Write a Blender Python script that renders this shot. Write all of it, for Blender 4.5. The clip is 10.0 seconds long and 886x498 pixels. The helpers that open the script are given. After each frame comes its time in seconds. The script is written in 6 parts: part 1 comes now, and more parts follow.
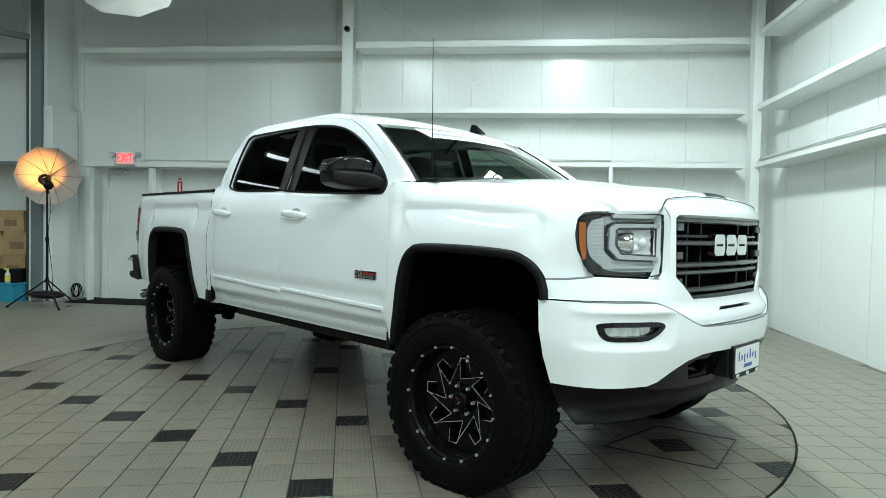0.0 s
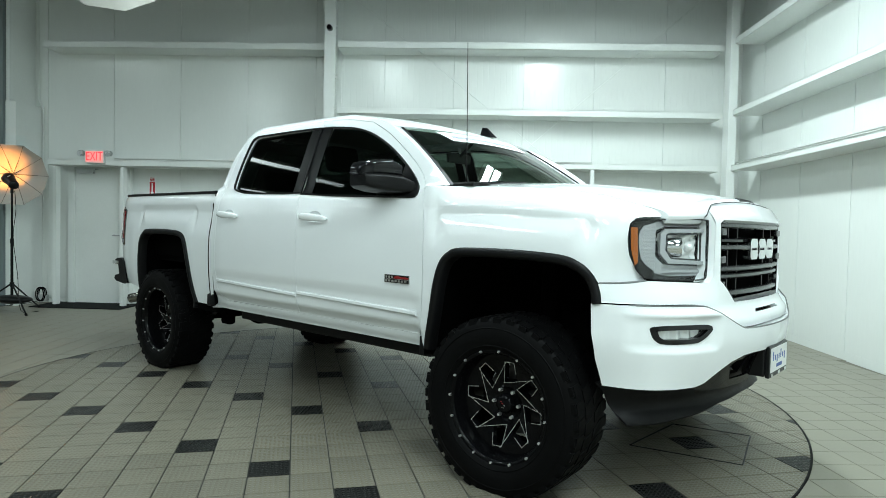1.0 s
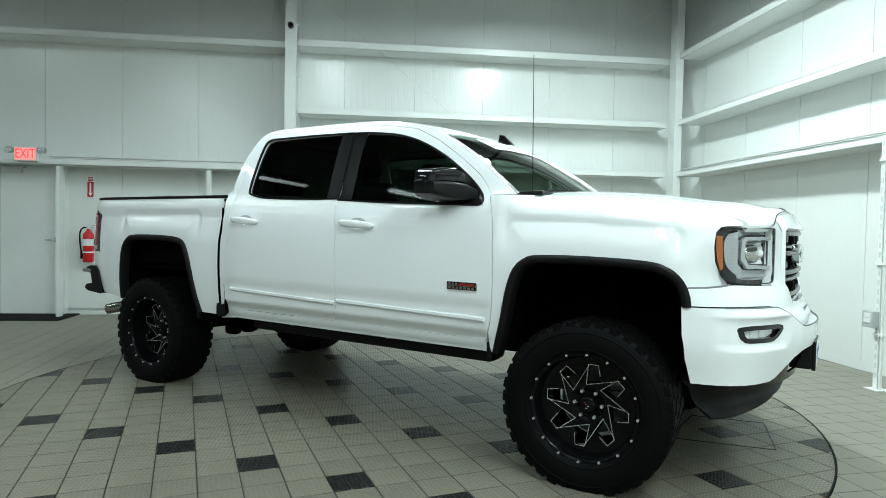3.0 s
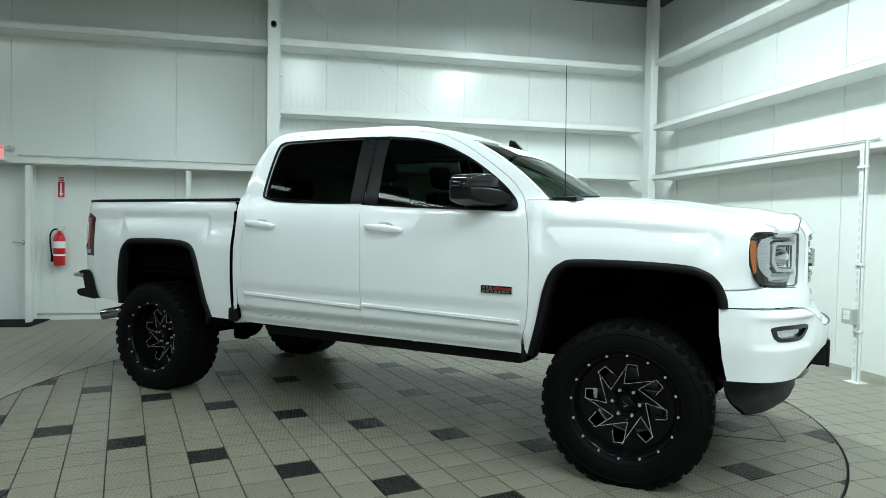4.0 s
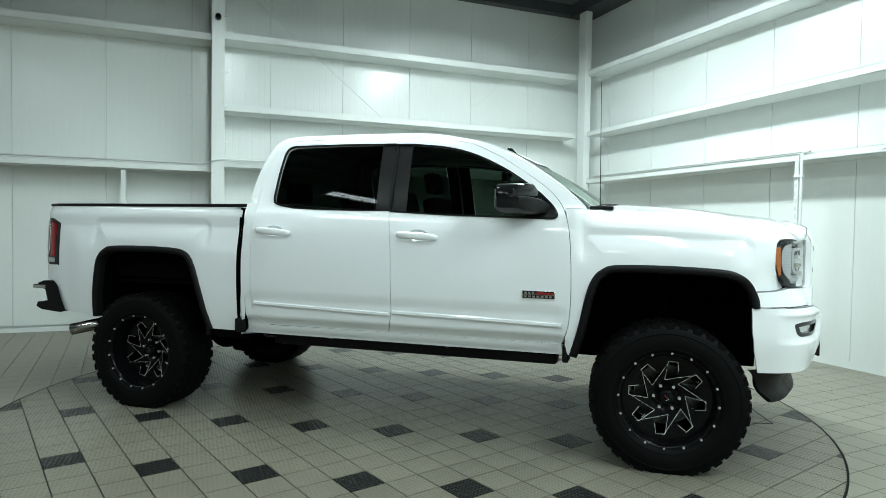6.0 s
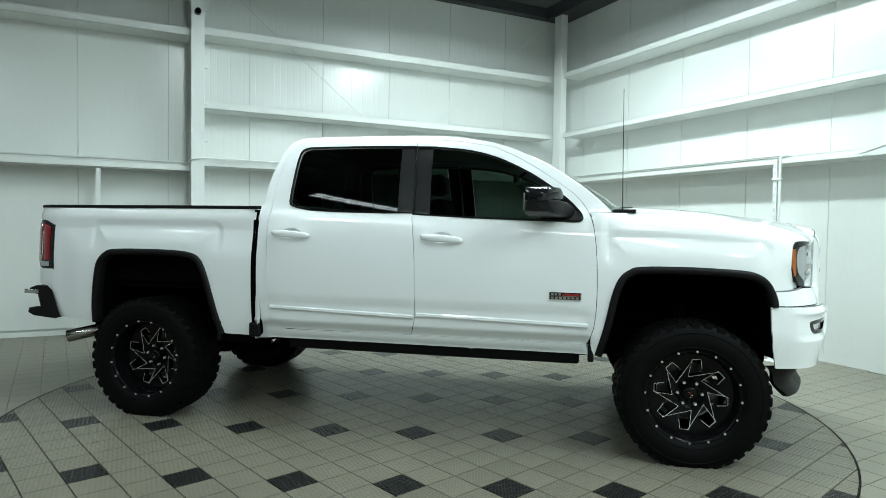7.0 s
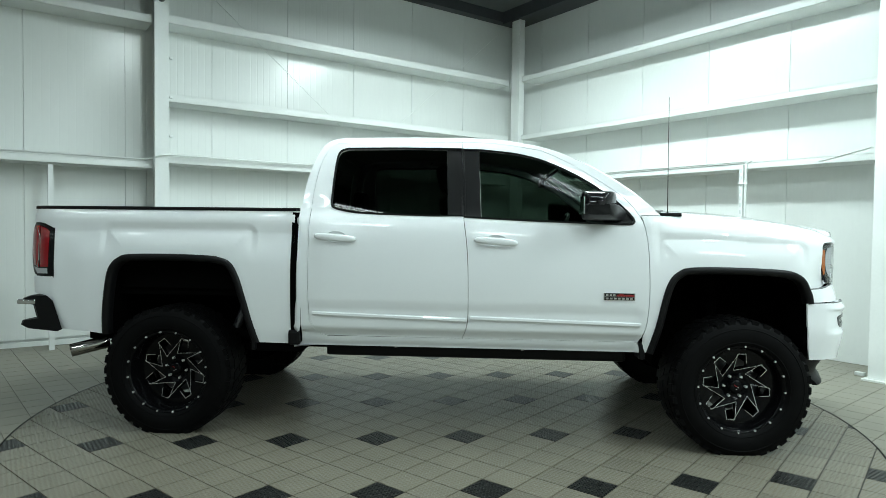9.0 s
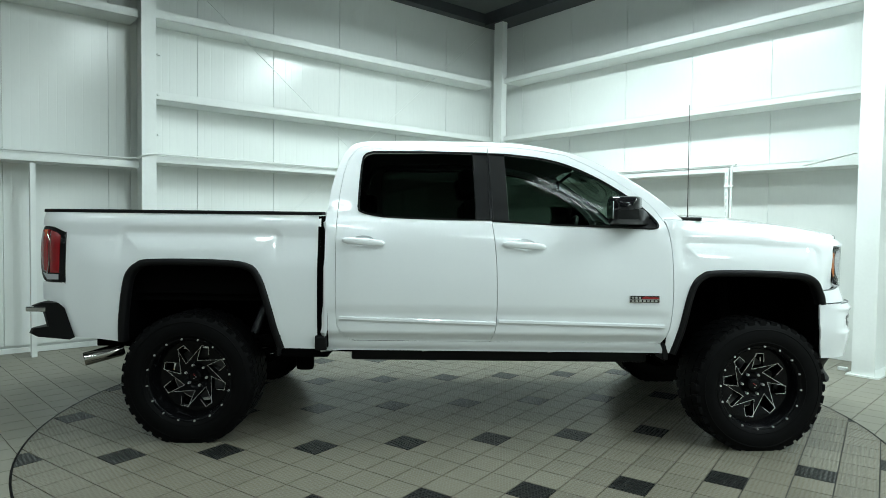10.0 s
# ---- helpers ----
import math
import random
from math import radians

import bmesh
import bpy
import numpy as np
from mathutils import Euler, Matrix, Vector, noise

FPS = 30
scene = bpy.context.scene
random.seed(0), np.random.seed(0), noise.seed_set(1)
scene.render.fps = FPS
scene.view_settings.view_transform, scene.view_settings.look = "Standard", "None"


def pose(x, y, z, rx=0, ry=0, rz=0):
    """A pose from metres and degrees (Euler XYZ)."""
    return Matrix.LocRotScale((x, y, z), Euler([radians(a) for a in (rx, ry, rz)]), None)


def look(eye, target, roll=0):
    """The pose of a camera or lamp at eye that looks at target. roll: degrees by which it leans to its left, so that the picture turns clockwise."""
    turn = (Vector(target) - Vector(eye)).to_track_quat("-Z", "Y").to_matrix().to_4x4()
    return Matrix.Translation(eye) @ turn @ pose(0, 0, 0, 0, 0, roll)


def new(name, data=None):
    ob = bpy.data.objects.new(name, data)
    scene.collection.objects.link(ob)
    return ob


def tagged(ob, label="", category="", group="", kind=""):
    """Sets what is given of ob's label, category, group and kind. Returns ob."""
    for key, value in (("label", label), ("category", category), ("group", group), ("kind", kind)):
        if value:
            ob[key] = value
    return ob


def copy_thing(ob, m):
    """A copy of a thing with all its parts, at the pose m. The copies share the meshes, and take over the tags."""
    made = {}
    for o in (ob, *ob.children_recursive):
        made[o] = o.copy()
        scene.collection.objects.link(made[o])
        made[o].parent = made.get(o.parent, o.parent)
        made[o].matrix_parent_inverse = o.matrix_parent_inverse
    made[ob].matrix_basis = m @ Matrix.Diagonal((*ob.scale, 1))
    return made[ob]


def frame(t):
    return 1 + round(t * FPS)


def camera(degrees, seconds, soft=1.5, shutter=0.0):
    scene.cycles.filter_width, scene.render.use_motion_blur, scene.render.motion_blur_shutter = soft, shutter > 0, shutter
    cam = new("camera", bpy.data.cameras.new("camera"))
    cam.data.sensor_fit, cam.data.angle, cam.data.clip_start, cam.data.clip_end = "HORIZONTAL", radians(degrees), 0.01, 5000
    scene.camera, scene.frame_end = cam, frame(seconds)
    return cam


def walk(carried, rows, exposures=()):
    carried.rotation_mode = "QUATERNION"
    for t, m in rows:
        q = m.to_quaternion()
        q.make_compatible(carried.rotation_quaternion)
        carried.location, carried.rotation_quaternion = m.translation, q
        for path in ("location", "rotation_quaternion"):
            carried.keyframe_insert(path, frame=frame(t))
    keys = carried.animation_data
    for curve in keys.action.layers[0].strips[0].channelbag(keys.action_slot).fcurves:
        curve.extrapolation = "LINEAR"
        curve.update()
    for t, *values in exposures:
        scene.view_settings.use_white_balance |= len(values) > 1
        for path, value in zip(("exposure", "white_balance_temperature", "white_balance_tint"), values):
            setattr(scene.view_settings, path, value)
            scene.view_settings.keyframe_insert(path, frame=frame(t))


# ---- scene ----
cam = camera(69.9, 10.0, soft=0.8)
PATH = [
    (0, (-0.049, 0.409, 1.236), (-0.279, 2.394, 1.168), 1.3),
    (0.5, (-0.267, 0.392, 1.239), (-0.426, 2.385, 1.172), 1.3),
    (1, (-0.49, 0.376, 1.25), (-0.571, 2.373, 1.184), 1.3),
    (1.5, (-0.719, 0.36, 1.257), (-0.721, 2.359, 1.193), 1.2),
    (2, (-0.946, 0.359, 1.258), (-0.867, 2.356, 1.196), 1.3),
    (2.5, (-1.176, 0.361, 1.265), (-1.016, 2.354, 1.203), 1.2),
    (4, (-1.903, 0.384, 1.297), (-1.509, 2.343, 1.237), 1.1),
    (4.5, (-2.137, 0.414, 1.307), (-1.656, 2.354, 1.244), 1.0),
    (5, (-2.357, 0.458, 1.32), (-1.783, 2.373, 1.258), 0.9),
    (5.5, (-2.594, 0.515, 1.334), (-1.93, 2.401, 1.273), 0.9),
    (7, (-3.279, 0.761, 1.366), (-2.385, 2.549, 1.3), 0.8),
    (7.5, (-3.509, 0.873, 1.38), (-2.541, 2.621, 1.314), 0.8),
    (8, (-3.723, 1.0, 1.377), (-2.684, 2.708, 1.312), 0.7),
    (8.5, (-3.912, 1.139, 1.369), (-2.812, 2.808, 1.304), 0.7),
    (9, (-4.11, 1.28, 1.381), (-2.948, 2.907, 1.315), 0.7),
    (9.5, (-4.308, 1.418, 1.401), (-3.089, 3.002, 1.333), 0.7),
    (10, (-4.501, 1.565, 1.416), (-3.225, 3.103, 1.345), 0.7),
]
walk(cam, [(t, look(eye, target, roll)) for t, eye, target, roll in PATH])
from mathutils.geometry import delaunay_2d_cdt

# ---- world and lamps ----
world = bpy.data.worlds.new("world")
scene.world = world
world.use_nodes = True
world.node_tree.nodes["Background"].inputs[0].default_value = (0.55, 0.62, 0.6, 1)
world.node_tree.nodes["Background"].inputs[1].default_value = 0.01
scene.view_settings.exposure = 0.0
LAMP_COLOUR = (0.832, 1.0, 1.0)
LAMPS = ((0.85, 6.25, 222), (1.3, 2.6, 84), (0.5, 0.1, 172), (1.5, -2.6, 85), (-2.2, 5.4, 118), (-2.2, 1.3, 52), (-2.2, -3.2, 125), (-5.9, 2.6, 85), (-6.2, -2.2, 60), (-7.4, 6.2, 30))
FAR_LAMPS = [(x, y, 25) for x in (-10.8, -14.4, -18.2, -22.4, -27.5) for y in (8.0, 5.0, 1.8)]


# ---- materials ----
def material(name, colour, rough=0.5, metal=0.0, scale=6.0, vary=0.06, bump=0.0, bump_scale=60.0, coat=0.0, spec=0.5, stretch=(1, 1, 1), per_object=0.0, rough_vary=0.08):
    m = bpy.data.materials.new(name)
    m.use_nodes = True
    n, l = m.node_tree.nodes, m.node_tree.links
    b = n["Principled BSDF"]
    co = n.new("ShaderNodeTexCoord")
    mp = n.new("ShaderNodeMapping")
    mp.inputs["Scale"].default_value = stretch
    l.new(co.outputs["Object"], mp.inputs["Vector"])
    big = n.new("ShaderNodeTexNoise")
    big.inputs["Scale"].default_value, big.inputs["Detail"].default_value = scale, 6
    l.new(mp.outputs["Vector"], big.inputs["Vector"])
    fine = n.new("ShaderNodeTexNoise")
    fine.inputs["Scale"].default_value, fine.inputs["Detail"].default_value = bump_scale, 3
    l.new(mp.outputs["Vector"], fine.inputs["Vector"])
    add = n.new("ShaderNodeMath")
    add.operation = "MULTIPLY_ADD"
    l.new(fine.outputs["Fac"], add.inputs[0])
    add.inputs[1].default_value = 0.35
    l.new(big.outputs["Fac"], add.inputs[2])
    value = n.new("ShaderNodeMapRange")
    value.inputs["From Min"].default_value, value.inputs["From Max"].default_value = 0.35, 1.0
    value.inputs["To Min"].default_value, value.inputs["To Max"].default_value = 1 - vary * 1.6, 1 + vary * 1.1
    l.new(add.outputs[0], value.inputs["Value"])
    last = value.outputs[0]
    if per_object:
        info = n.new("ShaderNodeObjectInfo")
        rnd = n.new("ShaderNodeMapRange")
        rnd.inputs["To Min"].default_value, rnd.inputs["To Max"].default_value = 1 - per_object, 1 + per_object
        l.new(info.outputs["Random"], rnd.inputs["Value"])
        mul = n.new("ShaderNodeMath")
        mul.operation = "MULTIPLY"
        l.new(last, mul.inputs[0]), l.new(rnd.outputs[0], mul.inputs[1])
        last = mul.outputs[0]
    tint = n.new("ShaderNodeVectorMath")
    tint.operation = "SCALE"
    tint.inputs[0].default_value = colour
    l.new(last, tint.inputs["Scale"])
    l.new(tint.outputs[0], b.inputs["Base Color"])
    rr = n.new("ShaderNodeMapRange")
    rr.inputs["To Min"].default_value, rr.inputs["To Max"].default_value = max(0.02, rough - rough_vary), min(1, rough + rough_vary)
    l.new(big.outputs["Fac"], rr.inputs["Value"])
    l.new(rr.outputs[0], b.inputs["Roughness"])
    b.inputs["Metallic"].default_value = metal
    b.inputs["Coat Weight"].default_value, b.inputs["Coat Roughness"].default_value = coat, 0.03
    b.inputs["Specular IOR Level"].default_value = spec
    if bump:
        bp = n.new("ShaderNodeBump")
        bp.inputs["Strength"].default_value, bp.inputs["Distance"].default_value = 1.0, bump
        l.new(add.outputs[0], bp.inputs["Height"])
        l.new(bp.outputs[0], b.inputs["Normal"])
    return m


def studded(m, depth=0.0045, pitch=0.034):
    """Adds a diagonal pattern of small raised studs to a tile material."""
    n, l = m.node_tree.nodes, m.node_tree.links
    co, rot, sep = n.new("ShaderNodeTexCoord"), n.new("ShaderNodeMapping"), n.new("ShaderNodeSeparateXYZ")
    rot.inputs["Rotation"].default_value = (0, 0, radians(45))
    l.new(co.outputs["Object"], rot.inputs["Vector"]), l.new(rot.outputs[0], sep.inputs[0])
    waves = []
    for k in (0, 1):
        mul, sine = n.new("ShaderNodeMath"), n.new("ShaderNodeMath")
        mul.operation, sine.operation = "MULTIPLY", "SINE"
        mul.inputs[1].default_value = 2 * math.pi / pitch
        l.new(sep.outputs[k], mul.inputs[0]), l.new(mul.outputs[0], sine.inputs[0])
        waves.append(sine)
    prod = n.new("ShaderNodeMath")
    prod.operation = "MULTIPLY"
    l.new(waves[0].outputs[0], prod.inputs[0]), l.new(waves[1].outputs[0], prod.inputs[1])
    cut = n.new("ShaderNodeMapRange")
    cut.interpolation_type = "SMOOTHSTEP"
    cut.inputs["From Min"].default_value, cut.inputs["From Max"].default_value = 0.05, 0.28
    l.new(prod.outputs[0], cut.inputs["Value"])
    bp = n.new("ShaderNodeBump")
    bp.inputs["Distance"].default_value = depth
    l.new(cut.outputs[0], bp.inputs["Height"])
    b = n["Principled BSDF"]
    if b.inputs["Normal"].links:
        l.new(b.inputs["Normal"].links[0].from_socket, bp.inputs["Normal"])
    l.new(bp.outputs[0], b.inputs["Normal"])
    # glossier tops; shade between the studs is painted into the base colour
    spec = b.inputs["Specular IOR Level"].default_value
    for socket, low, high in (("Specular IOR Level", spec * 0.4, spec * 2.0), ("Roughness", 0.38, 0.25)):
        span = n.new("ShaderNodeMapRange")
        span.inputs["To Min"].default_value, span.inputs["To Max"].default_value = low, high
        l.new(cut.outputs[0], span.inputs["Value"])
        l.new(span.outputs[0], b.inputs[socket])
    recess_shade, shade = n.new("ShaderNodeMapRange"), n.new("ShaderNodeVectorMath")
    recess_shade.inputs["To Min"].default_value, recess_shade.inputs["To Max"].default_value = 0.72, 0.92
    shade.operation = "SCALE"
    l.new(cut.outputs[0], recess_shade.inputs["Value"])
    l.new(b.inputs["Base Color"].links[0].from_socket, shade.inputs[0])
    l.new(recess_shade.outputs[0], shade.inputs["Scale"])
    l.new(shade.outputs[0], b.inputs["Base Color"])


def glow(name, colour, strength):
    m = bpy.data.materials.new(name)
    m.use_nodes = True
    b = m.node_tree.nodes["Principled BSDF"]
    b.inputs["Base Color"].default_value = (*colour, 1)
    b.inputs["Emission Color"].default_value, b.inputs["Emission Strength"].default_value = (*colour, 1), strength
    return m


WALL = material("painted_wall_panel", (0.765, 0.79, 0.768), 0.23, 0, 1.2, 0.03, 0.0002, 30, stretch=(1, 1, 0.25), rough_vary=0.05)
STEEL = material("white_painted_steel", (0.765, 0.79, 0.77), 0.38, 0, 2.0, 0.04, 0.0003, 40)
GREY_STEEL = material("grey_painted_steel", (0.16, 0.19, 0.2), 0.4, 0, 3, 0.08)
DARK_ROOF = material("dark_roof_deck", (0.10, 0.11, 0.11), 0.7, 0, 2, 0.15)
BEAM = material("dark_beam_paint", (0.045, 0.05, 0.055), 0.5, 0, 2, 0.12)
TILE = material("pale_porcelain_tile", (0.214, 0.198, 0.154), 0.32, 0, 3.0, 0.09, 0.0002, 90, per_object=0.09, rough_vary=0.04, spec=0.18)
DARK_TILE = material("charcoal_porcelain_tile", (0.020, 0.021, 0.020), 0.32, 0, 3.0, 0.12, 0.0002, 90, per_object=0.12, rough_vary=0.04, spec=0.15)
studded(TILE)
studded(DARK_TILE)
GROUT = material("grey_grout", (0.024, 0.024, 0.021), 0.8, 0, 12, 0.15, 0.001, 120)
HALL_GROUT = material("worn_hall_grout", (0.172, 0.162, 0.132), 0.7, 0, 5, 0.12, 0.001, 90)
HALL_TILE = material("worn_hall_tile", (0.212, 0.20, 0.158), 0.42, 0, 1.6, 0.10, 0.0004, 60)
SLOT_GREY = material("slot_shade_grey", (0.60, 0.64, 0.62), 0.6)
GREY_LIGHT = material("light_grey_plastic", (0.45, 0.47, 0.46), 0.45)
MAT_RUBBER = material("ribbed_mat", (0.010, 0.011, 0.011), 0.9, 0, 30, 0.2, 0.003, 120, spec=0.1)
SIGN_FACE = glow("sign_face", (0.95, 0.45, 0.42), 0.35)
SIGN_RED = glow("sign_letters", (1.0, 0.03, 0.04), 1.6)
SIGN_PAINT = material("sign_red", (0.5, 0.02, 0.03), 0.5)
RED_GLOSS = material("red_enamel", (0.58, 0.012, 0.015), 0.22, coat=0.5)
CARDBOARD = material("brown_cardboard", (0.45, 0.30, 0.15), 0.8, 0, 5, 0.15, 0.0006, 90, per_object=0.12)
CARDBOARD_PRINT = material("printed_cardboard", (0.25, 0.16, 0.09), 0.8)
TAPE = material("packing_tape", (0.42, 0.30, 0.17), 0.25)
BLUE_PLASTIC = material("blue_plastic", (0.03, 0.30, 0.45), 0.35)
YELLOW_PLASTIC = material("yellow_plastic", (0.75, 0.70, 0.08), 0.4)
FABRIC = material("white_umbrella_fabric", (0.44, 0.43, 0.40), 0.8, 0, 8, 0.05)
BULB = glow("warm_bulb", (1.0, 0.6, 0.25), 6.0)
PAINT = material("white_car_paint", (0.825, 0.85, 0.865), 0.5, 0, 1.0, 0.01, 0, coat=1.0, rough_vary=0.02, spec=0.0)
PAINT.node_tree.nodes["Principled BSDF"].inputs["Coat IOR"].default_value = 1.55
PAINT.node_tree.nodes["Principled BSDF"].inputs["Coat Roughness"].default_value = 0.012
BLACK_PLASTIC = material("textured_black_plastic", (0.0045, 0.0045, 0.005), 0.5, 0, 20, 0.1, 0.0004, 400, spec=0.18)
RUBBER = material("black_tyre_rubber", (0.0022, 0.0022, 0.0024), 0.6, 0, 14, 0.18, 0.0006, 160, spec=0.08)


def thin_glass(name, tint, rough, ior=1.5):
    """A clear sheet, tinted, with a mirror finish that is the same from both sides."""
    m = bpy.data.materials.new(name)
    m.use_nodes = True
    n, l = m.node_tree.nodes, m.node_tree.links
    n.remove(n["Principled BSDF"])
    clear, gloss, mix = n.new("ShaderNodeBsdfTransparent"), n.new("ShaderNodeBsdfGlossy"), n.new("ShaderNodeMixShader")
    clear.inputs["Color"].default_value = (*tint, 1)
    gloss.inputs["Roughness"].default_value = rough * 0.3
    facing, power, lift = n.new("ShaderNodeLayerWeight"), n.new("ShaderNodeMath"), n.new("ShaderNodeMath")
    power.operation, lift.operation = "POWER", "MULTIPLY_ADD"
    head_on = ((ior - 1) / (ior + 1)) ** 2
    power.inputs[1].default_value, lift.inputs[1].default_value, lift.inputs[2].default_value = 5.0, 1 - head_on, head_on
    l.new(facing.outputs["Facing"], power.inputs[0]), l.new(power.outputs[0], lift.inputs[0])
    l.new(lift.outputs[0], mix.inputs[0]), l.new(clear.outputs[0], mix.inputs[1]), l.new(gloss.outputs[0], mix.inputs[2])
    l.new(mix.outputs[0], n["Material Output"].inputs["Surface"])
    return m


TINT = thin_glass("tinted_side_glass", (0.14, 0.18, 0.155), 0.04, 1.2)
TINT_DARK = thin_glass("dark_tinted_glass", (0.05, 0.068, 0.057), 0.04, 1.22)
SCREEN = thin_glass("green_windscreen_glass", (0.80, 0.92, 0.84), 0.04, 1.38)
LENS = thin_glass("clear_lamp_lens", (0.95, 0.96, 0.96), 0.05, 1.57)
SATIN_BLACK = material("satin_black_trim", (0.006, 0.0062, 0.0065), 0.35, 0, 10, 0.05, rough_vary=0.04, spec=0.2)
GLOSS_BLACK = material("gloss_black_paint", (0.006, 0.006, 0.007), 0.06, 0, 4, 0.02, coat=0.0, rough_vary=0.02, spec=0.4)
LINER = material("black_liner", (0.0015, 0.0015, 0.0015), 0.9, 0, 10, 0.2, spec=0.03)
CHROME = material("chrome", (0.80, 0.81, 0.82), 0.08, 1.0, 6, 0.03, rough_vary=0.04)
STAINLESS = material("dark_polished_steel", (0.36, 0.35, 0.33), 0.16, 1.0, 10, 0.1)
SILVER = material("silver_reflector", (0.72, 0.74, 0.76), 0.28, 0.5, 8, 0.05)
GREY_TRIM = material("grey_grille_bar", (0.13, 0.131, 0.134), 0.24, 0.8, 8, 0.08)
RED_PAINT = material("red_inlay", (0.28, 0.015, 0.015), 0.3)
RED_PLASTIC = material("red_lamp_body", (0.27, 0.006, 0.010), 0.15, coat=1.0)
AMBER = material("amber_reflector", (0.42, 0.105, 0.005), 0.3, coat=0.5)
WHITE_PLASTIC = material("white_print", (0.8, 0.8, 0.8), 0.45)
BLUE_PRINT = material("blue_print", (0.06, 0.12, 0.35), 0.5)
HEADLINER = material("pale_headliner", (0.45, 0.46, 0.43), 0.9, 0, 30, 0.08)
INTERIOR = material("dark_cloth_interior", (0.06, 0.062, 0.06), 0.8, 0, 30, 0.15, 0.001, 300)
RIM_BLACK = material("gloss_black_rim", (0.003, 0.003, 0.0035), 0.18, 0, 4, 0.05, rough_vary=0.04, spec=0.12)
MILLED = material("milled_aluminium", (0.72, 0.73, 0.74), 0.28, 0.8, 30, 0.05)
LAMP_SILVER = material("lamp_silver", (0.47, 0.48, 0.50), 0.22, 0.25, 8, 0.05)
LAMP_CHROME = material("faceted_lamp_chrome", (0.94, 0.95, 0.96), 0.10, 0.30, 8, 0.05)
JOINT_GREY = material("grey_joint", (0.16, 0.165, 0.165), 0.7)
LAMP_GREY = material("lamp_grey", (0.06, 0.062, 0.066), 0.2, 0.3, 8, 0.1)
PALE_PRINT = material("pale_blue_print", (0.16, 0.20, 0.32), 0.5)
DARK_ALLOY = material("dark_cast_iron", (0.10, 0.10, 0.105), 0.4, 0.8, 20, 0.2)


# ---- mesh helpers ----
def link(name, bm, mat, parent=None, label="", smooth=False):
    me = bpy.data.meshes.new(name)
    bm.to_mesh(me)
    bm.free()
    for one in (mat if isinstance(mat, (list, tuple)) else [mat]):
        me.materials.append(one)
    if smooth:
        for p in me.polygons:
            p.use_smooth = True
    ob = new(name, me)
    if parent is not None:
        ob.parent = parent
    if label:
        ob["label"] = label
    return ob


def part(name, bm, mat, parent, label="", smooth=False):
    return link(name, bm, mat, parent, label, smooth)


def add_box(bm, x0, x1, y0, y1, z0, z1, m=None, bevel=0.0):
    r = bmesh.ops.create_cube(bm, size=1)
    vs = r["verts"]
    bmesh.ops.scale(bm, vec=(x1 - x0, y1 - y0, z1 - z0), verts=vs)
    bmesh.ops.translate(bm, vec=((x0 + x1) / 2, (y0 + y1) / 2, (z0 + z1) / 2), verts=vs)
    if bevel:
        es = list({e for v in vs for e in v.link_edges})
        r2 = bmesh.ops.bevel(bm, geom=es, offset=bevel, segments=2, profile=0.6, affect="EDGES")
        vs = list({v for f in r2["faces"] for v in f.verts} | {v for v in vs if v.is_valid})
    if m is not None:
        bmesh.ops.transform(bm, matrix=m, verts=vs)
    return vs


def box(x0, x1, y0, y1, z0, z1, bevel=0.0, m=None):
    bm = bmesh.new()
    add_box(bm, x0, x1, y0, y1, z0, z1, m, bevel)
    return bm


def add_tube(bm, a, b, r, seg=12, r2=None):
    a, b = Vector(a), Vector(b)
    d = b - a
    m = Matrix.Translation((a + b) / 2) @ d.to_track_quat("Z", "Y").to_matrix().to_4x4()
    bmesh.ops.create_cone(bm, cap_ends=True, segments=seg, radius1=r, radius2=r if r2 is None else r2, depth=d.length, matrix=m)


def tube(a, b, r, seg=12, r2=None):
    bm = bmesh.new()
    add_tube(bm, a, b, r, seg, r2)
    return bm


def empty(name, m=None):
    ob = new(name)
    if m is not None:
        ob.matrix_basis = m
    return ob


# ---- surface helper: an outline in two coordinates, filled and bent by a function ----
def spline(pts, n=5, closed=False):
    p = [Vector(q) for q in pts]
    out = []
    count = len(p) if closed else len(p) - 1
    for i in range(count):
        a, b = p[i], p[(i + 1) % len(p)]
        z = p[i - 1] if (closed or i) else a * 2 - b
        c = p[(i + 2) % len(p)] if (closed or i + 2 < len(p)) else b * 2 - a
        for k in range(n):
            t = k / n
            out.append(tuple(0.5 * (2 * a + (b - z) * t + (2 * z - 5 * a + 4 * b - c) * t * t + (3 * a - z - 3 * b + c) * t ** 3)))
    if not closed:
        out.append(tuple(p[-1]))
    return out


def inset(poly, d):
    p = np.array(poly, float)
    area = np.sum(p[:, 0] * np.roll(p[:, 1], -1) - np.roll(p[:, 0], -1) * p[:, 1])
    e = np.roll(p, -1, 0) - p
    e /= np.linalg.norm(e, axis=1)[:, None] + 1e-9
    nrm = np.c_[-e[:, 1], e[:, 0]] * (1 if area > 0 else -1)
    v = nrm + np.roll(nrm, 1, 0)
    v /= np.linalg.norm(v, axis=1)[:, None] + 1e-9
    return [tuple(q) for q in p + v * d]


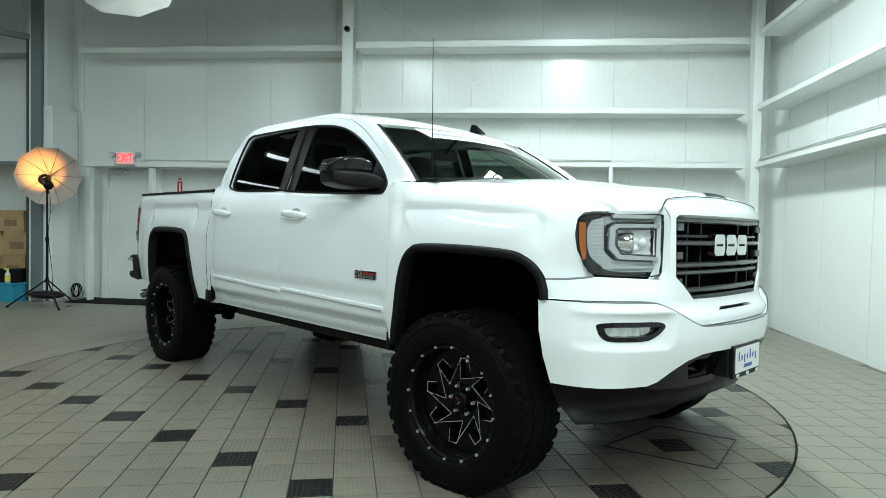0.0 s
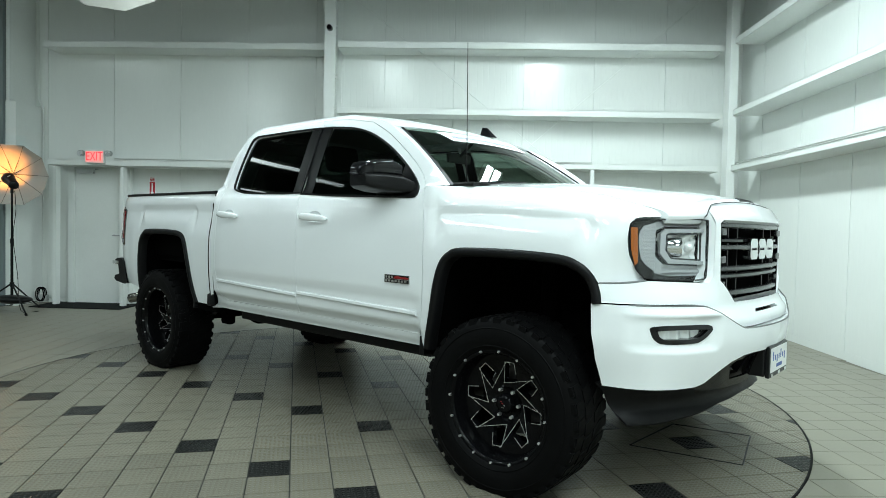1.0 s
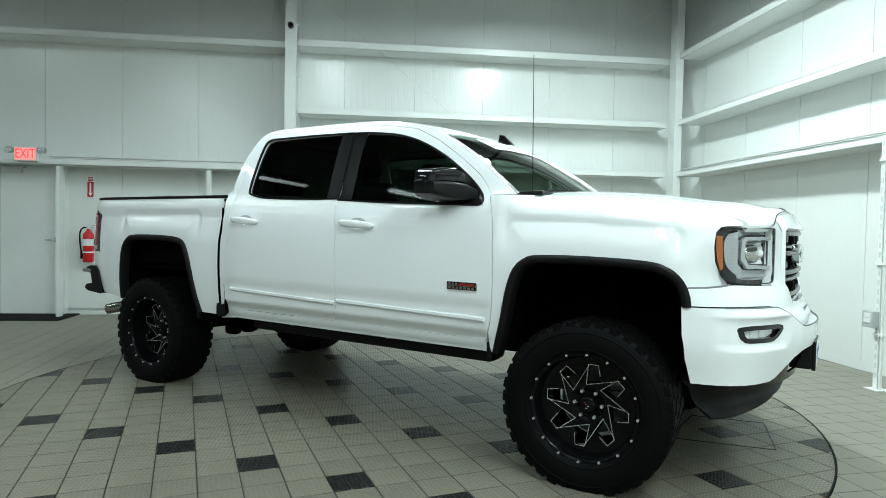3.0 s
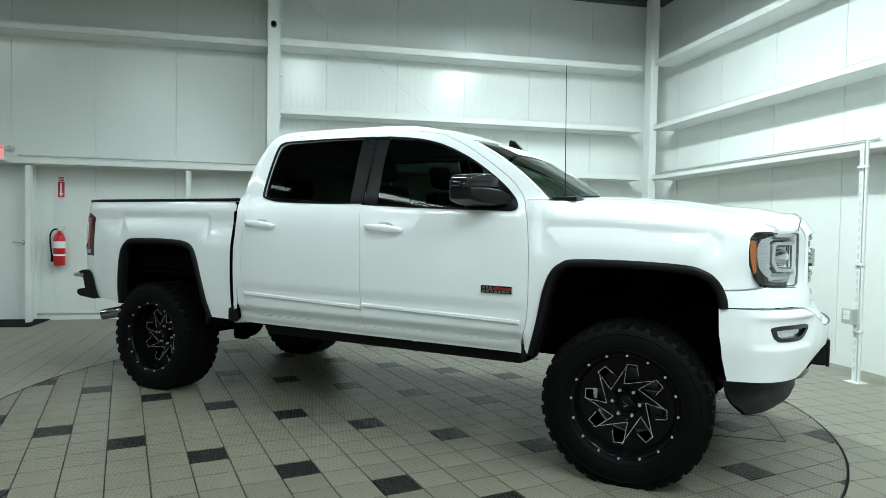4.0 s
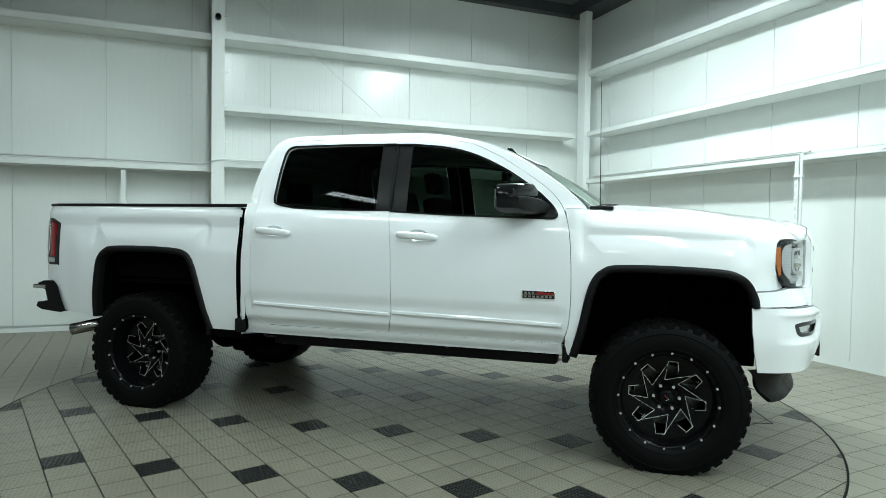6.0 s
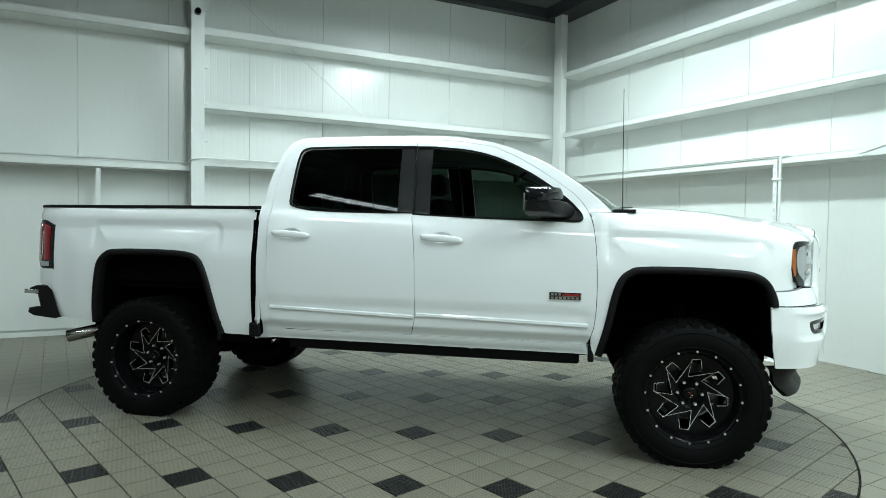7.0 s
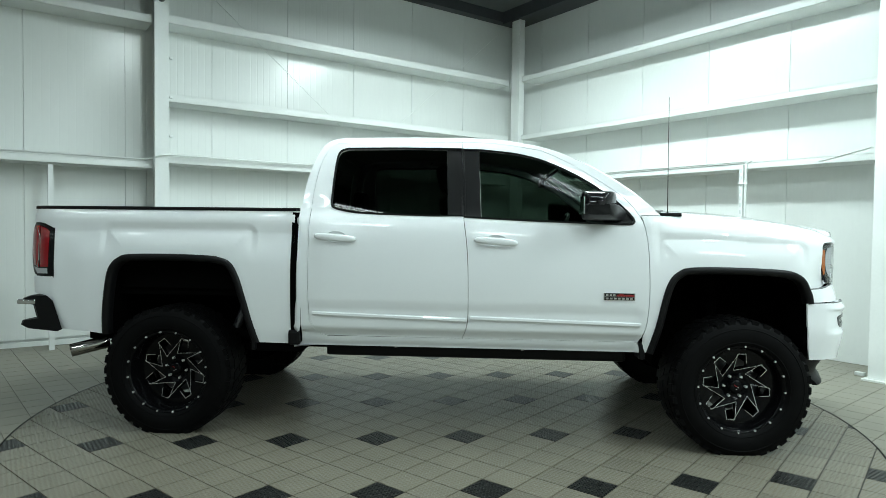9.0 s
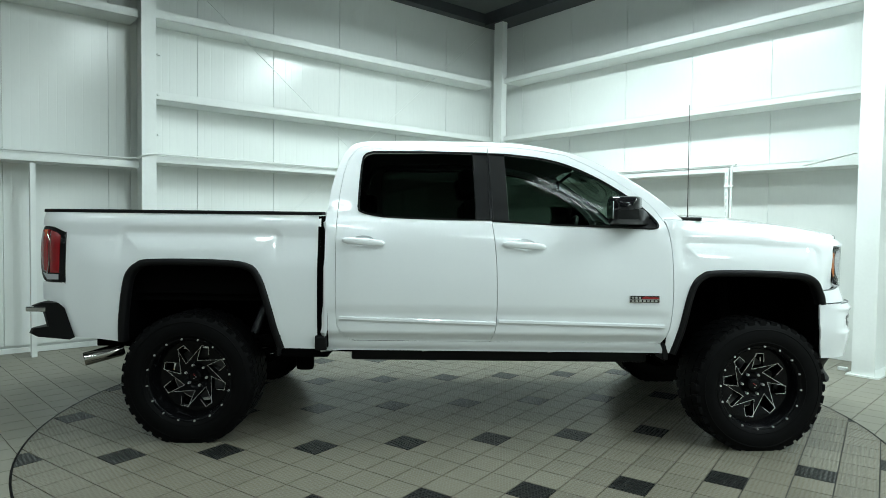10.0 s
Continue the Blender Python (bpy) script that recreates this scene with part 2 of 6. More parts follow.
def inside(loops, q):
    q = np.asarray(q, float)
    odd = np.zeros(len(q), bool)
    for loop in loops:
        p = np.array(loop, float)
        r = np.roll(p, -1, 0)
        for (x0, y0), (x1, y1) in zip(p, r):
            cross = (y0 > q[:, 1]) != (y1 > q[:, 1])
            if cross.any():
                xs = (x1 - x0) * (q[:, 1] - y0) / ((y1 - y0) if y1 != y0 else 1e-12) + x0
                odd ^= cross & (q[:, 0] < xs)
    return odd


def sheet(loops, f, out, step=0.04, depth=0.02, round_edge=0.0, extra=()):
    """Fills the outline (first loop; the others are holes), bends it by f, and turns its rim in by depth, away from out."""
    pts, edges = [], []
    for loop in loops:
        ring = []
        for a, b in zip(loop, loop[1:] + loop[:1]):
            a, b = Vector(a), Vector(b)
            n = max(1, math.ceil((b - a).length / step))
            ring += [a.lerp(b, k / n) for k in range(n)]
        first = len(pts)
        pts += ring
        edges += [(first + i, first + (i + 1) % len(ring)) for i in range(len(ring))]
    rim = np.array([tuple(p) for p in pts])
    lo, hi = rim.min(0), rim.max(0)
    gx, gy = np.arange(lo[0] + step / 2, hi[0], step), np.arange(lo[1] + step / 2, hi[1], step)
    if len(gx) and len(gy):
        grid = np.array([(x, y) for x in gx for y in gy])
        grid = grid[inside(loops, grid)]
        if len(grid):
            near = np.array([np.min(np.sum((rim - g) ** 2, 1)) for g in grid])
            pts += [Vector(g) for g in grid[near > (0.45 * step) ** 2]]
    if extra:
        more = np.array(extra)
        more = more[inside(loops, more)]
        pts += [Vector(g) for g in more if np.min(np.sum((rim - g) ** 2, 1)) > (0.3 * step) ** 2]
    vs, _, faces, *_ = delaunay_2d_cdt(pts, edges, [], 0, 1e-5)
    cen = np.array([tuple((vs[a] + vs[b] + vs[c]) / 3) for a, b, c in faces])
    keep = inside(loops, cen)
    bm = bmesh.new()
    slope = bm.verts.layers.float_vector.new("slope")
    made = [bm.verts.new(f(v[0], v[1])) for v in vs]
    for v, m in zip(vs, made):
        e = 0.002
        m[slope] = (f(v[0] + e, v[1]) - f(v[0] - e, v[1])).cross(f(v[0], v[1] + e) - f(v[0], v[1] - e)).normalized()
    for fc, k in zip(faces, keep):
        if k:
            try:
                bm.faces.new([made[i] for i in fc])
            except ValueError:
                pass
    bmesh.ops.delete(bm, geom=[v for v in bm.verts if not v.link_faces], context="VERTS")
    bm.normal_update()
    out = Vector(out)
    total = sum((fc.normal * fc.calc_area() for fc in bm.faces), Vector())
    if total.dot(out) < 0:
        bmesh.ops.reverse_faces(bm, faces=bm.faces[:])
        bm.normal_update()
    fronts = bm.faces.layers.int.new("front")
    for fc in bm.faces:
        fc[fronts] = 1
    if depth:
        rim_edges = [e for e in bm.edges if len(e.link_faces) == 1]
        normals = {v: v.normal.copy() for e in rim_edges for v in e.verts}
        if round_edge:
            for v, nv in normals.items():
                v.co -= nv * round_edge
        r = bmesh.ops.extrude_edge_only(bm, edges=rim_edges)
        news = [g for g in r["geom"] if isinstance(g, bmesh.types.BMVert)]
        for v in news:
            src = [e.other_vert(v) for e in v.link_edges if e.other_vert(v) in normals]
            v.co -= normals[src[0]] * depth
        fresh = set(news)
        for fc in bm.faces:
            if any(v in fresh for v in fc.verts):
                fc[fronts] = 0
        bm.normal_update()
    return bm


def sheet_part(name, loops, f, out, mat, parent, step=0.04, depth=0.02, label="", angle=38, round_edge=0.0, extra=()):
    bm = sheet(loops, f, out, step, depth, round_edge, extra)
    loops_n = []
    slope = bm.verts.layers.float_vector["slope"]
    fronts = bm.faces.layers.int["front"]
    for fc in bm.faces:
        for v in fc.verts:
            nv = v[slope]
            loops_n.append(tuple(nv if nv.dot(fc.normal) > 0 else -nv) if fc[fronts] and not round_edge else (0, 0, 0))
    bm.verts.layers.float_vector.remove(slope)
    ob = part(name, bm, mat, parent, label, smooth=True)
    ob.data.set_sharp_from_angle(angle=radians(angle))
    if not round_edge:
        ob.data.normals_split_custom_set(loops_n)
    return ob


def lerp_table(table):
    xs, ys = [a for a, _ in table], [b for _, b in table]
    return lambda v: float(np.interp(v, xs, ys))


def smooth_table(table):
    pts = spline(table, 8)
    xs, ys = [a for a, _ in pts], [b for _, b in pts]
    return lambda v: float(np.interp(v, xs, ys))


def ramp(a, b, v):
    t = min(1.0, max(0.0, (v - a) / (b - a)))
    return t * t * (3 - 2 * t)


def sweep(path, section, closed_path=False, cap=True, up=None):
    """A section (list of (a, b)) carried along a 3D path; a runs along the side vector, b along up."""
    bm = bmesh.new()
    p = [Vector(q) for q in path]
    rings = []
    for i, q in enumerate(p):
        t = (p[(i + 1) % len(p)] - p[i - 1]) if (closed_path or 0 < i < len(p) - 1) else (p[1] - p[0] if i == 0 else p[-1] - p[-2])
        t.normalize()
        u = Vector(up) if up else Vector((0, 0, 1))
        side = t.cross(u).normalized()
        u = side.cross(t).normalized()
        rings.append([bm.verts.new(q + side * a + u * b) for a, b in section])
    n = len(section)
    for i in range(len(rings) if closed_path else len(rings) - 1):
        a, b = rings[i], rings[(i + 1) % len(rings)]
        for k in range(n):
            bm.faces.new((a[k], a[(k + 1) % n], b[(k + 1) % n], b[k]))
    if cap and not closed_path:
        bm.faces.new(rings[0][::-1])
        bm.faces.new(rings[-1])
    bmesh.ops.recalc_face_normals(bm, faces=bm.faces[:])
    return bm


def ring_section(r, n=8):
    return [(r * math.cos(2 * math.pi * k / n), r * math.sin(2 * math.pi * k / n)) for k in range(n)]


def lathe(profile, seg, axis="Y"):
    """Turns a profile of (radius, along) about the Y axis."""
    bm = bmesh.new()
    rings = []
    for k in range(seg):
        a = 2 * math.pi * k / seg
        rings.append([bm.verts.new((r * math.cos(a), y, r * math.sin(a))) for r, y in profile])
    for k in range(seg):
        a, b = rings[k], rings[(k + 1) % seg]
        for i in range(len(profile) - 1):
            bm.faces.new((a[i], a[i + 1], b[i + 1], b[i]))
    bmesh.ops.recalc_face_normals(bm, faces=bm.faces[:])
    return bm




# ---- the hall ----
WALL_A, WALL_B, WEST, SOUTH, ROOF = 9.70, 3.36, -34.0, -6.0, 5.02
FACE_A, FACE_B = 9.33, 3.0


def structure(name, bm, mat, label, category):
    return tagged(link(name, bm, mat), label, category, kind="structure")


structure("floor_west", box(WEST, -11.0, SOUTH, WALL_A, -0.3, 0.0), HALL_TILE, "pale worn floor of the long hall", "floor")
floor = structure("floor", box(-11.0, WALL_B, SOUTH, WALL_A, -0.3, -0.008), HALL_GROUT, "grey grout bed below pale square floor tiles", "floor")
wall_north = structure("wall_north", box(WEST - 0.15, WALL_B + 0.15, WALL_A + 0.03, WALL_A + 0.18, -0.3, ROOF), WALL, "white ribbed metal wall panels behind steel girts", "wall")
wall_east = structure("wall_east", box(WALL_B + 0.03, WALL_B + 0.18, SOUTH, WALL_A, -0.3, ROOF), WALL, "white ribbed metal wall panels brightly lit from above", "wall")
wall_west = structure("wall_west", box(WEST - 0.15, WEST, SOUTH, WALL_A, -0.3, ROOF), WALL, "plain white metal wall", "wall")
wall_south = structure("wall_south", box(WEST - 0.15, WALL_B + 0.15, SOUTH - 0.15, SOUTH, -0.3, ROOF), WALL, "plain white metal wall", "wall")
ceiling = structure("ceiling", box(WEST - 0.15, WALL_B + 0.18, SOUTH - 0.15, WALL_A + 0.18, ROOF, ROOF + 0.1), DARK_ROOF, "dark roof deck", "ceiling")


def panel_mesh(name, width, height, lines, rib=0.0010):
    """A wall panel standing in x and z, front towards -y, with fine ribs and a folded joint at each edge."""
    xs = [(-width / 2, 0.009), (-width / 2 + 0.0025, 0.009), (-width / 2 + 0.005, 0.0)]
    for k in range(1, lines):
        c = -width / 2 + width * k / lines
        xs += [(c - 0.007, 0.0), (c - 0.003, rib), (c + 0.003, rib), (c + 0.007, 0.0)]
    xs += [(width / 2 - 0.005, 0.0), (width / 2 - 0.0025, 0.009), (width / 2, 0.009)]
    bm = bmesh.new()
    a = [bm.verts.new((x, d, 0)) for x, d in xs]
    b = [bm.verts.new((x, d, height)) for x, d in xs]
    for i in range(len(xs) - 1):
        bm.faces.new((a[i], a[i + 1], b[i + 1], b[i]))
    me = bpy.data.meshes.new(name)
    bm.to_mesh(me)
    bm.free()
    me.materials.append(WALL)
    return me


panel = panel_mesh("wall_panel", 1.012, ROOF - 0.10, 12, 0.0007)
smooth_panel = panel_mesh("wall_panel", 1.012, ROOF - 0.10, 12, 0.0002)
for k in range(-9, 4):
    x = 0.248 + 0.506 + 1.013 * k
    ob = new("wall_panel", panel if x > -2.6 else smooth_panel)
    ob.parent = wall_north
    ob.matrix_basis = pose(x, WALL_A, 0.08)
for k in range(16):
    ob = new("wall_panel", smooth_panel)
    ob.parent = wall_east
    ob.matrix_basis = pose(WALL_B, WALL_A - 0.70 - 1.012 * k + 0.506 - 0.008, 0.08, 0, 0, -90)
structure("base_trim", box(WEST, WALL_B, WALL_A - 0.012, WALL_A + 0.03, -0.006, 0.05, 0.003), STEEL, "white metal base trim along the wall", "trim")
structure("base_trim", box(WALL_B - 0.001, WALL_B + 0.03, SOUTH, WALL_A - 0.012, -0.006, 0.082), WALL, "white metal base trim along the wall", "trim")


def channel(a, b, z, h, face, back, along):
    """A girt: a lipped channel with its web lying low, its front flange at face."""
    bm = bmesh.new()
    t = 0.004
    sgn = 1 if back > face else -1
    boxes = [(face, face + sgn * t, z - h / 2, z + h / 2), (face, back, z - h / 2, z - h / 2 + t), (face, face + sgn * 0.02, z + h / 2 - t, z + h / 2)]
    for p, q, z0, z1 in boxes:
        lo, hi = min(p, q), max(p, q)
        if along == "x":
            add_box(bm, a, b, lo, hi, z0, z1)
        else:
            add_box(bm, lo, hi, a, b, z0, z1)
    return bm


for a, b, z, h in ((-2.40, 2.945, 3.812, 0.10), (-2.40, 2.945, 2.885, 0.09), (-2.40, 2.945, 2.152, 0.08), (-6.66, -2.555, 3.772, 0.095), (-6.60, -2.555, 2.078, 0.08), (-34.0, -7.30, 3.802, 0.095), (-34.0, -7.30, 2.078, 0.08)):
    structure("girt", channel(a, b, z, h, FACE_A, WALL_A, "x"), STEEL, "white painted steel girt across the wall", "girt")
for a, b, z, h in ((3.77, 9.072, 3.832, 0.085), (3.77, 9.072, 2.880, 0.072), (3.77, 9.072, 2.140, 0.072), (-6.0, 3.56, 3.832, 0.085), (-6.0, 3.56, 2.880, 0.072), (-6.0, 3.56, 2.140, 0.072)):
    structure("girt", channel(a, b, z, h, FACE_B, WALL_B, "y"), STEEL, "white painted steel girt across the wall", "girt")


def column(x0, x1, y0, y1, top, facing):
    """A rolled steel column: two flanges and a web."""
    bm = bmesh.new()
    t = 0.012
    if facing == "y":
        add_box(bm, x0, x1, y0, y0 + t, 0, top, None, 0.002)
        add_box(bm, x0, x1, y1 - t, y1, 0, top)
        add_box(bm, (x0 + x1) / 2 - 0.005, (x0 + x1) / 2 + 0.005, y0 + t, y1 - t, 0, top)
        add_box(bm, x0 - 0.03, x1 + 0.03, y0 - 0.03, y1, -0.004, 0.016)
    else:
        add_box(bm, x0, x0 + t, y0, y1, 0, top, None, 0.002)
        add_box(bm, x1 - t, x1, y0, y1, 0, top)
        add_box(bm, x0 + t, x1 - t, (y0 + y1) / 2 - 0.005, (y0 + y1) / 2 + 0.005, 0, top)
        add_box(bm, x0 - 0.04, x1, y0 - 0.04, y1 + 0.04, -0.004, 0.016)
    return structure("column", bm, STEEL, "white painted steel column against the wall", "column")


column(-2.560, -2.405, 9.19, WALL_A - 0.02, ROOF, "y")
bm = box(2.945, 3.058, 9.075, 9.265, 0, 4.80, 0.006)
add_box(bm, 2.90, 3.10, 9.03, 9.30, -0.004, 0.016)
structure("column", bm, STEEL, "white painted square steel column in the corner", "column")
column(2.58, WALL_B - 0.02, 3.565, 3.765, ROOF, "x")
structure("eave_beam", box(WEST, WALL_B, WALL_A - 0.20, WALL_A - 0.04, ROOF - 0.16, ROOF), BEAM, "dark steel eave beam under the roof", "beam")
structure("eave_beam", box(WALL_B - 0.42, WALL_B - 0.02, SOUTH, WALL_A - 0.2, ROOF - 0.20, ROOF), BEAM, "dark steel eave beam under the roof", "beam")
for y in (8.0, 6.2, 4.4, 2.6, 0.8, -1.0, -2.8, -4.6):
    structure("purlin", box(WEST, WALL_B - 0.45, y - 0.04, y + 0.04, ROOF - 0.18, ROOF), BEAM, "dark steel roof purlin", "beam")

pipe = sweep([Vector((-2.384, 9.175, ROOF)), Vector((-2.384, 9.175, 2.20))], ring_section(0.011, 8))
pipe_ob = tagged(link("conduit", pipe, STEEL, smooth=True), "white painted conduit running down beside the column", "conduit")
for z in (4.35, 4.0, 3.3, 2.85, 2.4):
    part("pipe_clip", box(-2.402, -2.370, 9.160, 9.19, z, z + 0.022, 0.003), STEEL, pipe_ob)

# studs under the girts, and the strut post with its conduit
for x, top in ((1.21, 2.11), (-3.575, 2.02), (-5.50, 2.02), (-6.50, 2.02)):
    bm = bmesh.new()
    add_box(bm, x - 0.025, x + 0.025, FACE_A + 0.002, FACE_A + 0.006, 0, top)
    add_box(bm, x + 0.021, x + 0.025, FACE_A + 0.006, FACE_A + 0.10, 0, top)
    add_box(bm, x - 0.025, x - 0.021, FACE_A + 0.006, FACE_A + 0.10, 0, top)
    structure("wall_stud", bm, STEEL, "white metal stud below the girt", "stud")
post = tagged(link("strut_post", box(2.86, 2.90, 5.19, 5.235, 0, 2.14, 0.003), STEEL), "slotted white strut post beside the wall girts", "post")
for k in range(26):
    part("slot", box(2.857, 2.8605, 5.203, 5.222, 0.10 + k * 0.078, 0.145 + k * 0.078), SLOT_GREY, post)
part("conduit", tube((2.86, 5.155, 0), (2.86, 5.155, 2.16), 0.013, 10), STEEL, post, "painted conduit pipe")
part("foot_plate", box(2.80, 2.93, 5.12, 5.26, -0.002, 0.008), STEEL, post)
for z in (0.45, 1.05, 1.92):
    part("strap", box(2.84, 2.87, 5.13, 5.24, z, z + 0.02, 0.002), STEEL, post)
sock = part("socket_box", box(2.80, 2.86, 5.19, 5.31, 0.52, 0.66, 0.006), GREY_LIGHT, post, "grey double socket box")
part("socket_face", box(2.796, 2.80, 5.215, 5.285, 0.56, 0.60), WHITE_PLASTIC, sock)
part("socket_face", box(2.796, 2.80, 5.215, 5.285, 0.605, 0.645), WHITE_PLASTIC, sock)
pipe = sweep([Vector((-5.6, 9.315, 2.138)), Vector((-2.66, 9.315, 2.138)), Vector((-2.58, 9.24, 2.145)), Vector((-2.565, 9.17, 2.16)), Vector((-2.50, 9.165, 2.185)), Vector((-2.40, 9.17, 2.20)), Vector((-2.36, 9.26, 2.205)), Vector((1.2, 9.315, 2.205))], ring_section(0.010, 8))
tagged(link("conduit", pipe, STEEL, smooth=True), "white painted conduit pipe clipped along the girt", "conduit")
tagged(link("conduit", sweep([Vector((2.985, 8.9, 2.190)), Vector((2.985, 5.16, 2.190)), Vector((2.86, 5.155, 2.16))], ring_section(0.010, 8)), STEEL, smooth=True), "white painted conduit pipe clipped along the girt", "conduit")
tagged(link("flange_brace", sweep([Vector((2.97, 4.42, 2.125)), Vector((2.62, 3.80, 2.19))], [(-0.022, -0.003), (0.022, -0.003), (0.022, 0.003), (-0.022, 0.003)]), STEEL), "white angle brace from girt to column", "brace")
tagged(link("round_fitting", tube((-2.485, 9.19, 3.985), (-2.485, 9.13, 3.985), 0.042, 20, 0.036), GLOSS_BLACK), "round black fitting on the white column", "fitting")
for a, b in (((-2.40, 9.46, 4.66), (2.92, 9.46, 0.42)), ((2.92, 9.44, 4.72), (-2.40, 9.44, 0.02))):
    tagged(link("brace_rod", tube(a, b, 0.004, 8), STEEL, smooth=True), "thin white steel cross-brace rod before the wall", "rod")
outlet = tagged(link("floor_outlet", box(2.74, 2.80, 3.86, 3.94, 0.0, 0.03, 0.004), STEEL), "small white conduit fitting at the column's foot", "fitting")
part("conduit", sweep([Vector((2.77, 3.52, 0.02)), Vector((2.77, 3.50, 0.28)), Vector((2.80, 3.46, 0.34)), Vector((2.95, 3.30, 0.40))], ring_section(0.012, 8)), STEEL, outlet)

# ---- door, sign and safety gear on the far wall ----
door_1 = structure("door_1", box(-6.37, -5.60, 9.640, 9.685, 0.012, 2.03, 0.003), STEEL, "plain white metal exit door, closed", "door")
for x0, x1, z0, z1 in ((-6.47, -6.375, 0, 2.09), (-5.595, -5.53, 0, 2.09), (-6.375, -5.595, 2.035, 2.09)):
    part("door_frame", box(x0, x1, 9.600, 9.70, z0, z1, 0.003), STEEL, door_1)
lever = part("door_handle", tube((-5.665, 9.64, 1.03), (-5.665, 9.585, 1.03), 0.012, 10), SILVER, door_1, "brushed steel lever handle")
part("lever_bar", box(-5.78, -5.655, 9.575, 9.592, 1.02, 1.04, 0.004), SILVER, lever)
part("handle_rose", tube((-5.665, 9.642, 1.03), (-5.665, 9.630, 1.03), 0.032, 16), SILVER, lever)
closer = part("door_closer", box(-6.32, -6.08, 9.57, 9.64, 1.94, 2.0, 0.006), SILVER, door_1, "silver door closer")
part("closer_arm", box(-6.10, -5.80, 9.575, 9.59, 2.0, 2.012), SILVER, closer)
tagged(link("door_mat", box(-6.68, -5.36, 9.04, 9.66, 0.0, 0.014, 0.004), MAT_RUBBER), "dark ribbed entrance mat before the exit door", "mat")

sign = tagged(link("exit_sign", box(-5.975, -5.695, 9.205, 9.265, 2.055, 2.235, 0.008), WHITE_PLASTIC), "lit white exit sign with red letters on the girt", "sign")
part("face", box(-5.965, -5.705, 9.201, 9.2048, 2.063, 2.227), SIGN_FACE, sign, "softly lit white face")


def text_mesh(words, size, mat, m, parent, name, extrude=0.002):
    cu = bpy.data.curves.new(name, "FONT")
    cu.body, cu.size, cu.extrude, cu.align_x, cu.align_y = words, size, extrude, "CENTER", "CENTER"
    tmp = bpy.data.objects.new(name, cu)
    scene.collection.objects.link(tmp)
    bpy.context.view_layer.update()
    me = bpy.data.meshes.new_from_object(tmp.evaluated_get(bpy.context.evaluated_depsgraph_get()))
    bpy.data.objects.remove(tmp)
    me.materials.clear()
    me.materials.append(mat)
    ob = new(name, me)
    ob.parent = parent
    ob.matrix_basis = m
    return ob


text_mesh("EXIT", 0.155, SIGN_RED, pose(-5.835, 9.1995, 2.145, 90, 0, 0) @ Matrix.Diagonal((0.78, 1.15, 1, 1)), sign, "lettering")["label"] = "glowing red letters"
for x in (-6.035, -5.635):
    lamp = part("lamp_head", tube((x, 9.255, 2.20), (x, 9.19, 2.19), 0.040, 16, 0.046), GREY_LIGHT, sign, "emergency lamp head")
    part("lamp_glass", tube((x, 9.19, 2.19), (x, 9.186, 2.19), 0.038, 16), SILVER, lamp)

sign.location = (-0.035, 0.06, 0.012)

arrow = tagged(link("safety_sign", box(-5.285, -5.190, 9.692, 9.697, 1.625, 1.915), WHITE_PLASTIC), "red and white arrow sign above the extinguisher", "sign")
part("field", box(-5.278, -5.197, 9.6895, 9.6918, 1.634, 1.842), SIGN_PAINT, arrow, "red field")
bm = bmesh.new()
pts = [(-0.011, 0.085), (0.011, 0.085), (0.011, -0.05), (0.030, -0.05), (0.0, -0.095), (-0.030, -0.05), (-0.011, -0.05)]
bm.faces.new([bm.verts.new((-5.2375 + x, 9.6885, 1.74 + z)) for x, z in pts])
part("arrow", bm, WHITE_PLASTIC, arrow, "white arrow pointing down")
for k in range(3):
    part("lettering_bar", box(-5.270, -5.205, 9.6900, 9.6918, 1.852 + k * 0.020, 1.864 + k * 0.020), SIGN_PAINT, arrow, "red lettering bar")

ext = tagged(empty("fire_extinguisher", pose(-5.225, 9.60, 0.73)), "red fire extinguisher with black hose hung on the wall", "extinguisher")
part("cylinder", lathe([(0.0, 0.0), (0.060, 0.0), (0.070, 0.012), (0.070, 0.36), (0.062, 0.395), (0.035, 0.425), (0.022, 0.435), (0.022, 0.46), (0.0, 0.46)], 28), RED_GLOSS, ext, "red steel cylinder", smooth=True).matrix_basis = pose(0, 0, 0, 90, 0, 0)
part("label", lathe([(0.0708, 0.23), (0.0708, 0.32)], 28), WHITE_PLASTIC, ext, "white instruction label").matrix_basis = pose(0, 0, 0, 90, 0, 0)
part("label_band", lathe([(0.0708, 0.13), (0.0708, 0.15)], 28), WHITE_PLASTIC, ext, "white printed band").matrix_basis = pose(0, 0, 0, 90, 0, 0)
part("valve", box(-0.02, 0.02, -0.02, 0.02, 0.455, 0.50, 0.004), SILVER, ext)
part("lever", box(-0.015, 0.075, -0.012, 0.012, 0.50, 0.512, 0.002), SILVER, ext, "steel carrying lever")
part("lever", box(-0.015, 0.065, -0.012, 0.012, 0.475, 0.485, 0.002), SILVER, ext, "steel squeeze lever")
part("hose", sweep(spline([(-0.02, 0, 0.48), (-0.07, -0.01, 0.47), (-0.105, -0.015, 0.40), (-0.10, -0.02, 0.26), (-0.085, -0.02, 0.14)], 5), ring_section(0.010, 8)), RUBBER, ext, "black rubber hose", smooth=True)
part("nozzle", tube((-0.085, -0.02, 0.15), (-0.08, -0.02, 0.05), 0.012, 10, 0.018), RUBBER, ext)
part("bracket", box(-0.03, 0.03, 0.06, 0.088, 0.25, 0.45), SILVER, ext)

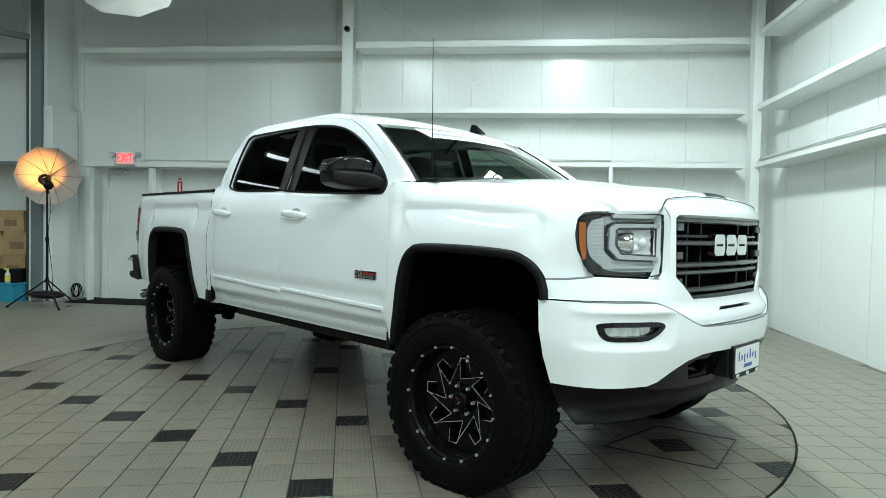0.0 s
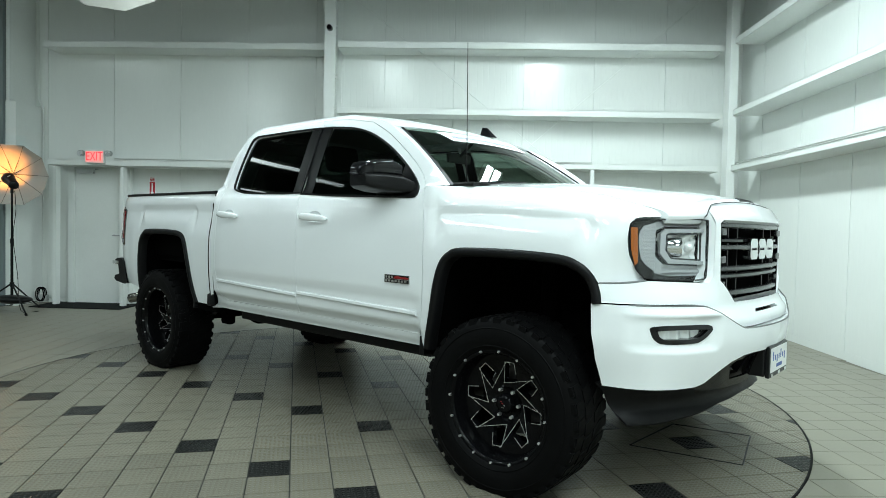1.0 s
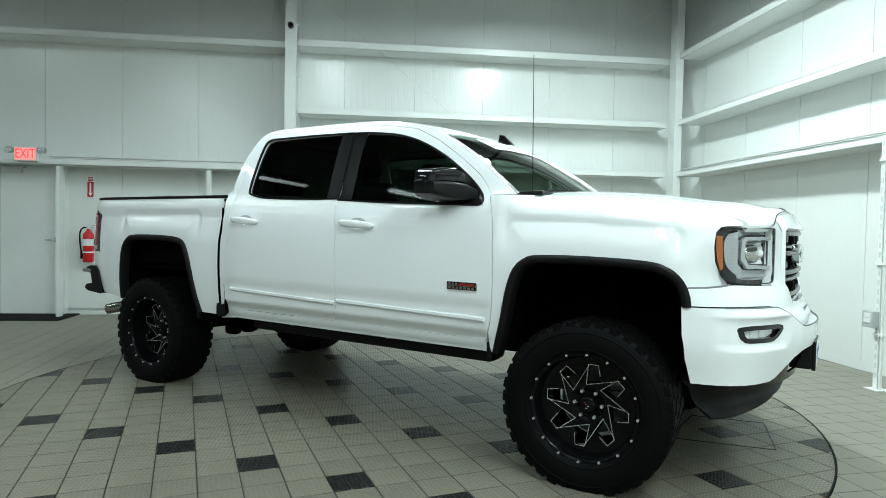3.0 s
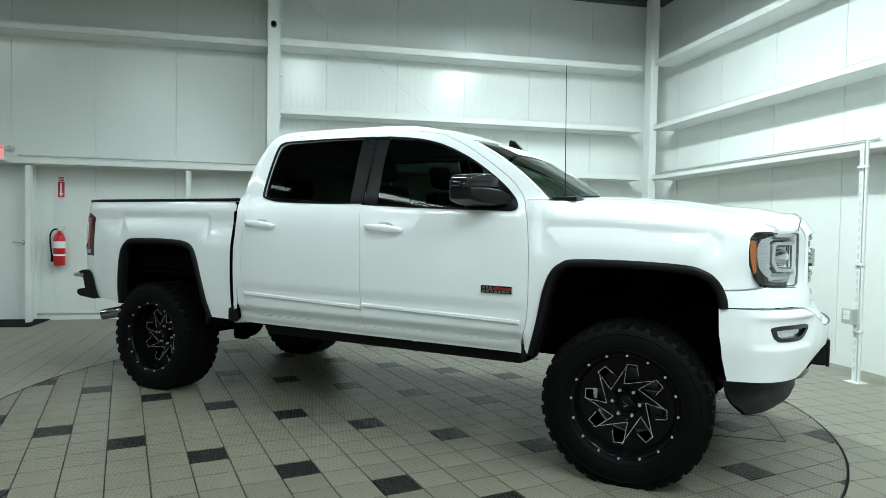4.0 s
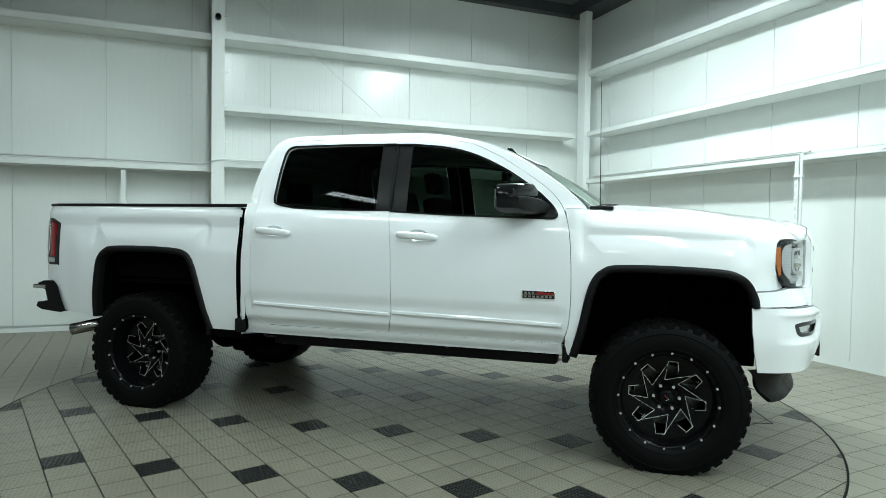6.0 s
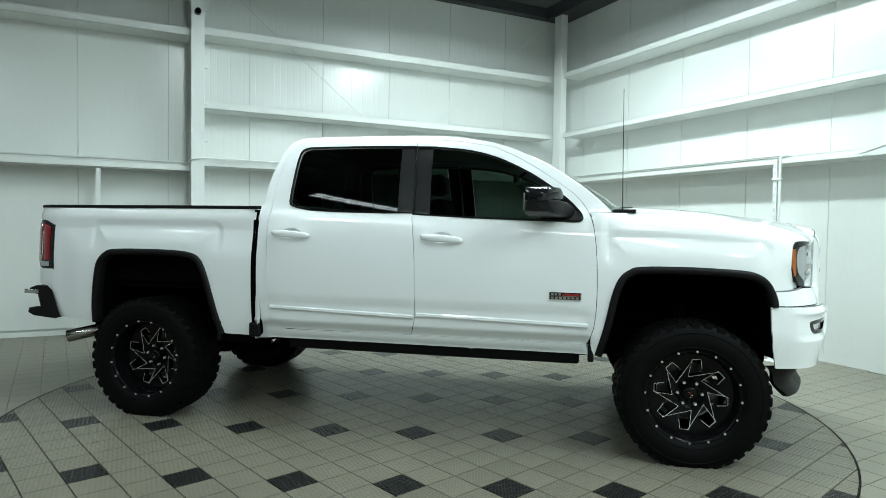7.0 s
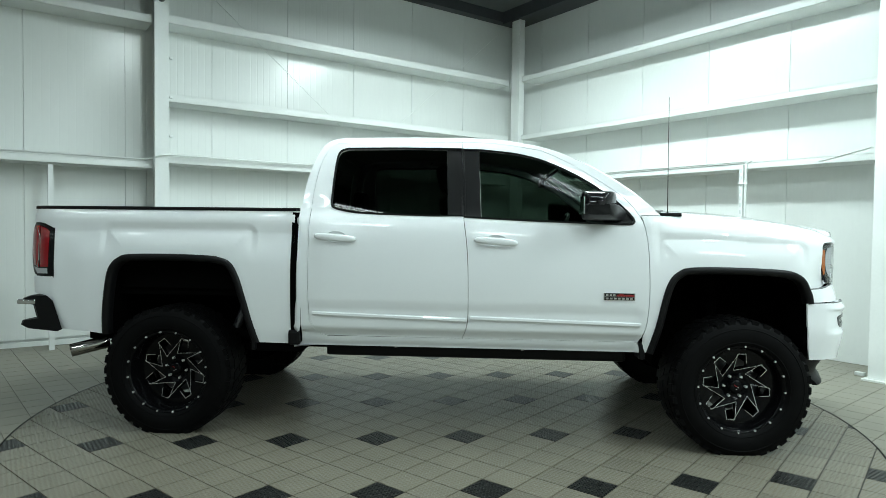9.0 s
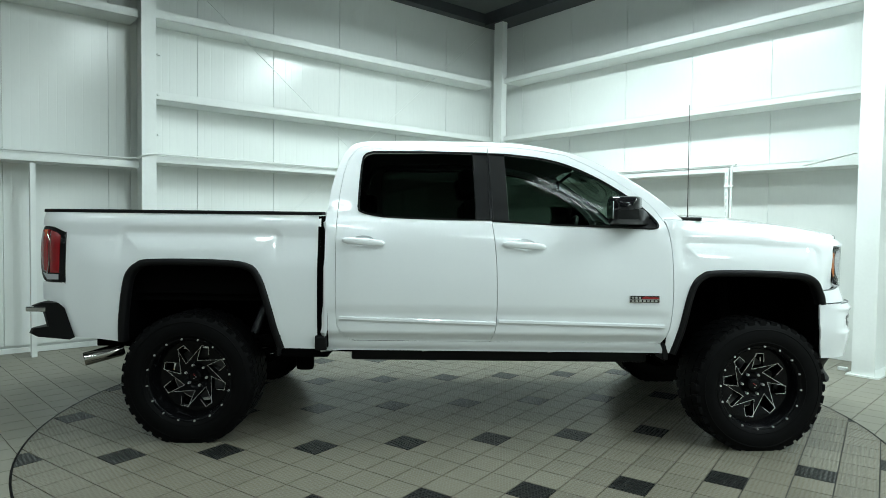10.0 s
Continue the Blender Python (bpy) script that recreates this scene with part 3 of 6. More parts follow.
# ---- west end: grey post, boxed chase, stacked cartons ----
structure("grey_post", box(-7.258, -7.095, 9.10, 9.28, 0, ROOF), GREY_STEEL, "dark grey painted steel post", "post")
structure("post_trim", box(-7.296, -7.2585, 9.11, 9.26, 0, ROOF), STEEL, "white strip beside the grey post", "trim")
structure("post_trim", box(-7.330, -7.2965, 9.10, 9.22, 0, 3.95), BEAM, "black edge strip of the framed opening", "trim")
structure("chase", box(-7.09, -6.935, 9.145, WALL_A, 0, 2.915, 0.004), STEEL, "white boxed-in pipe chase in the corner", "chase")
structure("upper_stub_wall", box(-7.09, -7.04, 9.16, WALL_A, 2.915, ROOF), STEEL, "white upper wall return over the chase", "wall")
structure("grey_rail", box(-9.6, -7.285, 9.12, 9.20, 3.62, 3.68), GREY_STEEL, "dark grey steel rail beside the post", "rail")
structure("grey_rail", box(-9.6, -7.285, 9.12, 9.20, 2.02, 2.08), GREY_STEEL, "dark grey steel rail beside the post", "rail")
structure("grey_rail", sweep([Vector((-8.6, 8.0, 3.98)), Vector((-7.30, 9.16, 3.92))], [(-0.05, -0.04), (0.05, -0.04), (0.05, 0.04), (-0.05, 0.04)]), GREY_STEEL, "dark grey steel rail beside the post", "rail")
pipe = sweep([Vector((-6.955, 9.66, ROOF)), Vector((-6.955, 9.66, 3.03)), Vector((-6.90, 9.68, 2.88)), Vector((-6.90, 9.68, 0.35))], ring_section(0.014, 8))
tagged(link("wall_pipe", pipe, STEEL, smooth=True), "white painted conduit running down the chase", "conduit")
reel = tagged(empty("cable_coil", pose(-6.80, 9.45, 0)), "black cable coiled beside the door frame", "cable")
for k in range(3):
    part("loop", sweep([Vector((0.06 * math.cos(a) + 0.01 * k, 0.02 * k, 0.14 + 0.10 * math.sin(a))) for a in [2 * math.pi * j / 20 for j in range(20)]], ring_section(0.009, 6), closed_path=True, up=(0, 1, 0)), RUBBER, reel, smooth=True)
part("lead", sweep(spline([(0, 0, 0.045), (-0.1, -0.15, 0.02), (-0.22, -0.35, 0.008), (-0.35, -0.45, 0.006)], 5), ring_section(0.005, 6)), RUBBER, reel)
part("socket_box", box(-0.05, 0.09, 0.02, 0.08, 0.04, 0.13, 0.006), GREY_LIGHT, reel)


def carton(w, d, h, at, turn):
    ob = tagged(empty("cardboard_box", pose(*at, 0, 0, turn)), "brown taped cardboard box in a stack", "box", "stacked cartons")
    part("carton_body", box(-w / 2, w / 2, -d / 2, d / 2, 0, h, 0.006), CARDBOARD, ob)
    part("tape", box(-w / 2 - 0.001, w / 2 + 0.001, -0.03, 0.03, h * 0.60, h + 0.001), TAPE, ob, "shiny brown packing tape")
    part("flap_edge", box(-w / 2 + 0.01, w / 2 - 0.01, -0.002, 0.002, h, h + 0.002), GREY_STEEL, ob)
    part("print", box(-w * 0.28, w * 0.22, -d / 2 - 0.0015, -d / 2, h * 0.25, h * 0.55), CARDBOARD_PRINT, ob, "darker printed patch")
    return ob


for w, d, h, x, y, z, r in ((0.46, 0.40, 0.33, -7.62, 9.42, 0, 6), (0.46, 0.40, 0.32, -8.10, 9.42, 0, -3), (0.44, 0.38, 0.34, -7.66, 9.44, 0.33, -5), (0.44, 0.40, 0.34, -8.12, 9.42, 0.32, 4), (0.42, 0.36, 0.36, -7.63, 9.43, 0.67, 8), (0.30, 0.30, 0.30, -7.98, 9.42, 0.66, -4), (0.44, 0.38, 0.32, -7.70, 9.44, 1.03, -3), (0.40, 0.34, 0.28, -8.12, 9.43, 0.96, 5)):
    carton(w, d, h, (x, y, z), r)
bin_ = tagged(empty("plastic_tub", pose(-7.50, 9.02, 0)), "blue plastic storage tub on the floor", "tub")
bm = bmesh.new()
bmesh.ops.create_cone(bm, cap_ends=True, segments=4, radius1=0.20, radius2=0.235, depth=0.26, matrix=Matrix.Translation((0, 0, 0.13)) @ Matrix.Rotation(radians(45), 4, "Z"))
part("tub_body", bm, BLUE_PLASTIC, bin_)
part("tub_rim", box(-0.18, 0.18, -0.18, 0.18, 0.25, 0.275, 0.006), BLUE_PLASTIC, bin_)
crate = tagged(link("black_crate", box(-7.66, -7.36, 8.92, 9.16, 0.276, 0.48, 0.012), SATIN_BLACK), "black plastic crate on the blue tub", "crate")
bottle = tagged(empty("spray_bottle", pose(-7.46, 8.90, 0.276)), "yellow-labelled white spray bottle", "bottle")
part("bottle_body", lathe([(0, 0), (0.035, 0), (0.035, 0.13), (0.014, 0.17), (0.014, 0.19), (0, 0.19)], 16), WHITE_PLASTIC, bottle, smooth=True).matrix_basis = pose(0, 0, 0, 90, 0, 0)
part("bottle_label", lathe([(0.0358, 0.03), (0.0358, 0.11)], 16), YELLOW_PLASTIC, bottle, "yellow label").matrix_basis = pose(0, 0, 0, 90, 0, 0)
part("trigger", box(-0.05, 0.02, -0.012, 0.012, 0.19, 0.215, 0.003), YELLOW_PLASTIC, bottle)


# ---- photo umbrellas ----
def umbrella(m, radius, depth, ribs, mat, label, shaft=0.42):
    ob = tagged(empty("photo_umbrella", m), label, "umbrella", "photo umbrellas")
    bm = bmesh.new()
    rings = []
    for j in range(9):
        v = j / 8
        ring = []
        for k in range(ribs * 4):
            a = 2 * math.pi * k / (ribs * 4)
            sag = 1 - 0.055 * v * abs(math.sin(a * ribs / 2)) ** 1.0
            ring.append(bm.verts.new((radius * v * sag * math.cos(a), radius * v * sag * math.sin(a), depth * (v ** 1.9) - 0.02 * v * (1 - v) * abs(math.sin(a * ribs / 2)))) if j else None)
        rings.append(ring)
    tip = bm.verts.new((0, 0, 0))
    n = ribs * 4
    for k in range(n):
        bm.faces.new((tip, rings[1][k], rings[1][(k + 1) % n]))
    for j in range(1, 8):
        for k in range(n):
            bm.faces.new((rings[j][k], rings[j + 1][k], rings[j + 1][(k + 1) % n], rings[j][(k + 1) % n]))
    part("canopy", bm, mat, ob, "white fabric canopy", smooth=True)
    for k in range(ribs):
        a = 2 * math.pi * k / ribs
        path = [Vector((radius * v * math.cos(a), radius * v * math.sin(a), depth * v ** 1.9 + 0.006)) for v in (0.02, 0.25, 0.5, 0.75, 1.0)]
        rib = part("rib", sweep(path, ring_section(0.0022, 6), up=(0.01, 0.02, 1)), SATIN_BLACK, ob, "thin black rib")
        part("stretcher", tube(path[2], (0, 0, depth * 0.62), 0.0025, 6), SATIN_BLACK, rib)
    part("shaft", tube((0, 0, -0.05), (0, 0, depth + shaft), 0.005, 8), SILVER, ob, "thin steel shaft")
    return ob


umbrella(look((-6.80, 8.92, 1.86), (-5.9, 7.35, 1.65)) @ pose(0, 0, 0, 180, 0, 0), 0.425, 0.165, 10, FABRIC, "white photo umbrella glowing warm from a lamp")
stand = tagged(empty("light_stand", pose(-6.56, 8.56, 0)), "black tripod light stand with a studio lamp", "light stand")
part("column", tube((0, 0, 0.10), (0, 0, 0.95), 0.017, 12), SATIN_BLACK, stand)
part("column", tube((0, 0, 0.90), (0, 0, 1.62), 0.013, 12), SATIN_BLACK, stand)
part("collar", tube((0, 0, 0.92), (0, 0, 0.98), 0.024, 12), SATIN_BLACK, stand)
part("collar", tube((0, 0, 0.34), (0, 0, 0.40), 0.026, 12), SATIN_BLACK, stand)
for a in (-35, 85, 205):
    x, y = 0.48 * math.cos(radians(a)), 0.48 * math.sin(radians(a))
    leg = part("leg", tube((0.02 * math.cos(radians(a)), 0.02 * math.sin(radians(a)), 0.37), (x, y, 0.012), 0.011, 8), SATIN_BLACK, stand)
    part("rubber_foot", tube((x * 0.97, y * 0.97, 0.02), (x * 1.03, y * 1.03, 0.0), 0.016, 8), RUBBER, leg)
    part("brace", tube((0, 0, 0.14), (x * 0.5, y * 0.5, 0.19), 0.007, 6), SATIN_BLACK, stand)
bag = bmesh.new()
bmesh.ops.create_uvsphere(bag, u_segments=18, v_segments=10, radius=0.2, matrix=Matrix.Translation((0.0, 0, 0.17)) @ Matrix.Diagonal((1.35, 0.8, 0.30, 1)))
part("sand_bag", bag, SATIN_BLACK, stand, "black weight bag", smooth=True)
aim = look((0, 0, 1.72), (-0.30, 0.24, 1.88)) @ pose(0, 0, 0, 180, 0, 0)
bm = lathe([(0.0, -0.10), (0.055, -0.10), (0.060, -0.08), (0.060, 0.10), (0.075, 0.13), (0.082, 0.17), (0.078, 0.17), (0.070, 0.14), (0.0, 0.13)], 24)
head = part("lamp_head", bm, SATIN_BLACK, stand, "black studio flash head", smooth=True)
head.matrix_basis = aim @ pose(0, 0, 0.0, 90, 0, 0) @ Matrix.Identity(4)
bm = bmesh.new()
bmesh.ops.create_uvsphere(bm, u_segments=14, v_segments=8, radius=0.022)
part("bulb", bm, BULB, head, "warm modelling bulb", smooth=True).location = (0, 0.16, 0)
part("bracket", tube((0, 0, 1.58), (0, 0, 1.70), 0.02, 10), SATIN_BLACK, stand)
part("power_cord", sweep(spline([(0.06, -0.03, 1.62), (0.09, -0.05, 1.35), (0.04, -0.03, 1.0), (0.10, -0.03, 0.5), (0.16, -0.05, 0.03), (0.3, 0.1, 0.008)], 4), ring_section(0.004, 6)), RUBBER, stand, "black power cord")
d = bpy.data.lights.new("modelling_lamp", "SPOT")
d.energy, d.color, d.spot_size, d.spot_blend, d.shadow_soft_size = 15, (1.0, 0.36, 0.06), radians(140), 0.6, 0.02
lamp = new("modelling_lamp", d)
lamp.matrix_basis = look((-6.72, 8.69, 1.81), (-6.95, 8.93, 1.95))
at = pose(-3.97, 6.30, 3.79, 62, 0, 28) @ pose(0, 0, 0, 180, 0, 0)
white_umb = umbrella(at, 0.53, 0.22, 10, FABRIC, "white photo umbrella hung from the roof by a rod", 0.0)
bm = tube(at @ Vector((0, 0, 0.05)), (-3.97, 6.30, ROOF + 0.01), 0.010, 8)
bmesh.ops.transform(bm, matrix=at.inverted(), verts=bm.verts)
part("hanger", bm, SATIN_BLACK, white_umb, "black hanging rod")


# ---- ceiling lamps ----
def ceiling_light(x, y, power):
    z = 4.46
    ob = tagged(empty("ceiling_light", pose(x, y, z)), "long white twin-tube ceiling light hung from the roof", "ceiling light", "ceiling lights")
    bm = bmesh.new()
    add_box(bm, -0.17, 0.17, -1.25, 1.25, 0.03, 0.09, None, 0.01)
    for x0, x1, y0, y1 in ((-0.172, -0.166, -1.26, 1.26), (0.166, 0.172, -1.26, 1.26), (-0.166, 0.166, -1.26, -1.254), (-0.166, 0.166, 1.254, 1.26)):
        add_box(bm, x0, x1, y0, y1, -0.018, 0.06)
    part("housing", bm, STEEL, ob, "white housing with side lips")
    for dx in (-0.075, 0.075) if power > 50 else (0.0,):
        d = bpy.data.lights.new("tube_lamp", "AREA")
        d.shape, d.size, d.size_y, d.energy, d.color = "RECTANGLE", 0.11 if power > 50 else 0.30, 2.4, power / 2 if power > 50 else power, LAMP_COLOUR
        lo = new("tube_lamp", d)
        lo.location = (x + dx, y, z)
    for yy in (-0.9, 0.9):
        part("hanger", tube((0, yy, 0.09), (0, yy, ROOF - 4.45), 0.004, 6), GREY_STEEL, ob)


for x, y, power in [*LAMPS, *FAR_LAMPS]:
    ceiling_light(x, y, power)

# ---- the pickup truck: x ahead, y to its left, z up, from the ground under its middle ----
truck = empty("pickup_truck", pose(-1.1005, 5.3304, 0, 0, 0, -39.0))
tagged(truck, "white lifted crew-cab pickup truck on big black off-road wheels", "truck")

width = smooth_table([(0.50, 0.945), (0.60, 0.955), (0.70, 0.972), (0.82, 0.984), (0.96, 0.991), (1.10, 0.990), (1.25, 0.981), (1.35, 0.968), (1.43, 0.945), (1.49, 0.908), (1.60, 0.872), (1.70, 0.835), (1.80, 0.796), (1.90, 0.752), (1.96, 0.715), (2.0, 0.66), (2.02, 0.60)])
nose = smooth_table([(1.2, 0), (1.9, 0), (2.1, 0.006), (2.2, 0.018), (2.27, 0.040), (2.33, 0.078), (2.36, 0.100), (2.42, 0.135), (2.46, 0.156), (2.49, 0.177), (2.53, 0.225)])
roll = lambda x: 0.022 + 0.093 * ramp(1.30, 1.50, x) - 0.085 * ramp(2.12, 2.43, x)
tail = smooth_table([(-2.96, 0.24), (-2.90, 0.150), (-2.86, 0.112), (-2.80, 0.078), (-2.72, 0.056), (-2.6, 0.042), (-2.2, 0.03), (-1.4, 0.022), (-1.0, 0.02), (-0.98, 0.0), (0, 0)])
hood_edge = smooth_table([(1.2, 1.478), (1.5, 1.474), (1.75, 1.466), (2.0, 1.450), (2.2, 1.422), (2.35, 1.388), (2.44, 1.360), (2.52, 1.33)])


def shoulder(x, z, x0, x1, top):
    """How far a point lies inside the rim of a wheel arch's raised shoulder."""
    r = 0.09
    dx, dz = abs(x - (x0 + x1) / 2) - (x1 - x0) / 2 + r, z - top + r
    d = math.hypot(max(dx, 0.0), max(dz, 0.0)) + min(max(dx, dz), 0.0) - r
    return -d


def relief(x, z, x0, x1, top, low):
    """How far the side lies inside its widest line: a fine groove under the shoulder's rim, then a swell."""
    d = shoulder(x, z, x0, x1, top)
    fade = 1 - ramp(low + 0.02, 1.13, z)
    base = 0.017 * fade
    if d <= 0:
        return base
    return (base + 0.0095 * fade * ramp(0, 0.05, d)) * (1 - math.sin(math.pi / 2 * min(1.0, max(0.0, (d - 0.045) / 0.14))))


def shoulder_line(x0, x1, top):
    """Points in pairs, just inside and just outside the shoulder's rim."""
    res = []
    r = 0.09
    for off in (-0.040, -0.022, -0.011, -0.002, 0.004):
        q = r + off
        res += [(x, top(x) + off) for x in np.arange(x0 + r, x1 - r, 0.018)]
        for k in range(9):
            a = math.pi / 2 * k / 8
            res += [(x0 + r - q * math.cos(a), top(x0 + r) - r + q * math.sin(a)), (x1 - r + q * math.cos(a), top(x1 - r) - r + q * math.sin(a))]
        for k in range(1, 7):
            res += [(x0 - off, top(x0) - r - 0.018 * k), (x1 + off, top(x1) - r - 0.018 * k)]
    return res


FENDER_TOP = lambda x: 1.372 - 0.02 * ramp(1.6, 2.2, x)
BED_TOP = lambda x: 1.404


def cab_y(x, z):
    y = width(z)
    if z < 1.35:
        y -= 0.010 * ramp(0.90, 0.84, z)
        y -= 0.035 * ramp(0.735, 0.665, z)
        y += 0.022 * ramp(0.655, 0.63, z) - 0.012 * ramp(0.625, 0.598, z)
    return y - 0.012 * ramp(-0.80, -0.98, x) - 0.03 * ramp(1.70, 2.0, z) * ramp(-0.7, -0.95, x)


def side_y(x, z):
    if x > 1.18 and z < 1.479:
        top = hood_edge(x)
        r = min(1.0, max(0.0, (z - top + 0.13) / 0.13))
        dip = relief(x, z, 1.295, 2.275, FENDER_TOP(x), 1.27) * ramp(2.36, 2.24, x) * ramp(1.275, 1.34, x)
        y = width(min(z, 1.36)) - roll(x) * r ** 2.2 - dip - nose(x) * (1 + 0.35 * ramp(1.25, 1.05, z))
        k = ramp(1.18, 1.275, x)
        return cab_y(x, z) * (1 - k) + y * k
    if x < -0.98:
        r = min(1.0, max(0.0, (z - 1.40) / 0.09))
        k = ramp(-2.42, -2.62, x)
        dip = relief(x, z, -2.355, -1.255, 1.404, 1.30) * (1 - k) + 0.012 * k
        return width(min(z, 1.34)) - 0.030 * r ** 2 - dip - tail(x)
    return cab_y(x, z)


def on_side(s, push=0.0):
    return lambda x, z: Vector((x, s * (side_y(x, z) + push), z))


SEAM_FRONT = spline([(0.60, 1.908), (0.794, 1.815), (0.99, 1.690), (1.125, 1.590), (1.198, 1.505), (1.235, 1.425), (1.255, 1.329), (1.268, 1.183), (1.273, 0.964), (1.262, 0.80), (1.240, 0.715), (1.215, 0.662)], 4)
SEAM_TOP = spline([(-0.775, 1.955), (-0.4, 1.964), (0.07, 1.966), (0.33, 1.952), (0.60, 1.908)], 4)
SEAM_MID = spline([(0.070, 1.966), (0.080, 1.80), (0.088, 1.62), (0.093, 1.46), (0.112, 1.315), (0.126, 1.134), (0.130, 0.842), (0.120, 0.74), (0.093, 0.662)], 4)
SEAM_REAR = spline([(-0.775, 1.955), (-0.838, 1.908), (-0.885, 1.79), (-0.914, 1.563), (-0.918, 1.303), (-0.914, 0.831), (-0.896, 0.745), (-0.860, 0.690), (-0.80, 0.662)], 4)
FRONT_DOOR = SEAM_MID[::-1] + [p for p in SEAM_TOP if p[0] > 0.09] + SEAM_FRONT[1:]
REAR_DOOR = SEAM_MID + SEAM_REAR[::-1] + [p for p in SEAM_TOP if -0.77 < p[0] < 0.06]
REAR_OPENING = spline([(-0.782, 1.54), (-0.778, 1.70), (-0.770, 1.84), (-0.752, 1.895), (-0.700, 1.915)], 3) + [(-0.3, 1.918), (0.0675, 1.914), (0.0785, 1.70), (0.0875, 1.462), (-0.1, 1.462), (-0.45, 1.469)] + spline([(-0.62, 1.477), (-0.72, 1.494), (-0.775, 1.512)], 3)
FRONT_OPENING = [(0.099, 1.455), (0.0915, 1.70), (0.079, 1.912)] + spline([(0.20, 1.908), (0.438, 1.880), (0.629, 1.828), (0.821, 1.738), (0.976, 1.640), (1.08, 1.560), (1.150, 1.490), (1.176, 1.448), (1.172, 1.426), (1.145, 1.418)], 4) + [(0.9, 1.424), (0.5, 1.437)]
FRONT_ARCH = spline([(1.271, 0.603), (1.322, 0.781), (1.361, 0.965), (1.399, 1.070), (1.453, 1.124), (1.533, 1.148), (1.808, 1.152), (2.092, 1.140), (2.190, 1.113), (2.246, 1.066), (2.282, 0.993), (2.292, 0.935)], 5)
REAR_ARCH = spline([(-2.330, 0.641), (-2.316, 0.816), (-2.284, 1.034), (-2.255, 1.110), (-2.206, 1.155), (-2.134, 1.178), (-1.864, 1.184), (-1.612, 1.178), (-1.500, 1.163), (-1.435, 1.128), (-1.387, 1.044), (-1.341, 0.899), (-1.297, 0.735), (-1.257, 0.608)], 5)


def opening_parts(s, ob, opening, x_split, keep_low):
    """Glass and black pillar trim in a door's opening, on either side of a slanted line."""
    out = (0, s, 0)
    def cut(poly, sign):
        res = []
        line = lambda p: sign * (p[0] - (x_split + (1.70 - p[1]) * 0.045))
        for a, b in zip(poly, poly[1:] + poly[:1]):
            da, db = line(a), line(b)
            if da >= 0:
                res.append(a)
            if da * db < 0:
                t = da / (da - db)
                res.append((a[0] + (b[0] - a[0]) * t, a[1] + (b[1] - a[1]) * t))
        return res
    glass_side = cut(opening, -1 if keep_low else 1)
    trim_side = cut(opening, 1 if keep_low else -1)
    zs = [z for _, z in opening]
    z0, z1 = min(zs), max(zs)
    def pane(x, z):
        v = (z - z0) / (z1 - z0)
        y0, y1 = cab_y(0.1, z0), cab_y(0.1, z1)
        return Vector((x, s * (y0 + (y1 - y0) * v + 0.030 * 4 * v * (1 - v) * 0.5 - 0.018 - 0.012 * ((x - 0.15) / 1.0) ** 2), z))
    sheet_part("window", [inset(glass_side, 0.002)], pane, out, TINT_DARK if keep_low else TINT, ob, 0.06, 0, "dark tinted glass")
    sheet_part("pillar_trim", [inset(trim_side, 0.002)], on_side(s, -0.004), out, SATIN_BLACK, ob, 0.06, 0.01, "satin black pillar trim")
    rail = [p for p in opening]
    frame_path = [on_side(s, 0.0015)(x, z) for x, z in rail]
    ring = sweep(frame_path, [(-0.006, -0.006), (0.006, -0.006), (0.006, 0.006), (-0.006, 0.006)], closed_path=True, up=(0, s, 0))
    part("window_seal", ring, SATIN_BLACK, ob, "black rubber window seal", smooth=False)


def handle(s, x0, x1, z, parent):
    bm = bmesh.new()
    n = 14
    rings = []
    for k in range(n + 1):
        t = k / n
        x = x0 + (x1 - x0) * t
        e = math.sin(math.pi * min(1, max(0, t))) ** 0.35
        lift = 0.012 + 0.022 * e
        h = 0.008 + 0.017 * e
        y0 = side_y(x, z)
        rings.append([bm.verts.new((x, s * (y0 + lift + 0.010 * math.cos(a)), z - 0.018 * (t - 0.5) + h * math.sin(a))) for a in [2 * math.pi * j / 10 for j in range(10)]])
    for a, b in zip(rings, rings[1:]):
        for j in range(10):
            bm.faces.new((a[j], a[(j + 1) % 10], b[(j + 1) % 10], b[j]))
    bm.faces.new(rings[0]), bm.faces.new(rings[-1])
    add_box(bm, x0 + 0.005, x0 + 0.035, *sorted((s * (side_y(x0, z) - 0.01), s * (side_y(x0, z) + 0.02))), z, z + 0.018, None, 0.004)
    add_box(bm, x1 - 0.035, x1 - 0.005, *sorted((s * (side_y(x1, z) - 0.01), s * (side_y(x1, z) + 0.02))), z - 0.018, z, None, 0.004)
    bmesh.ops.recalc_face_normals(bm, faces=bm.faces[:])
    ob = part("handle", bm, PAINT, parent, "body-coloured pull handle", smooth=True)
    xm, cup = handle_cup(x0, x1, z)
    def bowl(x, zz):
        q = min(1.0, ((x - xm) / 0.072) ** 2 + ((zz - z - 0.004) / 0.036) ** 2)
        return Vector((x, s * (side_y(x, zz) - 0.001 - 0.034 * (1 - q) ** 0.8), zz))
    sheet_part("handle_recess", [inset(cup, -0.001)], bowl, (0, s, 0), PAINT, parent, 0.009, 0, angle=60)


def handle_cup(x0, x1, z):
    xm = (x0 + x1) / 2
    return xm, [(xm + 0.072 * math.cos(a), z + 0.004 + 0.036 * math.sin(a)) for a in [2 * math.pi * k / 28 for k in range(28)]]


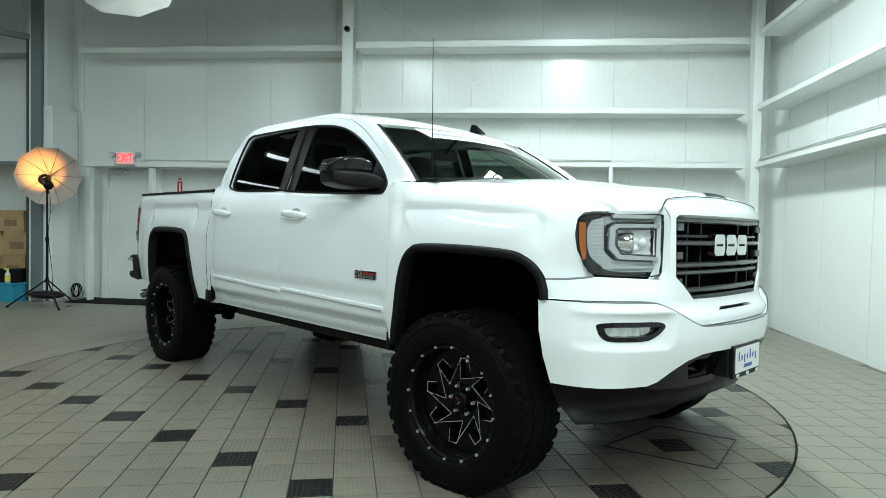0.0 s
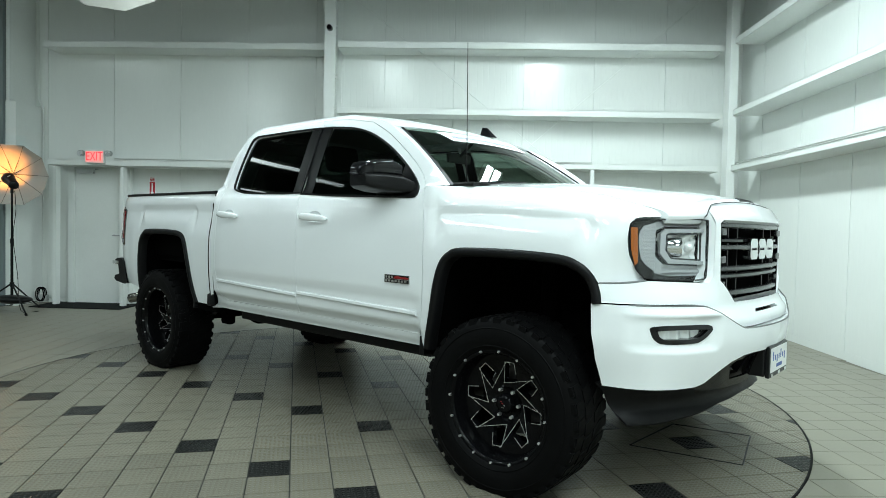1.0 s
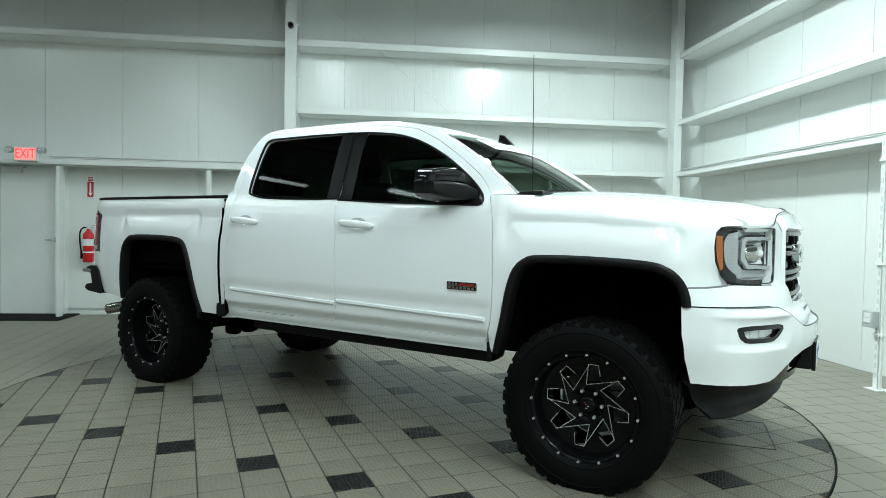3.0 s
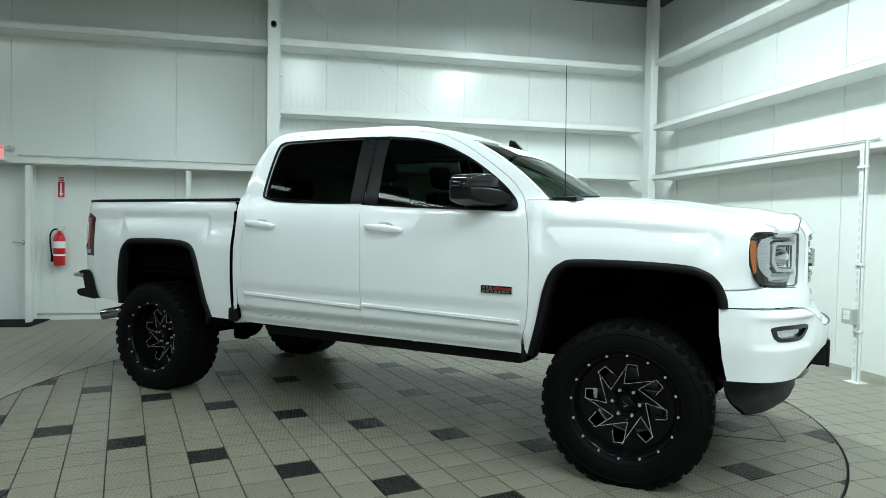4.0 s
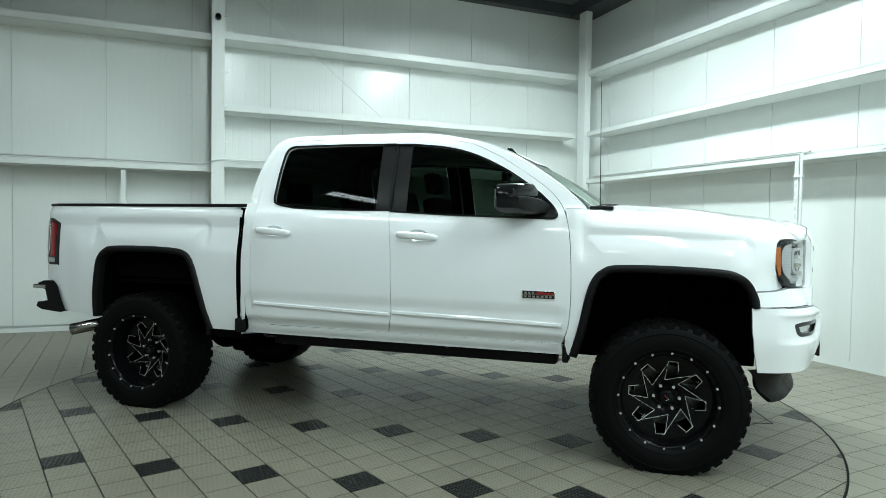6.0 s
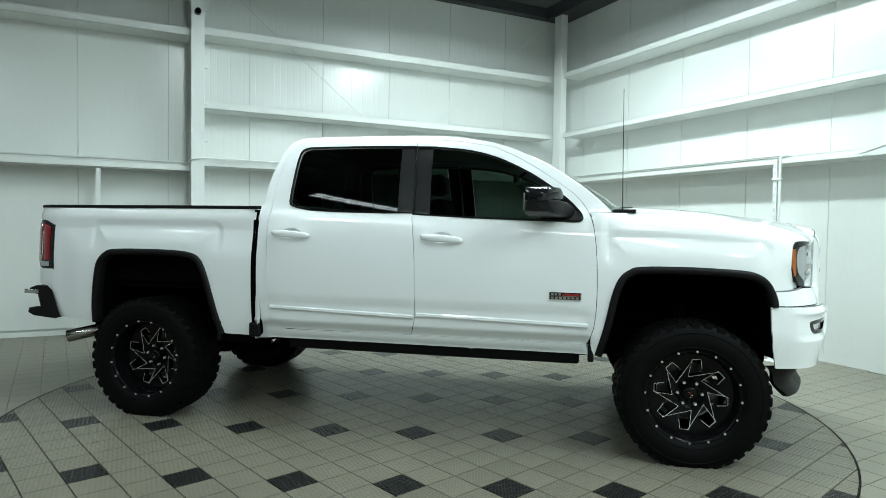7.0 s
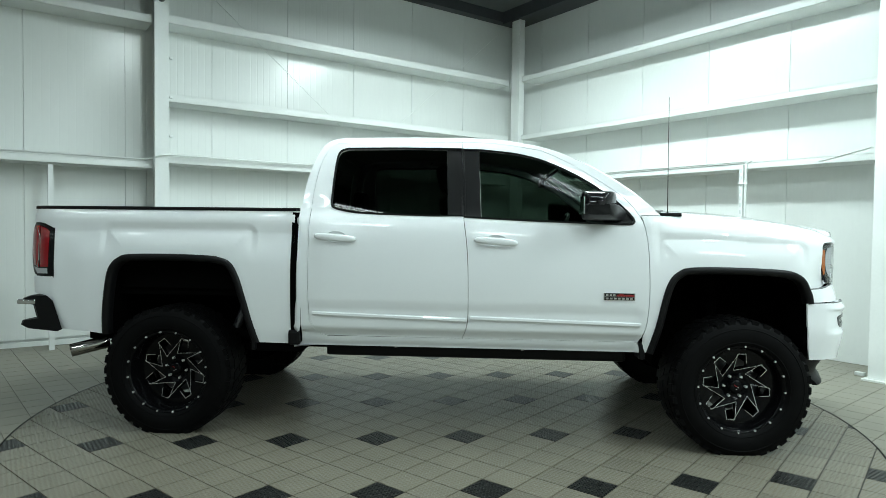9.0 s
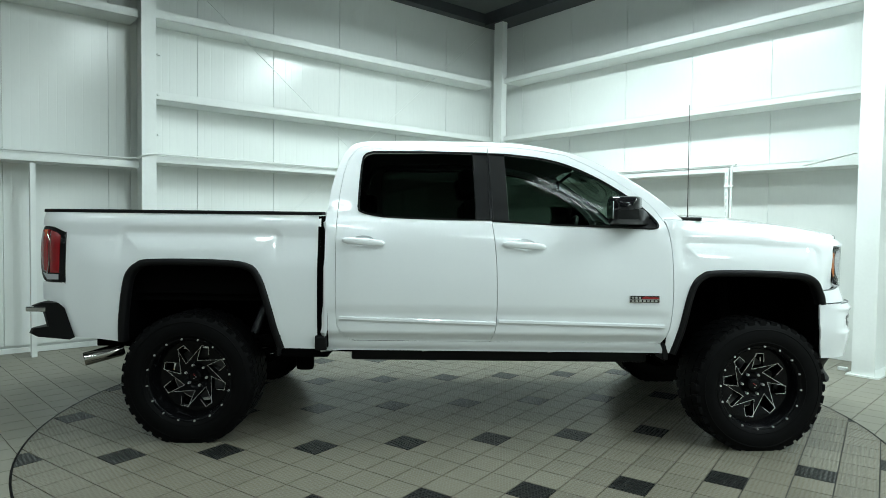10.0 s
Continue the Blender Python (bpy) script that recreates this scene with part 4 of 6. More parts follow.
def moulding(s, x0, x1, z0, z1, parent):
    path = [Vector((x, s * (side_y(x, z) + 0.004), z)) for x, z in [(x0 + (x1 - x0) * k / 12, z0 + (z1 - z0) * k / 12) for k in range(13)]]
    bm = sweep(path, [(-0.006, -0.014), (0.004, -0.014), (0.009, -0.008), (0.009, 0.006), (0.003, 0.012), (-0.006, 0.012)] if s < 0 else [(0.006, -0.014), (-0.004, -0.014), (-0.009, -0.008), (-0.009, 0.006), (-0.003, 0.012), (0.006, 0.012)])
    part("side_moulding", bm, PAINT, parent, "white side moulding")


def badge(s, parent):
    z0, z1, x0, x1 = 0.938, 0.984, 0.985, 1.182
    y = side_y(1.08, 0.96)
    lo, hi = sorted((s * (y - 0.004), s * (y + 0.007)))
    ob = part("badge", box(x0, x1, lo, hi, z0, z1, 0.003), CHROME, parent, "chrome and red trim badge")
    def plate(xa, xb, za, zb, mat, label):
        a, b = sorted((s * (y + 0.006), s * (y + 0.0095)))
        part("badge_inlay", box(xa, xb, a, b, za, zb), mat, ob, label)
    plate(x0 + 0.006, x0 + 0.190, 0.962, 0.981, SATIN_BLACK, "black field")
    plate(x0 + 0.006, x0 + 0.190, 0.941, 0.959, SATIN_BLACK, "black field")
    for k in range(3):
        a, b = sorted((s * (y + 0.0096), s * (y + 0.0112)))
        part("badge_inlay", box(x0 + 0.014 + k * 0.022, x0 + 0.029 + k * 0.022, a, b, 0.965, 0.978), CHROME, ob, "bright lettering bar")
    bm = bmesh.new()
    a, b = s * (y + 0.008), s * (y + 0.0112)
    pts = [(1.065, 0.964), (1.175, 0.964), (1.176, 0.972), (1.15, 0.976), (1.12, 0.974), (1.09, 0.981), (1.065, 0.972)]
    va = [bm.verts.new((x, a, z)) for x, z in pts]
    vb = [bm.verts.new((x, b, z)) for x, z in pts]
    bm.faces.new(va), bm.faces.new(vb)
    for i in range(len(pts)):
        bm.faces.new((va[i], va[(i + 1) % len(pts)], vb[(i + 1) % len(pts)], vb[i]))
    bmesh.ops.recalc_face_normals(bm, faces=bm.faces[:])
    part("badge_inlay", bm, RED_PAINT, ob, "red mountain-line inlay")
    for k in range(7):
        a, b = sorted((s * (y + 0.0096), s * (y + 0.0112)))
        part("badge_inlay", box(x0 + 0.012 + k * 0.025, x0 + 0.030 + k * 0.025, a, b, 0.944, 0.956), CHROME, ob, "bright lettering bar")


def mirror(s, parent):
    ob = part("side_mirror", loft_box([
        (0.0, 0.88, 1.130, 1.437, 1.510), (0.05, 0.842, 1.095, 1.440, 1.538), (0.13, 0.836, 1.055, 1.445, 1.545), (0.20, 0.836, 1.020, 1.458, 1.545), (0.236, 0.852, 0.985, 1.474, 1.542)], 0.915, s), SATIN_BLACK, parent, "black door mirror", smooth=True)
    ob.data.set_sharp_from_angle(angle=radians(45))
    cap = part("mirror_cap", loft_box([
        (0.03, 0.838, 1.060, 1.536, 1.600), (0.09, 0.832, 1.050, 1.536, 1.625), (0.16, 0.832, 1.015, 1.536, 1.622), (0.215, 0.842, 0.985, 1.533, 1.606), (0.240, 0.860, 0.950, 1.530, 1.580)], 0.915, s), GLOSS_BLACK, ob, "gloss black mirror cap", smooth=True)
    cap.data.set_sharp_from_angle(angle=radians(45))
    lo, hi = sorted((s * 0.975, s * 1.115))
    part("mirror_glass", box(0.831, 0.840, lo, hi, 1.478, 1.585, 0.002), CHROME, ob, "mirror glass")


def loft_box(stations, y0, s):
    """Rounded boxes (offset along y, x0, x1, z0, z1) joined into one body."""
    bm = bmesh.new()
    rings = []
    for dy, x0, x1, z0, z1 in stations:
        cx, cz, hx, hz = (x0 + x1) / 2, (z0 + z1) / 2, (x1 - x0) / 2, (z1 - z0) / 2
        ring = []
        for k in range(20):
            a = 2 * math.pi * (k + 0.5) / 20
            c, d = math.cos(a), math.sin(a)
            ring.append(bm.verts.new((cx + hx * math.copysign(abs(c) ** 0.30, c), s * (y0 + dy), cz + hz * math.copysign(abs(d) ** 0.30, d))))
        rings.append(ring)
    for a, b in zip(rings, rings[1:]):
        for k in range(20):
            bm.faces.new((a[k], a[(k + 1) % 20], b[(k + 1) % 20], b[k]))
    bm.faces.new(rings[0]), bm.faces.new(rings[-1])
    bmesh.ops.recalc_face_normals(bm, faces=bm.faces[:])
    return bm


# plan lines of the nose: how far forward it reaches at each distance from the middle
upper_plan = smooth_table([(-0.1, 2.70), (0, 2.70), (0.2, 2.694), (0.37, 2.678), (0.5, 2.652), (0.6, 2.610), (0.7, 2.566), (0.8, 2.504), (0.87, 2.432), (0.92, 2.348), (0.955, 2.25), (0.97, 2.19)])
lamp_plan = smooth_table([(0.45, 2.632), (0.528, 2.604), (0.62, 2.572), (0.7, 2.537), (0.76, 2.506), (0.80, 2.477), (0.822, 2.452), (0.840, 2.418), (0.851, 2.386), (0.860, 2.352), (0.87, 2.30)])
bumper_plan = smooth_table([(-0.1, 2.786), (0, 2.786), (0.2, 2.774), (0.39, 2.738), (0.5, 2.703), (0.6, 2.662), (0.75, 2.594), (0.865, 2.498), (0.92, 2.402), (0.955, 2.25), (0.97, 2.18)])


def fascia_y(x, z):
    """Half width of the nose at the height z, where it reaches x."""
    lo, hi = 0.80, 0.97
    for _ in range(20):
        mid = (lo + hi) / 2
        if upper_plan(mid) - 0.035 * ramp(0.94, 1.06, z) > x:
            lo = mid
        else:
            hi = mid
    return lo


def arch_y(x, z):
    y = side_y(x, z)
    return y + max(0.0, fascia_y(x, z) - y) * ramp(1.08, 1.02, z) if x > 2.2 else y


def arch_flare(s, arch, name):
    path = [Vector((x, s * (arch_y(x, z) + 0.001), z)) for x, z in arch]
    cen = Vector((sum(x for x, _ in arch) / len(arch), 0, 0.75))
    bm = bmesh.new()
    rings = []
    n = len(path)
    for i, q in enumerate(path):
        t = (path[min(i + 1, n - 1)] - path[max(i - 1, 0)])
        t.y = 0
        t.normalize()
        inw = Vector((t.z, 0, -t.x))
        if inw.dot(cen - q) < 0:
            inw = -inw
        o = Vector((0, s, 0))
        sec = [q - inw * 0.006 - o * 0.01, q - inw * 0.004 + o * 0.008, q + inw * 0.008 + o * 0.018, q + inw * 0.028 + o * 0.016, q + inw * 0.040 + o * 0.004, q + inw * 0.043 - o * 0.05]
        rings.append([bm.verts.new(v) for v in sec])
    for a, b in zip(rings, rings[1:]):
        for k in range(5):
            bm.faces.new((a[k], a[k + 1], b[k + 1], b[k]))
    bmesh.ops.recalc_face_normals(bm, faces=bm.faces[:])
    ob = part(name, bm, BLACK_PLASTIC, truck, "textured black wheel-arch flare", smooth=True)
    ob.data.set_sharp_from_angle(angle=radians(50))
    # liner: the arch carried inwards, closed by a back
    inner = inset(arch + [(arch[-1][0], 0.60), (arch[0][0], 0.60)], 0.02)
    inner = inner[:len(arch)]
    bm = bmesh.new()
    ra = [bm.verts.new((x, s * (side_y(x, z) - 0.03), z)) for x, z in inner]
    rb = [bm.verts.new((x, s * 0.52, z)) for x, z in inner]
    for i in range(len(inner) - 1):
        bm.faces.new((ra[i], ra[i + 1], rb[i + 1], rb[i]))
    bm.faces.new(rb)
    part("wheel_well", bm, LINER, truck, "black wheel-well liner")


def truck_side(s):
    out = (0, s, 0)
    # cab frame: rear post, roof rail, windscreen post and sill in one pressing
    outer = [(-0.985, 0.598)] + spline([(-0.988, 1.30), (-0.984, 1.485), (-0.966, 1.67), (-0.930, 1.82), (-0.888, 1.925), (-0.82, 1.982), (-0.72, 2.0)], 4) + spline([(-0.3, 2.006), (0.074, 2.003), (0.3, 1.990), (0.47, 1.962), (0.63, 1.926), (0.80, 1.860), (1.013, 1.738), (1.188, 1.618), (1.350, 1.480)], 4) + [(1.225, 1.480)]
    outer += SEAM_FRONT[:SEAM_FRONT.index(min(SEAM_FRONT, key=lambda p: abs(p[1] - 1.475))) + 1][::-1] + SEAM_TOP[::-1][1:] + SEAM_REAR[1:] + [(0.2, 0.6634), (1.212, 0.6634), (1.232, 0.598)]
    sheet_part("cab_frame", [inset(outer, 0.001)], on_side(s), out, PAINT, truck, 0.04, 0.04)
    fd = sheet_part("front_door", [inset(FRONT_DOOR, 0.002), inset(FRONT_OPENING, -0.001), handle_cup(0.165, 0.440, 1.300)[1]], on_side(s), out, PAINT, truck, 0.03, 0.03)
    rd = sheet_part("rear_door", [inset(REAR_DOOR, 0.002), inset(REAR_OPENING, -0.001), handle_cup(-0.875, -0.602, 1.312)[1]], on_side(s), out, PAINT, truck, 0.03, 0.03)
    opening_parts(s, fd, FRONT_OPENING, 0.195, False)
    opening_parts(s, rd, REAR_OPENING, -0.022, True)
    # black sail at the mirror's foot
    sail = [(0.985, 1.424), (1.145, 1.420), (1.170, 1.428), (1.172, 1.448), (1.148, 1.488), (1.07, 1.562), (1.0, 1.618)]
    sheet_part("mirror_sail", [sail], on_side(s, -0.006), out, SATIN_BLACK, fd, 0.04, 0.012, "black mirror base")
    handle(s, 0.165, 0.440, 1.300, fd)
    handle(s, -0.875, -0.602, 1.312, rd)
    moulding(s, 0.142, 1.222, 0.806, 0.783, fd)
    moulding(s, -0.888, 0.120, 0.818, 0.790, rd)
    badge(s, fd)
    mirror(s, fd)
    # front wing
    wing = [(x, hood_edge(x)) for x in np.linspace(1.245, 2.452, 36)]
    wing = [(1.230, 1.452), (1.218, 1.476)] + wing + [(2.476, 1.340), (2.486, 1.328), (2.486, 1.3185), (2.43, 1.317), (2.400, 1.312), (2.383, 1.287), (2.378, 1.22), (2.381, 1.15), (2.402, 1.082), (2.430, 1.044)] + spline([(2.40, 1.030), (2.35, 1.022), (2.286, 1.024)], 3)
    wing += [p for p in FRONT_ARCH[::-1] if not (p[0] > 2.2 and p[1] < 1.02)]
    wing += [(1.240, 0.603), (1.238, 0.70)] + [p for p in SEAM_FRONT[::-1] if 0.71 < p[1] < 1.44]
    sheet_part("front_wing", [inset(wing, 0.002)], on_side(s), out, PAINT, truck, 0.022, 0.03, extra=shoulder_line(1.295, 2.275, FENDER_TOP))
    # load-bed side
    bed = [(-1.018, 1.478), (-1.6, 1.482), (-2.3, 1.486), (-2.82, 1.488)] + spline([(-2.855, 1.478), (-2.865, 1.44), (-2.865, 1.392)], 3) + [(-2.765, 1.384), (-2.680, 1.348), (-2.672, 1.03), (-2.70, 1.022), (-2.855, 1.022), (-2.855, 0.905), (-2.745, 0.893), (-2.715, 0.80), (-2.665, 0.70), (-2.63, 0.664)]
    bed += [(-2.45, 0.655)] + REAR_ARCH + [(-1.10, 0.606), (-1.018, 0.606)]
    sheet_part("bed_side", [inset(bed, 0.001)], on_side(s), out, PAINT, truck, 0.022, 0.03, extra=shoulder_line(-2.355, -1.255, BED_TOP))
    # black strip set into the cab-to-bed gap in place of its shade
    part("gap_shade", sweep([Vector((-1.002, s * (side_y(-0.99, z) - 0.030), z)) for z in np.linspace(0.62, 1.47, 12)], [(-0.012, -0.034), (0.012, -0.034), (0.012, 0.034), (-0.012, 0.034)], up=(1, 0, 0)), LINER, truck, "black strip standing in for the shade between cab and load bed")
    part("bed_rail_cap", sweep([Vector((x, s * (side_y(x, 1.485) - 0.022), 1.492)) for x in np.linspace(-2.855, -1.005, 18)], [(-0.03, -0.012), (0.03, -0.012), (0.03, 0.004), (0.024, 0.010), (-0.024, 0.010), (-0.03, 0.004)]), BLACK_PLASTIC, truck, "black bed rail cap")
    arch_flare(s, FRONT_ARCH, "front_flare")
    arch_flare(s, REAR_ARCH, "rear_flare")
    # running board and its brackets
    lo, hi = sorted((s * 0.66, s * 0.80))
    part("running_board", box(-0.835, 1.175, lo, hi, 0.506, 0.602, 0.02), BLACK_PLASTIC, truck, "black running board")
    lo, hi = sorted((s * 0.70, s * 0.89))
    part("sill_underside", box(-0.99, 1.24, lo, hi, 0.585, 0.62, 0.01), LINER, truck)
    lo, hi = sorted((s * 0.72, s * 0.925))
    part("bed_bracket", box(-1.32, -0.97, lo, hi, 0.548, 0.63, 0.012), LINER, truck)
    lo, hi = sorted((s * 0.68, s * 0.76))
    part("spring_hanger", box(-1.22, -1.10, lo, hi, 0.42, 0.60, 0.03), LINER, truck, "black spring hanger")
    # front corner of the bed floor: black bracket under the bed
    lo, hi = sorted((s * 0.86, s * 0.972))
    part("body_mount", box(-1.052, -0.972, lo, hi, 0.60, 0.70, 0.018), BLACK_PLASTIC, truck, "black body mount cover")


for side in (-1, 1):
    truck_side(side)
    y0, y1 = sorted((side * 0.50, side * 0.905))
    part("splash_shield", box(2.255, 2.275, y0, y1, 0.66, 1.0, 0.004), LINER, truck, "black splash shield behind the bumper")


# ---- nose: bonnet, grille, lamps, bumper ----


def upper_front(y, z):
    a = abs(y)
    x = upper_plan(a) - 0.035 * ramp(0.94, 1.06, z) * ramp(0.45, 0.62, a)
    x += 0.045 * ramp(0.935, 0.85, z) * ramp(0.66, 0.45, a) - 0.055 * ramp(1.30, 1.42, z)
    return Vector((x, y, z))


def lamp_front(push):
    return lambda y, z: Vector((lamp_plan(abs(y)) + push, y, z))


def bumper_front(push=0.0, under=0.0):
    def f(y, z):
        a = abs(y)
        k = ramp(0.80, 0.50, z)
        x = bumper_plan(a) + push - (0.045 + under) * k - 0.02 * ramp(0.895, 0.934, z) * ramp(0.95, 0.90, a)
        inner = 0.56 + 0.30 * max(0.0, 0.80 - z)
        x -= 0.016 * ramp(inner - 0.03, inner + 0.03, a) * ramp(0.93, 0.90, a) * ramp(0.735, 0.765, z) * ramp(0.893, 0.868, z)
        yy = y * (1 - 0.035 * k * ramp(0.80, 0.95, a))
        return Vector((x, yy, z))
    return f


def both(half):
    """Completes an outline given for y < 0, from the outer end to the middle."""
    return half + [(-y, z) for y, z in half[::-1]]


FORE = (1, 0, 0)
grille_hole = [(-0.500, 1.300), (-0.492, 1.04), (-0.372, 0.938), (0.372, 0.938), (0.492, 1.04), (0.500, 1.300), (0.480, 1.316), (-0.480, 1.316)]
low = spline([(-0.941, 0.940), (-0.80, 0.940), (-0.655, 0.938), (-0.60, 0.928), (-0.52, 0.886), (-0.43, 0.842), (-0.37, 0.828), (-0.2, 0.826), (0, 0.826)], 3)
top = [(-0.939, 1.0215), (-0.90, 1.0255), (-0.86, 1.0325), (-0.82, 1.042), (-0.545, 1.030), (-0.526, 1.06), (-0.522, 1.29), (-0.532, 1.355), (-0.505, 1.378), (-0.3, 1.394), (0, 1.40)]
fascia = low[:-1] + [(-y, z) for y, z in low[::-1]] + [(-y, z) for y, z in top[:-1]] + top[::-1]
slot = [(-0.20, 0.884), (-0.17, 0.897), (0.17, 0.897), (0.20, 0.884)]
sheet_part("front_fascia", [inset(fascia, 0.001), grille_hole, slot], upper_front, FORE, PAINT, truck, 0.03, 0.03)
for s in (-1, 1):
    bm = bmesh.new()
    line = [(0.560, 1.031), (0.545, 1.030), (0.526, 1.06), (0.523, 1.18), (0.522, 1.29), (0.532, 1.355), (0.520, 1.368)]
    ra = [bm.verts.new(upper_front(s * (a - 0.002), z) - Vector((0.002, 0, 0))) for a, z in line]
    rb = [bm.verts.new((lamp_plan(a) - 0.05, s * (a + 0.003), z)) for a, z in line]
    for k in range(len(line) - 1):
        bm.faces.new((ra[k], ra[k + 1], rb[k + 1], rb[k]))
    part("fascia_return", bm, PAINT, truck, smooth=True)
grille = part("grille", box(2.585, 2.60, -0.52, 0.52, 0.88, 1.34), LINER, truck, "black and grey barred grille")


def grille_bar(z, h, proud, w0, mat, label):
    half = w0
    path = [Vector((upper_plan(abs(y)) - 0.03 + proud, y, z)) for y in np.linspace(-half, half, 17)]
    k = h / 2
    part("grille_bar", sweep(path, [(-0.03, -k), (0.010, -k), (0.018, -k * 0.5), (0.018, k * 0.5), (0.010, k), (-0.03, k)]), mat, grille, label)


for z, h, pr, w0 in ((1.292, 0.026, -0.005, 0.478), (1.222, 0.022, -0.012, 0.49), (1.190, 0.024, 0.0, 0.488), (1.092, 0.024, 0.0, 0.485), (1.058, 0.024, -0.006, 0.482), (0.978, 0.024, 0.0, 0.405), (0.950, 0.016, -0.012, 0.375)):
    grille_bar(z, h, pr, w0, GREY_TRIM if pr > -0.01 else GLOSS_BLACK, "dark grey grille bar")
for y in (-0.36, -0.22, 0.22, 0.36):
    part("grille_strut", box(2.60, 2.635, y - 0.006, y + 0.006, 0.95, 1.30), SATIN_BLACK, grille)
frame_line = [upper_front(y, z) - Vector((0.012, 0, 0)) for y, z in inset(grille_hole, 0.004)]
part("grille_frame", sweep(frame_line, [(-0.012, -0.016), (0.010, -0.016), (0.010, 0.006), (-0.012, 0.006)], closed_path=True, up=(1, 0, 0)), GLOSS_BLACK, grille, "gloss black grille frame")
for s in (-1, 1):
    for z in (1.262, 1.135, 1.018):
        lo, hi = sorted((s * 0.43, s * (0.492 if z > 1.03 else 0.465)))
        part("grille_clip", box(2.61, 2.652, lo, hi, z - 0.017, z + 0.017, 0.006), GREY_TRIM, grille, "grey grille end clip")
for y in (-0.135, 0.0, 0.135):
    rim = [(y + 0.060 * a, 1.182 + 0.050 * b) for a, b in ((-0.72, -1), (0.72, -1), (1, -0.68), (1, 0.68), (0.72, 1), (-0.72, 1), (-1, 0.68), (-1, -0.68))]
    slit = [(y + 0.038 * a, 1.182 + 0.006 * b) for a, b in ((-1, -1), (1, -1), (1, 1), (-1, 1))]
    sheet_part("grille_emblem", [rim, slit], lambda a, b: Vector((2.694, a, b)), FORE, CHROME, grille, 0.03, 0.035, "plain bright silver emblem block", round_edge=0.004)

# bonnet
edge_x = smooth_table([(0.0, 2.614), (0.3, 2.610), (0.5, 2.602), (0.545, 2.592), (0.62, 2.575), (0.70, 2.542), (0.76, 2.512), (0.80, 2.486), (0.85, 2.446)])
edge_z = lerp_table([(0.0, 1.408), (0.3, 1.402), (0.50, 1.384), (0.522, 1.376), (0.530, 1.362), (0.540, 1.335), (0.552, 1.326), (0.62, 1.324), (0.79, 1.322)])


crown = smooth_table([(1.3, 0.064), (1.9, 0.060), (2.1, 0.058), (2.25, 0.064), (2.4, 0.090), (2.5, 0.105), (2.62, 0.115)])


def bonnet_z(x, y, xf):
    a = abs(y)
    z = hood_edge(x) + crown(x) * (1 - min(1.0, a / 0.81) ** 2)
    r = 0.11
    q = min(1.0, max(0.0, (x - xf + r) / r))
    drop = hood_edge(xf) + crown(xf) * (1 - min(1.0, a / 0.81) ** 2) - edge_z(a)
    return z - max(0.004, drop) * (1 - math.sqrt(max(0.0, 1 - q ** 2.4)))


def hood_side(x):
    return 0.965 - roll(x) - nose(x) - 0.017 * ramp(1.275, 1.34, x) * ramp(2.36, 2.24, x)


def hood_mesh():
    """Rows run across the truck, closing up towards the rolled front edge."""
    bm = bmesh.new()
    cols = [-1, -0.985, -0.95, -0.90, -0.85, -0.80, -0.76, -0.73, -0.712, -0.70, -0.69, -0.68, -0.67, -0.66, -0.64, -0.60, -0.54, -0.46, -0.36, -0.24, -0.12, 0]
    cols += [-c for c in cols[::-1][1:]]
    steps = list(np.linspace(0, 0.90, 26)) + [0.91, 0.92, 0.93, 0.94, 0.95, 0.96, 0.97, 0.98, 0.987, 0.993, 0.997, 0.9992, 1.0]
    back = smooth_table([(0, 1.45), (0.3, 1.44), (0.56, 1.425), (0.70, 1.415), (1.0, 1.41)])
    rows = []
    for v in steps:
        row = []
        for u in cols:
            y = u * 0.775
            for _ in range(6):
                xf = edge_x(abs(y))
                x = back(abs(u)) + (xf - back(abs(u))) * v
                y = u * hood_side(min(x, 2.485))
            row.append(bm.verts.new((x, y, bonnet_z(x, y, xf))))
        rows.append(row)
    faces = []
    for a, b in zip(rows, rows[1:]):
        for k in range(len(cols) - 1):
            faces.append(bm.faces.new((a[k], b[k], b[k + 1], a[k + 1])))
    bmesh.ops.recalc_face_normals(bm, faces=bm.faces[:])
    if bm.faces[0].normal.z < 0:
        bmesh.ops.reverse_faces(bm, faces=bm.faces[:])
    rim = [e for e in bm.edges if len(e.link_faces) == 1]
    r = bmesh.ops.extrude_edge_only(bm, edges=rim)
    for v in r["geom"]:
        if isinstance(v, bmesh.types.BMVert):
            v.co.z -= 0.03
            v.co.x -= 0.02 * (v.co.x > 2.0)
    return bm


hood = part("hood", hood_mesh(), PAINT, truck, smooth=True)
hood.data.set_sharp_from_angle(angle=radians(50))
seam = [Vector((edge_x(a) + 0.004, -a, edge_z(a) + 0.003)) for a in (0.558, 0.552, 0.546, 0.540, 0.535, 0.530, 0.526, 0.522, 0.51, 0.48, 0.42, 0.34, 0.24, 0.12, 0.0)]
seam += [Vector((v.x, -v.y, v.z)) for v in seam[::-1][1:]]
part("hood_seam", sweep(seam, ring_section(0.0018, 6)), LINER, hood, "dark seam at the bonnet's front edge")
sheet_part("hood_slot", [[(2.578, -0.085), (2.611, -0.120), (2.611, 0.120), (2.578, 0.085)]], lambda x, y: Vector((x, y, bonnet_z(x, y, edge_x(abs(y))) + 0.003)), (0.5, 0, 1), SATIN_BLACK, hood, 0.012, 0.004, "black slot in the bonnet's front edge")


